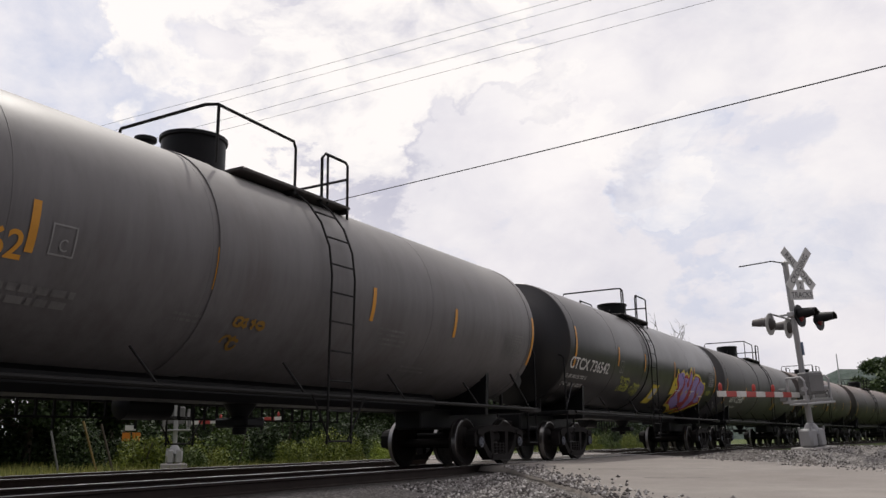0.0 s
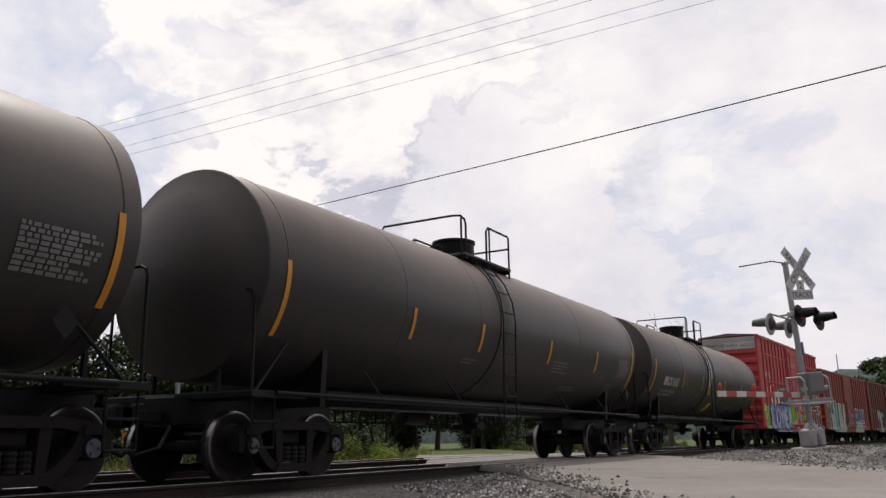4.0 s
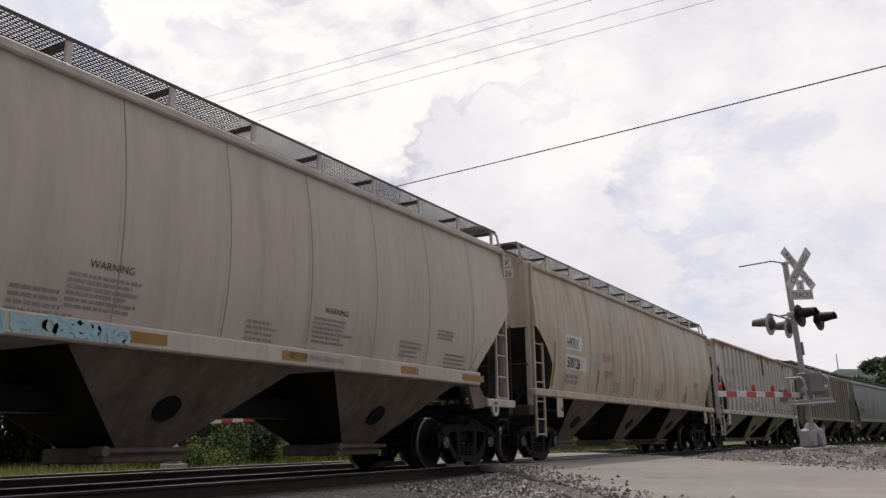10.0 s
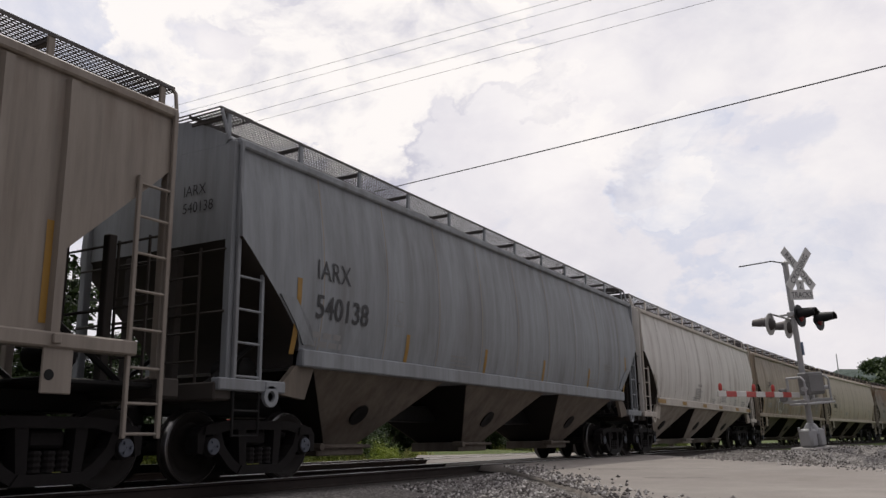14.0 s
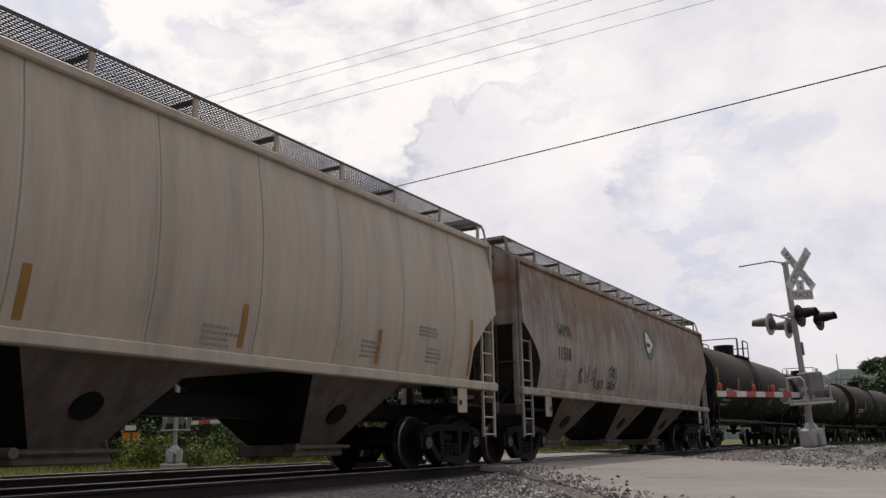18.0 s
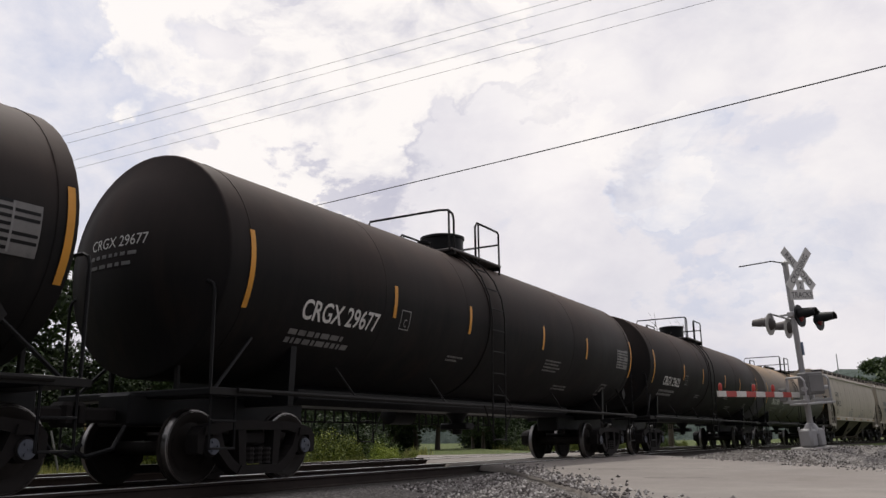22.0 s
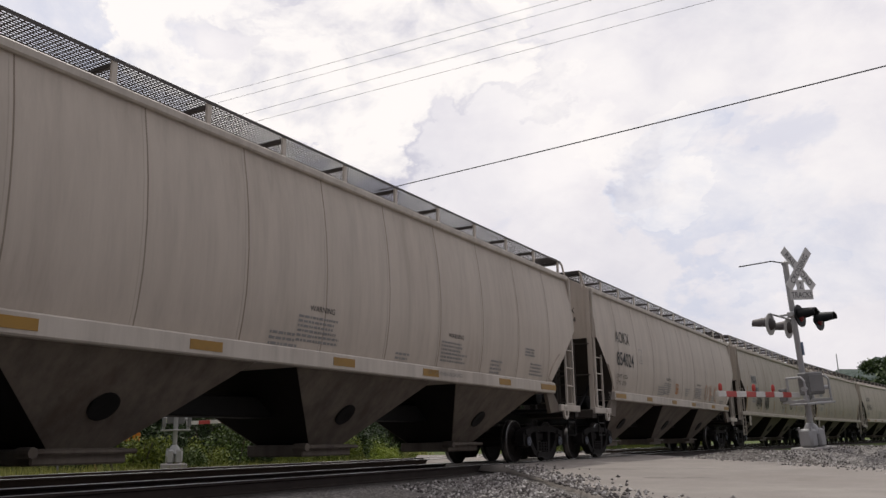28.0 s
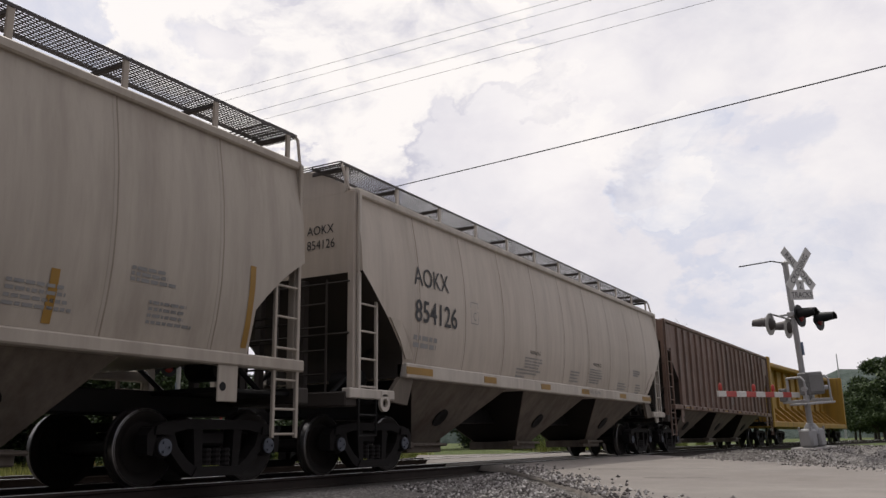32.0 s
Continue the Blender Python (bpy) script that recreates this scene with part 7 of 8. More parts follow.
blotched_piece()
BROWN_PAINT = (0.33, 0.068, 0.052, 1)
BOX_BROWN = painted("boxcar_brown", BROWN_PAINT, (0.10, 0.042, 0.034, 1), dirty=0.4, rusty=0.2, seed=23.0, zones=[
    dict(y=(-7.1, -1.5), z=(0.4, 2.78), colours=[BLK], ragged=0.12, soft=0.05, seed=2.0, strength=0.8),
    dict(y=(-7.05, -1.55), z=(0.4, 2.70), colours=[(0.66, 0.62, 0.59, 1), (0.52, 0.47, 0.45, 1), (0.70, 0.67, 0.64, 1), (0.30, 0.25, 0.24, 1), (0.64, 0.61, 0.58, 1)], cell=(1.6, 0.45), outline=0.018, ragged=0.12, soft=0.04, seed=2.0, ink=(0.05, 0.05, 0.055, 1), warped=0.6, drips=0.25),
    dict(y=(-5.0, -4.0), z=(0.4, 2.62), colours=[(0.24, 0.46, 0.50, 1), (0.28, 0.50, 0.54, 1)], cell=(0.8, 0.6), outline=0.02, ragged=0.12, soft=0.05, seed=4.0, drips=0.4),
    dict(y=(-1.3, 1.2), z=(0.9, 1.9), colours=[(0.12, 0.045, 0.04, 1), (0.30, 0.18, 0.16, 1), (0.06, 0.05, 0.05, 1)], cell=(1.6, 1.2), ragged=0.4, soft=0.3, seed=6.0, strength=0.6),
    dict(y=(1.8, 5.6), z=(0.4, 1.62), colours=[(0.54, 0.53, 0.48, 1), (0.58, 0.57, 0.53, 1)], cell=(1, 1), ragged=0.14, soft=0.05, seed=8.0),
    dict(y=(5.0, 6.3), z=(0.4, 1.55), colours=[(0.46, 0.14, 0.14, 1)], ragged=0.2, soft=0.08, seed=8.5, strength=0.9)])
BOX_BROWN2 = painted("boxcar_dark_brown", (0.20, 0.046, 0.034, 1), (0.07, 0.038, 0.032, 1), dirty=0.45, rusty=0.25, seed=25.0, zones=[
    dict(y=(-5.3, -1.5), z=(0.4, 2.45), colours=[(0.10, 0.10, 0.11, 1), (0.50, 0.48, 0.46, 1), (0.56, 0.54, 0.51, 1), (0.13, 0.12, 0.12, 1), (0.52, 0.50, 0.48, 1)], cell=(1.0, 0.55), outline=0.02, ragged=0.2, soft=0.12, seed=3.0, drips=0.3),
    dict(y=(-3.4, 1.6), z=(0.6, 2.9), colours=[(0.022, 0.018, 0.018, 1)], ragged=0.7, soft=0.5, seed=4.0, strength=0.8, drips=0.5),
    dict(y=(-1.6, 0.75), z=(0.4, 2.55), colours=[(0.50, 0.48, 0.46, 1), (0.20, 0.06, 0.05, 1), (0.13, 0.17, 0.27, 1), (0.54, 0.52, 0.50, 1), (0.08, 0.07, 0.07, 1), (0.50, 0.48, 0.46, 1)], cell=(1.1, 1.1), ragged=0.35, soft=0.08, seed=5.0, strength=0.92, drips=0.3),
    dict(y=(5.0, 7.6), z=(0.4, 1.25), colours=[(0.44, 0.50, 0.48, 1), (0.24, 0.06, 0.05, 1), (0.55, 0.54, 0.51, 1), (0.05, 0.05, 0.05, 1)], cell=(2.0, 1.6), outline=0.05, ragged=0.3, soft=0.08, seed=7.0)])
YELLOW = painted("centrebeam_yellow", (0.42, 0.25, 0.045, 1), (0.14, 0.09, 0.04, 1), dirty=0.4, rusty=0.2, seed=27.0)
SILL_LIGHT = painted("sill_light", (0.53, 0.48, 0.42, 1), (0.2, 0.17, 0.14, 1), dirty=0.35, rusty=0.1, seed=29.0)

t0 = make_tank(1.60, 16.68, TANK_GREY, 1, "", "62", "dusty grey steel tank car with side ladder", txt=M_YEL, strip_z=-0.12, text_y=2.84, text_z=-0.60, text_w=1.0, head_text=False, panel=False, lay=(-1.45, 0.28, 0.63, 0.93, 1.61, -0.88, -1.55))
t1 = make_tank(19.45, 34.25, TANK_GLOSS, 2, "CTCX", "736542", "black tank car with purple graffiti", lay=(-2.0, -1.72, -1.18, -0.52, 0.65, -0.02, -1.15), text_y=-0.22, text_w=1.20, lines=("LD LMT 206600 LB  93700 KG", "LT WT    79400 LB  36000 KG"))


def barrel(y, z):
    return math.sqrt(max(0.02, 1.556 ** 2 - (z - 2.85) ** 2))


scribble(t0, barrel, -1.25, 1.95, 0.55, 0.12, M_GOLD, 71, 4, 0.035)
scribble(t0, barrel, -1.3, 1.68, 0.3, 0.16, M_GOLD, 72, 2, 0.035)
RIM = [(1.9, 2.72), (2.1, 2.55), (2.6, 2.75), (2.8, 2.6), (3.05, 2.7), (3.35, 2.55), (3.5, 2.8), (3.7, 2.9), (3.85, 2.7), (3.9, 2.5), (4.2, 2.7), (4.7, 2.7), (4.95, 2.62), (5.25, 2.45), (5.75, 2.45), (5.9, 2.15), (5.8, 1.95), (6.05, 1.75), (5.45, 1.65), (4.95, 1.5), (4.4, 1.36), (4.2, 1.62), (4.05, 1.5), (3.5, 1.4), (2.6, 1.58), (2.1, 1.6), (1.88, 1.8), (2.15, 2.15), (1.8, 2.35)]
GLYPHS = ([(1.98, 2.6), (2.6, 2.7), (2.75, 2.62), (2.8, 2.2), (2.5, 1.98), (2.8, 1.85), (3.7, 1.58), (3.35, 1.5), (2.4, 1.64), (2.1, 1.78), (2.4, 2.05), (2.3, 2.25), (1.98, 2.42)],
          [(2.86, 2.52), (3.35, 2.5), (3.18, 2.32), (3.4, 2.2), (3.7, 2.3), (3.7, 2.0), (3.8, 1.75), (3.5, 1.7), (3.15, 1.85), (2.95, 2.0), (2.98, 2.3)],
          [(3.5, 2.6), (3.65, 2.76), (3.8, 2.65), (3.8, 2.35), (3.6, 2.24), (3.45, 2.4)],
          [(3.98, 2.45), (4.2, 2.62), (4.65, 2.62), (4.8, 2.5), (4.55, 2.25), (4.9, 1.85), (4.75, 1.6), (4.5, 1.48), (4.22, 1.72), (4.2, 1.9), (3.98, 2.2)],
          [(4.68, 2.3), (5.0, 2.52), (5.68, 2.38), (5.78, 2.15), (5.5, 1.95), (5.85, 1.8), (5.4, 1.75), (5.08, 1.8), (5.15, 2.0), (4.78, 2.12)])
sprayed_shape(t1, "graffiti_shade", barrel, RIM, SPRAY_RED, 0.002, "dark red sprayed shadow")
sprayed_line(t1, "graffiti_rim", barrel, RIM, 0.075, SPRAY_YELLOW, 0.005, True)
for g in GLYPHS:
    sprayed_shape(t1, "graffiti_fill", barrel, g, SPRAY_LILAC, 0.008, "lilac sprayed letter")
rng = random.Random(19)
for y, z in ((2.45, 2.58), (2.62, 2.5), (2.3, 1.88), (3.05, 2.42), (3.3, 1.7), (3.6, 2.1), (4.15, 2.5), (4.4, 2.54), (4.6, 1.75), (5.55, 2.25), (3.45, 1.58), (5.2, 2.3)):
    r = rng.uniform(0.03, 0.08)
    sprayed_shape(t1, "graffiti_spot", barrel, [(y + r * math.cos(a), z + r * 0.8 * math.sin(a)) for a in [0.785 * q for q in range(8)]], SPRAY_NAVY, 0.012)
for y, z in ((2.35, 2.05), (4.2, 2.1), (5.6, 1.98)):
    sprayed_line(t1, "graffiti_gleam", barrel, [(y - 0.28, z), (y + 0.28, z + 0.02)], 0.022, SPRAY_WHITE, 0.014)
    sprayed_line(t1, "graffiti_gleam", barrel, [(y - 0.10, z - 0.16), (y + 0.10, z + 0.18)], 0.022, SPRAY_WHITE, 0.017)
for y, z in ((2.95, 1.92), (3.4, 2.0), (4.0, 1.95), (5.05, 2.0)):
    sprayed_shape(t1, "graffiti_counter", barrel, [(y, z), (y + 0.14, z + 0.04), (y + 0.08, z + 0.18)], SPRAY_YELLOW, 0.011)
sprayed_shape(t1, "graffiti_patch", barrel, [(1.62, 2.45), (1.85, 2.45), (1.82, 2.2), (2.1, 2.2), (1.95, 1.95), (1.55, 1.9), (1.48, 2.3)], SPRAY_YELLOW, 0.0, "yellow sprayed patch")
patch(t1, "graffiti_patch", barrel, -0.52, 0.14, 1.58, 2.13, SPRAY_YELLOW, "yellow sprayed patch", 5)
patch(t1, "paper_notice", lambda y, z: barrel(y, z) + 0.004, -0.34, 0.02, 1.72, 2.02, LABEL_GREY, "torn pale notice", 4)
scribble(t1, barrel, -3.73, 2.00, 0.90, 0.20, SPRAY_LEMON, 1, 6, 0.030, rise=-0.05)
scribble(t1, barrel, -3.65, 1.82, 0.86, 0.15, SPRAY_LEMON, 2, 7, 0.024)
scribble(t1, barrel, -2.60, 1.78, 0.78, 0.32, SPRAY_LEMON, 3, 5, 0.026, rise=-0.05)
scribble(t1, barrel, 6.15, 2.05, 0.7, 0.16, SPRAY_LEMON, 4, 4, 0.026)
gatx = make_tank(36.45, 51.56, TANK_SLATE, 3, "GATX", "226680", "grey weathered tank car with white lettering", lay=(-1.45, 0.28, 0.63, 0.93, 1.61, -0.88, -1.55), lines=("LD LMT 194500 LB 88450 KG", "LT WT   91100 LB 41300 KG"), text_y=0.95, text_w=0.98, text_z=-0.90, strip_z=-0.34)
brcx_a = make_tank(54.0, 69.1, TANK_DARK, 4, "BRCX", "6019", "dark dusty tank car with yellow marks", band=BAND, strip_z=-0.26, panel=False, marks=(0.4, -0.05))
make_tank(71.8, 87.08, TANK_DARK, 5, "", "", "dark dusty tank car with brown top", band=BAND, strip_z=-0.28, panel=False, marks=(0.4, -0.05))
brcx_b = make_tank(89.56, 104.95, TANK_DARK, 6, "BRCX", "6167", "black tank car with brown dust on top", band=BAND, strip_z=-0.26, panel=False, marks=(0.4, -0.05))


SPILL = painted("spilled_load", (0.46, 0.44, 0.44, 1), (0.16, 0.15, 0.145, 1), dirty=0.45, rusty=0.0, seed=43.0, rough=0.45)
for tk, w0 in ((brcx_a, -1.05), (brcx_b, -1.05)):
    patch(tk, "spill", lambda y, z: barrel(y, z) + 0.014, w0 - 0.05, w0 + 0.42, 2.35, 4.25, SPILL, "pale streak of spilled load", 14)
    patch(tk, "warning_patch", lambda y, z: barrel(y, z) + 0.020, w0 + 0.02, w0 + 0.50, 2.06, 2.36, M_GOLD, "orange painted patch", 4)
patch(brcx_b, "graffiti_patch", barrel, 0.1, 0.5, 1.50, 1.80, SPRAY_YELLOW, "yellow sprayed patch", 4)
patch(gatx, "warning_patch", lambda y, z: barrel(y, z) + 0.002, 1.70, 2.35, 1.80, 2.12, M_GOLD, "faded yellow patch", 4)


def end_text(car, text, x0, y, z, size, material, squeeze=0.85):
    """Lettering on the leading end of a car."""
    v, f = letters(text, size * 1.38)
    return part("end_lettering", MB().add([(x0 + u * squeeze, y, z + w) for u, w, _ in v], f), material, car)


car, surf, hl = make_box(106.85, 122.1, BOX_RED, 7, 5.43, label="red high-cube boxcar with large sprayed graffiti", style="tall", door_look=BOX_RED_DOOR)
part("end_band", MB().bevel_box(-1.33, 1.33, -hl - 0.09, -hl - 0.02, 4.74, 5.36, 0.01), plain("end_band_grey", (0.42, 0.40, 0.36, 1), 0.6), car, "pale grey band across the end")
part("number_panel", MB().box(-0.15, 1.28, -hl - 0.096, -hl - 0.092, 4.79, 5.10), M_WHITE, car, "white number panel")
end_text(car, "WFRX 560312", -0.10, -hl - 0.10, 4.85, 0.20, M_INK, 0.80)
end_text(car, "EXCESS HEIGHT CAR", -1.28, -hl - 0.10, 4.93, 0.12, M_INK, 0.72)
for y in (-6.78, -6.04, -5.16):
    part("number_patch", MB().box(1.4352, 1.4356, y, y + 0.62, 2.60, 3.04), FADE_RED, car, "red patch left round the numerals")
for y, z, tx in ((-6.74, 3.36, "WF"), (-5.98, 3.36, "RX"), (-6.74, 2.66, "56"), (-5.98, 2.66, "03"), (-5.10, 2.66, "12")):
    write_on(car, tx, surf, y, z, 0.31, M_WHITE, squeeze=0.72, offset=0.014)
for i, tx in enumerate("SOWER"):
    for out, fat, m, nm in ((1.489, 0.17, SPRAY_BLACK, "graffiti_outline"), (1.493, 0.085, SPRAY_BLUE, "graffiti_fill")):
        write_on(car, tx, lambda y, z: out, -6.40 + 1.03 * i, 0.98, 1.06, m, 0.80, (4, -3, 2, -4, 3)[i], fat, nm)
    scribble(car, lambda y, z: 1.497, -6.40 + 1.04 * i, 1.2, 0.35, 0.5, SPRAY_WHITE, 60 + i, 1, 0.02, "graffiti_gleam")
rng = random.Random(77)
door = lambda y, z: 1.528
write_on(car, "CLOSE AND LOCK DOORS", door, -0.72, 4.38, 0.085, M_WHITE, 0.88)
write_on(car, "BEFORE MOVING CAR", door, -0.60, 4.24, 0.085, M_WHITE, 0.88)
bars(car, door, -0.45, 4.08, 0.75, 1, 0.03, PRINT_GREY, rng)
write_on(car, "OPEN  CLOSE", door, -0.22, 2.56, 0.05, M_WHITE, 0.9)
part("latch_panel", MB().bevel_box(1.522, 1.55, -0.24, 0.10, 1.92, 2.52, 0.008), BOX_RED_DOOR, car, "red latch panel")
part("latch_notice", MB().box(1.551, 1.553, -0.15, -0.02, 2.12, 2.30), M_WHITE, car, "white notice")
part("burnt_panel", MB().box(1.522, 1.526, -1.17, -0.55, 1.58, 2.03), SPRAY_BLACK, car, "black painted square")
for k, (a, b, c, w) in enumerate(((-0.82, 3.16, 0.76, 0.36), (0.02, 3.06, 0.72, 0.30), (-0.82, 2.72, 0.72, 0.26), (0.10, 2.84, 0.58, 0.14), (-0.35, 1.90, 0.9, 0.20), (0.1, 1.60, 0.7, 0.14))):
    scribble(car, door, a, b, c, w, LABEL_GREY, 20 + k, 5, 0.020)
bars(car, door, -1.25, 2.42, 0.55, 3, 0.03, PRINT_GREY, rng)
for k, (a, b, c, w) in enumerate(((-6.95, 4.25, 0.45, 0.40), (-6.9, 1.95, 0.22, 0.40), (7.05, 2.5, 0.35, 0.75))):
    scribble(car, surf, a, b, c, w, LABEL_GREY, 40 + k, 3, 0.022)
# the second piece is sprayed right over the panels
for k in range(7):
    ya = 1.84 + 0.716 * k
    part("sprayed_panel", MB().box(1.4335, 1.4375, ya, ya + 0.62, 1.03, 2.30 + 0.10 * math.sin(k * 2.1)), BOX_RED_PIECE, car, "panel covered in coloured graffiti")
    part("sprayed_panel", MB().box(1.4325, 1.4350, ya, ya + 0.62, 2.15, 3.14), FADE, car, "panel sprayed white with dark smoky edges")
    yb = -6.82 + 0.7457 * k
    if k > 0:
        part("sprayed_panel", MB().box(1.4325, 1.4350, yb, yb + 0.63, 2.02, 2.60 if k < 3 else 3.10), FADE, car, "panel sprayed white with dark smoky edges")
for k in range(4):
    scribble(car, door, 1.15, 1.25 + 0.22 * k, 0.45, 0.16, SPRAY_BLACK, 400 + k, 3, 0.03)
LINES = ([(1.62, 2.38), (2.76, 2.32), (3.36, 2.22), (3.68, 2.26), (4.78, 2.26), (4.80, 2.04), (5.52, 2.06), (5.50, 2.32), (7.04, 2.34), (7.14, 1.68), (7.28, 1.64), (7.28, 0.92)],
         [(1.62, 2.38), (1.66, 1.40), (1.54, 1.32), (1.56, 0.96)], [(1.9, 1.64), (2.24, 1.8), (2.76, 2.04)], [(1.86, 1.24), (2.56, 1.02), (1.86, 1.0), (1.86, 1.24)], [(2.62, 1.94), (2.68, 1.28), (2.62, 1.0)],
         [(3.08, 1.8), (2.98, 1.36), (3.6, 1.4), (3.4, 2.12)], [(3.16, 1.36), (3.38, 0.98)], [(3.72, 1.64), (3.96, 1.74), (4.02, 1.08)], [(4.36, 1.64), (4.46, 1.44), (4.38, 1.18), (4.28, 1.44), (4.36, 1.64)],
         [(4.8, 2.04), (4.8, 1.08), (4.6, 0.92)], [(5.32, 1.24), (5.56, 1.58), (5.76, 1.5), (5.76, 1.26), (5.32, 1.24)], [(5.52, 1.9), (6.16, 1.84), (6.18, 0.94)], [(6.22, 1.84), (7.04, 2.08)], [(6.34, 1.4), (6.68, 1.24), (6.34, 1.06), (6.34, 1.4)])
for ln_ in LINES:
    sprayed_line(car, "graffiti_gleam", lambda y, z: 1.489, [(y + 0.05, z - 0.05) for y, z in ln_], 0.085, SPRAY_WHITE)
    sprayed_line(car, "graffiti_outline", lambda y, z: 1.493, ln_, 0.085, SPRAY_BLACK)
for y, z, r in ((1.62, 1.66, 0.13), (4.05, 1.22, 0.09), (3.86, 1.34, 0.05), (1.74, 1.52, 0.06)):
    sprayed_shape(car, "graffiti_spot", lambda y, z: 1.497, [(y + r * math.cos(0.524 * q), z + r * math.sin(0.524 * q)) for q in range(12)], SPRAY_BLACK)
part("sill_paint", MB().box(1.482, 1.4845, 1.70, 7.30, 0.88, 1.01), BOX_RED_PIECE, car, "lower rail covered in coloured spray")
part("emblem", MB().plate([(6.55, 3.55), (6.75, 3.75), (6.95, 4.15), (6.70, 3.95)], 1.436, 1.439), M_YEL, car, "worn leaf-shaped emblem")
bars(car, surf, 4.35, 3.42, 1.9, 1, 0.24, FAINT_RED, rng, "worn_name")

car, surf, hl = make_box(123.65, 138.95, BOX_BROWN, 8, 4.77, label="oxide-red boxcar with white and blue graffiti")
part("number_panel", MB().box(1.434, 1.437, -6.76, -6.10, 1.92, 2.56), SPRAY_BLACK, car, "dark number panel")
part("number_panel", MB().box(1.434, 1.437, -5.96, -5.26, 1.90, 2.54), SPRAY_BLACK, car, "dark number panel")
for y, z, tx in ((-6.64, 2.28, "BK"), (-5.85, 2.28, "TY"), (-6.72, 1.97, "150"), (-5.93, 1.95, "205")):
    write_on(car, tx, lambda y, z: 1.442, y, z, 0.22, M_WHITE, squeeze=0.74)
end_text(car, "BKTY 150205", 0.15, -hl - 0.11, 4.42, 0.17, M_WHITE, 0.70)
for i, tx in enumerate("CRAN"):
    spray_letters(car, tx, lambda y, z: 1.488, 1.95 + 0.98 * i, 1.52, 0.78, SPRAY_NAVY, SPRAY_WHITE, 0.80, (2, -2, 1, -3)[i], 0.115, 0.07)
for y in (-7.40,):
    part("reflector", MB().box(1.434, 1.438, y - 0.06, y + 0.06, 1.35, 2.25), M_YEL, car, "yellow reflective strip")
for k, (a, b, c, w) in enumerate(((-1.0, 1.95, 0.9, 0.30), (0.1, 1.75, 0.8, 0.20), (6.0, 2.85, 0.5, 0.28), (6.0, 2.50, 0.5, 0.18), (5.4, 2.0, 0.6, 0.30))):
    scribble(car, (lambda y, z: 1.568) if a < 1.6 else surf, a, b, c, w, LABEL_GREY, 80 + k, 4, 0.022)
part("reflector", MB().box(1.434, 1.438, 7.20, 7.30, 1.25, 2.2), M_YEL, car, "yellow reflective strip")
part("reflector", MB().box(1.10, 1.40, -hl - 0.125, -hl - 0.118, 1.62, 1.74), M_YEL, car, "yellow reflective strip")

car, surf, hl = make_box(140.15, 155.55, BOX_BROWN2, 9, 4.77, label="brown boxcar with black and white graffiti")
for y, z, tx in ((-6.62, 2.34, "BK"), (-5.98, 2.36, "TY"), (-6.66, 1.85, "157"), (-5.98, 1.87, "054")):
    write_on(car, tx, surf, y, z, 0.21, M_WHITE, squeeze=0.66)
end_text(car, "BKTY 157054", 0.15, -hl - 0.11, 4.42, 0.17, M_WHITE, 0.70)
for i, tx in enumerate("HOMP"):
    spray_letters(car, tx, lambda y, z: 1.488, 1.92 + 0.74 * i, 1.14, 0.82, SPRAY_BLACK, SPRAY_WHITE, 0.70, (3, -2, 2, -3)[i], 0.11, 0.04)
for y, z, tx, sz in ((5.0, 1.30, "K", 0.7), (5.5, 1.1, "4", 0.75), (6.55, 1.2, "B", 0.95), (7.0, 2.2, "B", 0.55), (7.0, 2.85, "2", 0.35), (6.0, 1.0, "E", 0.6)):
    spray_letters(car, tx, surf, y, z, sz, SPRAY_BLACK, SPRAY_WHITE, 0.7, 5, 0.0, 0.03)
for y in (-6.0, -2.9, -0.2, 1.2, 4.0, 6.4):
    part("reflector", MB().box(1.484, 1.488, y - 0.30, y + 0.30, 0.89, 0.99), M_YEL, car, "yellow reflective strip")
make_hopper(157.3, 173.4, HOP_GREY, 10, "curved", "AOKX", "854072", "clean light grey covered hopper car", cut="flat", trim=SILL_LIGHT, lines=("LD LMT 223400", "LT WT 62600"), warn=True)
make_hopper(174.8, 191.5, HOP_TAN, 11, "curved", "HKRX", "500126", "tan covered hopper with rust streaks", reflect="side", boxed="white", letter_z=2.62, letter_size=0.26, letter_y=1.75)
make_hopper(192.8, 209.45, HOP_OLD, 12, "ribbed", "IFRX", "34541", "white ribbed covered hopper with black graffiti", cut="steep", ribs=19, lz=(3.06, 2.50), rib_at=0, walkway=False, under=BAY_PALE, reflect="side")
make_hopper(210.9, 227.65, HOP_DARK, 13, "ribbed", "ITFX", "833666", "grey-brown ribbed covered hopper", cut="steep", ribs=19, boxed=True, rib_at=1, rise=0.30, reflect="side")
make_hopper(228.75, 245.2, HOP_BLUE, 14, "curved", "IARX", "540138", "blue-grey covered hopper with yellow reflectors", cut="flat", reflect="side", letter_z=2.75, letter_size=0.30)
make_hopper(246.2, 262.15, HOP_WHITE, 15, "curved", "", "", "white covered hopper with yellow reflectors", cut="flat", trim=SILL_LIGHT, warn=True, under=BAY_PALE)
make_hopper(263.4, 280.4, HOP_STAIN, 16, "curved", "CAEX", "540074", "stained grey covered hopper with white graffiti", reflect="side", letter_z=2.85, letter_size=0.30, letter_y=1.85)
make_hopper(282.0, 299.1, HOP_BEIGE, 17, "curved", "CAEX", "540072", "beige covered hopper with ladder ends", reflect="side", lines=("LD LMT 221400", "LT WT 64600"), letter_z=2.85, letter_size=0.30, letter_y=1.75)
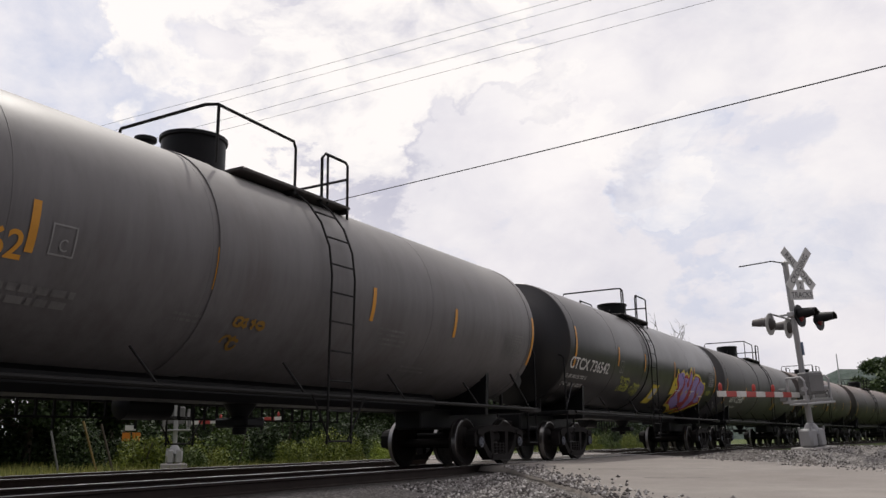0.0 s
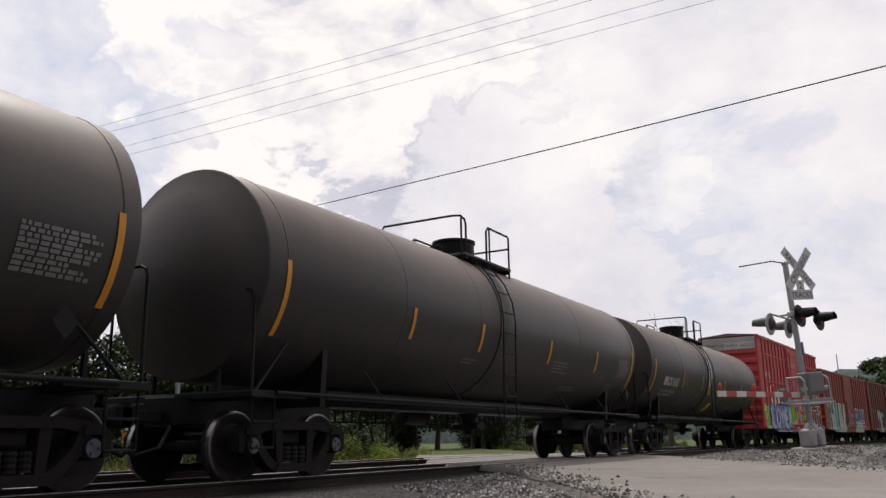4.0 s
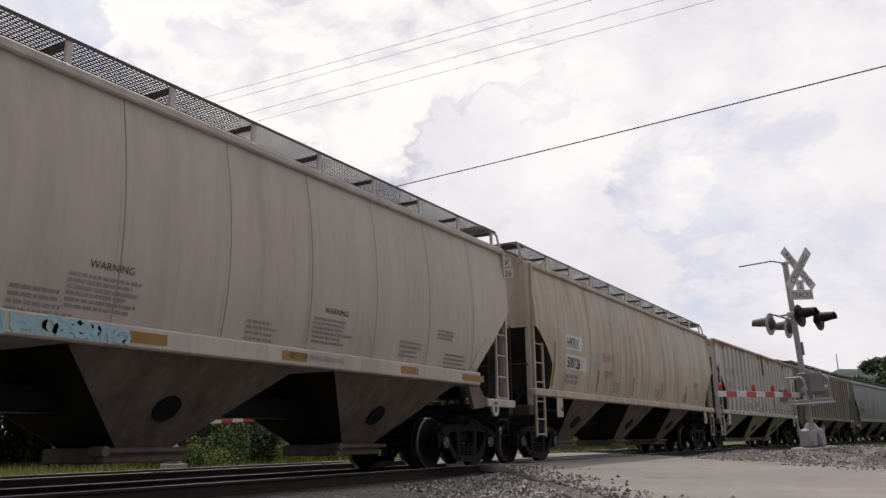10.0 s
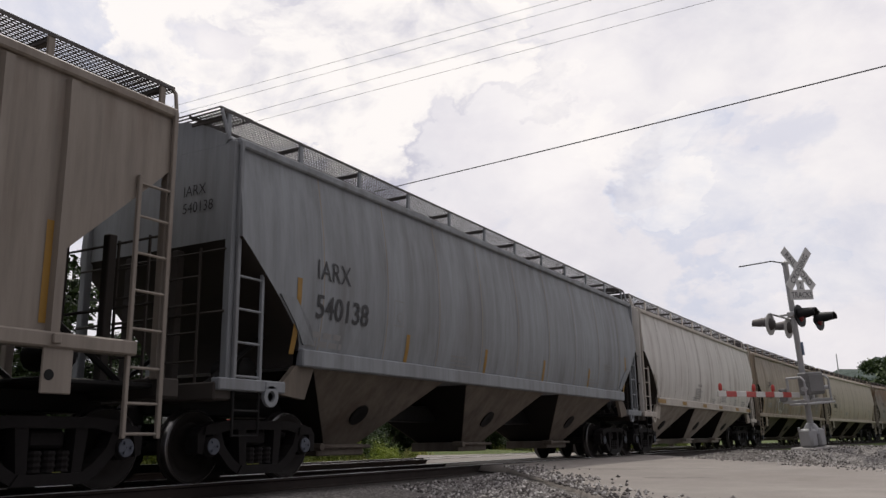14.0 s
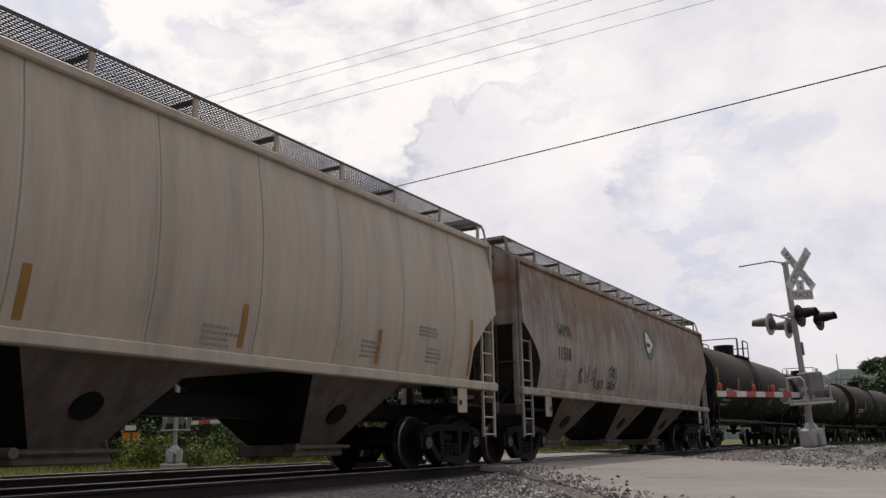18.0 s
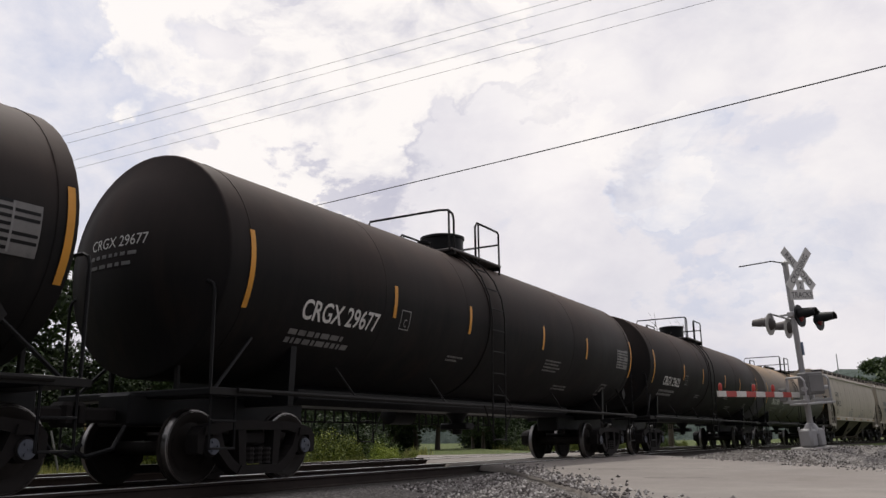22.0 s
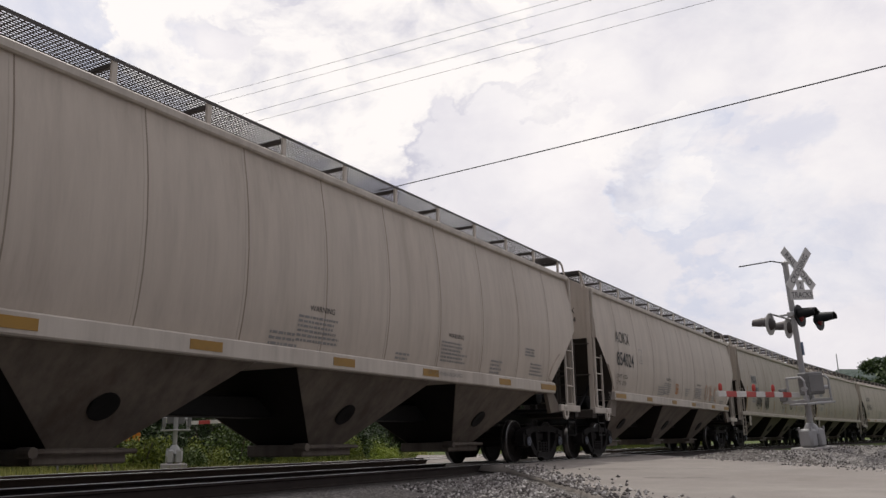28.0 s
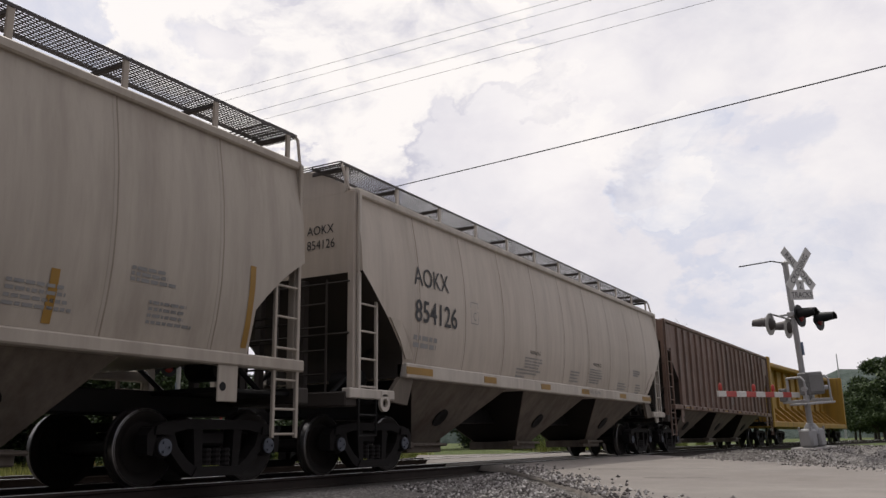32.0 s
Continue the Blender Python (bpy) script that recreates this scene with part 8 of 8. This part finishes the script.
make_hopper(300.45, 317.0, HOP_RUST, 18, "curved", "SAMX", "11518", "rust-streaked covered hopper with green emblem", letter_z=2.85, letter_size=0.30, letter_y=1.85)
make_tank(319.05, 334.75, TANK_BLACK, 19, "CRGX", "29689", "black tank car with white lettering", text_y=1.35, lines=("LD LMT 207200 LB 93950 KG", "LT WT 78800 LB 35750 KG"))
tilx = make_tank(337.4, 352.55, TANK_BLACK, 20, "TILX  ", "252446", "black tank car with brown-dusted top", text_y=0.95, text_w=0.92, lines=("   LD LMT  188600 LB 85550 KG", "   LT WT   74400 LB 33750 KG"), lay=(-0.75, 0.05, 0.45, 0.40, 0.90, -0.53, 0.40), zc=2.74, radius=1.49)
part("bolster_strip", MB().bevel_box(1.43, 1.44, -6.92, -6.78, 1.17, 1.79, 0.002), LABEL_GREY, tilx, "white painted strip")
write_on(tilx, "2 INCH HI COMP SHOES", lambda y, z: 1.508, -7.95, 1.10, 0.05, LABEL_GREY, name="brake_note", offset=0.001)
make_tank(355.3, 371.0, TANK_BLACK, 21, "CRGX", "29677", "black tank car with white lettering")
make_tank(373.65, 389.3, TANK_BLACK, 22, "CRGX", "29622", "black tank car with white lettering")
make_tank(392.0, 407.2, TANK_TAN, 23, "CRGX", "8005", "grey tank car with tan dust on top", dome=False, zc=2.76, radius=1.49)
make_hopper(409.4, 426.0, HOP_GREY, 24, "curved", "AOKX", "854132", "clean light grey covered hopper car", cut="flat", trim=SILL_LIGHT, lines=("LD LMT 223400", "LT WT 62600"), warn=True)
make_hopper(427.4, 443.5, HOP_MULX, 25, "curved", "MULX", "200447", "light grey covered hopper with blue panels", reflect="side", boxed="grey", letter_z=2.92, letter_size=0.28, letter_y=1.92, rise=0.42)
make_hopper(445.0, 461.3, HOP_GREY, 26, "curved", "", "", "clean light grey covered hopper car", cut="flat", trim=SILL_LIGHT, warn=True)
make_hopper(462.95, 479.4, HOP_GREY, 27, "curved", "AOKX", "854024", "light grey covered hopper with faint orange graffiti", cut="flat", trim=SILL_LIGHT, lines=("LD LMT  223300", "LT WT   62700"), warn=True)
make_hopper(480.9, 496.9, HOP_MULX, 28, "curved", "MULX", "200559", "light grey covered hopper with black tags", reflect="side", boxed="grey", letter_z=2.92, letter_size=0.28, letter_y=1.92, rise=0.42)
make_hopper(498.3, 514.2, HOP_MULX, 29, "curved", "MULX", "200421", "light grey covered hopper with blue panels", reflect="side", boxed="grey", letter_z=2.92, letter_size=0.28, letter_y=1.92, rise=0.42)
make_hopper(515.6, 531.9, HOP_GREY, 30, "curved", "AOKX", "854126", "clean light grey covered hopper car", cut="flat", trim=SILL_LIGHT, warn=True)
make_hopper(533.2, 550.3, HOP_BROWN, 31, "ribbed", "", "", "brown ribbed covered hopper", cut="steep", ribs=18, walkway=False)


def make_centrebeam(u0, u1):
    car = empty("centrebeam_flatcar")
    hl = (u1 - u0) / 2
    part("deck", MB().bevel_box(-1.4, 1.4, -hl, hl, 0.95, 1.25, 0.03), YELLOW, car, "yellow deck")
    for s in (-1, 1):
        part("bulkhead", MB().bevel_box(-1.4, 1.4, min(s * hl, s * (hl - 0.35)), max(s * hl, s * (hl - 0.35)), 1.25, 4.55, 0.03), YELLOW, car, "yellow end bulkhead")
        coupler(car, s * (hl + 0.2), s)
        add_bogie(car, s * (hl - 2.2))
    n = 12
    for k in range(1, n):
        y = -hl + 2 * hl * k / n
        part("post", MB().slab([(-1.2, 1.25), (1.2, 1.25), (0.16, 2.2), (0.16, 4.3), (-0.16, 4.3), (-0.16, 2.2)], y - 0.10, y + 0.10), YELLOW, car, "tapered centre post")
    part("top_chord", MB().bevel_box(-0.6, 0.6, -hl, hl, 4.3, 4.55, 0.04), YELLOW, car, "yellow top beam")
    part("centre_web", MB().bevel_box(-0.03, 0.03, -hl, hl, 1.25, 4.3, 0.01), YELLOW, car, "yellow centre web")
    finish(car, u0, u1, "yellow empty centrebeam flatcar at the train's end", "flatcar")


make_centrebeam(551.6, 573.0)



def hull(kind="curved", out=0.016):
    prof = hopper_prof(kind)

    def f(y, z):
        for (za, xa), (zb, xb) in zip(prof, prof[1:]):
            if za <= z <= zb:
                return xa + (xb - xa) * (z - za) / (zb - za) + out
        return prof[0][1] + out
    return f


by_seat = {round(u, 1): c for c, u in CARS}


def car_at(a, b):
    return by_seat[round((a + b) / 2, 1)]


c = car_at(174.8, 191.5)
write_on(c, "Bonk is", hull(), -4.15, 2.42, 0.27, SPRAY_RED, 0.80, 5, -0.006, "graffiti_tag", 1.05, 0.12)
write_on(c, "sped", hull(), -4.0, 2.04, 0.27, SPRAY_RED, 0.95, 3, -0.006, "graffiti_tag", 1.05, 0.12)
c = car_at(192.8, 209.45)
for i, tx in enumerate("RAVEK"):
    write_on(c, tx, hull("ribbed"), -3.85 + 0.68 * i, 1.72, 1.00 - 0.03 * i, SPRAY_BLACK, 0.72, (6, -4, 5, -3, 4)[i], 0.040, "graffiti_outline")
    write_on(c, tx, hull("ribbed", 0.020), -3.85 + 0.68 * i, 1.72, 1.00 - 0.03 * i, SPRAY_WHITE, 0.72, (6, -4, 5, -3, 4)[i], 0.012, "graffiti_fill")
    scribble(c, hull("ribbed", 0.022), -3.85 + 0.68 * i, 1.66, 0.6, 1.05, SPRAY_BLACK, 500 + i, 1, 0.022)
for i, tx in enumerate("WEOU"):
    write_on(c, tx, hull("ribbed"), 2.25 + 0.60 * i, 1.78, 0.52, SPRAY_BLACK, 0.8, 6, 0.03, "graffiti_outline")
    write_on(c, tx, hull("ribbed", 0.020), 2.25 + 0.60 * i, 1.78, 0.52, LABEL_GREY, 0.8, 6, 0.004, "graffiti_fill")
c = car_at(210.9, 227.65)
for i, tx in enumerate("EKS"):
    write_on(c, tx, hull("ribbed"), -1.75 + 0.80 * i, 2.20, 0.44, SPRAY_BLACK, 1.0, -8, 0.005, "graffiti_tag")
c = car_at(263.4, 280.4)
for k in range(3):
    scribble(c, hull(), -5.2 + 0.72 * k, 1.70, 0.6, 0.62, LABEL_GREY, 700 + k, 1, 0.10, "graffiti_smear")
    scribble(c, hull(out=0.020), -5.15 + 0.72 * k, 1.74, 0.5, 0.5, PRINT_GREY, 720 + k, 1, 0.05, "graffiti_smear")
c = car_at(300.45, 317.0)
for k, (a, b, w, h, n) in enumerate(((-2.95, 2.05, 0.75, 0.30, 4), (-2.95, 1.75, 0.7, 0.24, 4), (-5.0, 1.85, 1.2, 0.40, 5), (-3.9, 1.72, 0.6, 0.24, 3))):
    scribble(c, hull(), a, b, w, h, SPRAY_BLACK, 140 + k, n, 0.026)
ring = [(0.95 + 0.43 * math.cos(q), 3.30 + 0.50 * math.sin(q)) for q in [2 * math.pi * k / 28 for k in range(28)]]
hs = hull()
part("emblem", MB().add([(hs(0, z), y, z) for y, z in ring], [tuple(range(28))]), plain("emblem_green", (0.055, 0.12, 0.045, 1), 0.6), c, "round green emblem")
drop = [(0.95 - 0.36 + 0.74 * t, 3.28 + 1.25 * w) for t, w in ((0, 0.10), (0.12, 0.26), (0.35, 0.30), (0.6, 0.16), (1.0, 0.02), (0.6, -0.14), (0.35, -0.22), (0.1, -0.16))]
part("emblem_drop", MB().add([(hs(0, z) + 0.004, y, z) for y, z in drop], [tuple(range(8))]), M_WHITE, c, "white drop shape")
part("emblem_mark", MB().box(hs(0, 3.28) + 0.006, hs(0, 3.28) + 0.008, 0.68, 1.02, 3.20, 3.32), M_INK, c, "dark mark in the emblem")
c = car_at(462.95, 479.4)
for i, tx in enumerate("OBC"):
    write_on(c, tx, hull(), 3.1 + 0.72 * i, 1.85, 0.56, SPRAY_ORANGE, 0.8, 0, 0.012, "graffiti_tag")
    write_on(c, tx, hull(out=0.020), 3.1 + 0.72 * i, 1.85, 0.56, HOP_GREY, 0.8, 0, -0.012, "graffiti_fill")
write_on(c, "SER", hull(), -0.85, 1.90, 0.36, SPRAY_ORANGE, 0.5, 0, 0.0, "graffiti_tag")
c = car_at(480.9, 496.9)
for k, (a, b, w, h, n, th) in enumerate(((-5.30, 1.80, 1.15, 0.75, 6, 0.032), (-5.1, 1.95, 0.9, 0.55, 5, 0.03), (-3.66, 1.84, 1.00, 0.70, 6, 0.032), (-3.5, 1.9, 0.8, 0.5, 5, 0.028), (0.15, 2.12, 1.1, 0.30, 6, 0.022), (0.3, 1.90, 1.0, 0.22, 6, 0.02), (2.35, 1.90, 0.6, 0.36, 4, 0.024))):
    scribble(c, hull(), a, b, w, h, SPRAY_BLACK, 120 + k, n, th)
c = car_at(392.0, 407.2)
scribble(c, barrel, -3.95, 2.05, 0.5, 0.22, LABEL_GREY, 150, 3, 0.022)
scribble(c, barrel, -3.95, 1.68, 0.6, 0.28, LABEL_GREY, 151, 3, 0.024)
c = car_at(157.3, 173.4)
TEAL = plain("spray_teal", (0.30, 0.47, 0.52, 1), 0.6, 0.0, 0.3, 6, 0.0005)
scribble(c, lambda y, z: 1.566, -2.9, 1.53, 1.5, 0.18, TEAL, 31, 9, 0.045, "sill_graffiti")
scribble(c, lambda y, z: 1.564, -2.9, 1.53, 1.5, 0.18, TEAL, 32, 12, 0.05, "sill_graffiti")

# ---- movement ----
SPEED = 15.79


def motions():
    for car, u in CARS:
        rows = []
        t = 0.0
        while t < 32.0 + 1e-6:
            s = u - SPEED * t
            xa, ya, _ = along(s - 5.8)
            xb, yb, _ = along(s + 5.8)
            head = math.degrees(math.atan2(xb - xa, yb - ya))
            rows.append((t, pose((xa + xb) / 2, (ya + yb) / 2, 0, 0, 0, -head)))
            near = -5 < s < 170
            t += 0.5 if near else 1.0
        if rows[-1][0] < 32.0:
            s = u - SPEED * 32.0
            x, y, a = along(s)
            rows.append((32.0, pose(x, y, 0, 0, 0, -math.degrees(a))))
        walk(car, rows)
    step = SPEED / WHEEL_R / FPS
    first = WHEELSETS[0]
    walk(first, [(k / FPS, pose(0, 0, 0, math.degrees(step * k), 0, 0)) for k in range(int(32 * FPS) + 1)])
    for w in WHEELSETS[1:]:
        w.rotation_mode = "QUATERNION"
        data = w.animation_data_create()
        data.action = first.animation_data.action
        data.action_slot = first.animation_data.action_slot


motions()
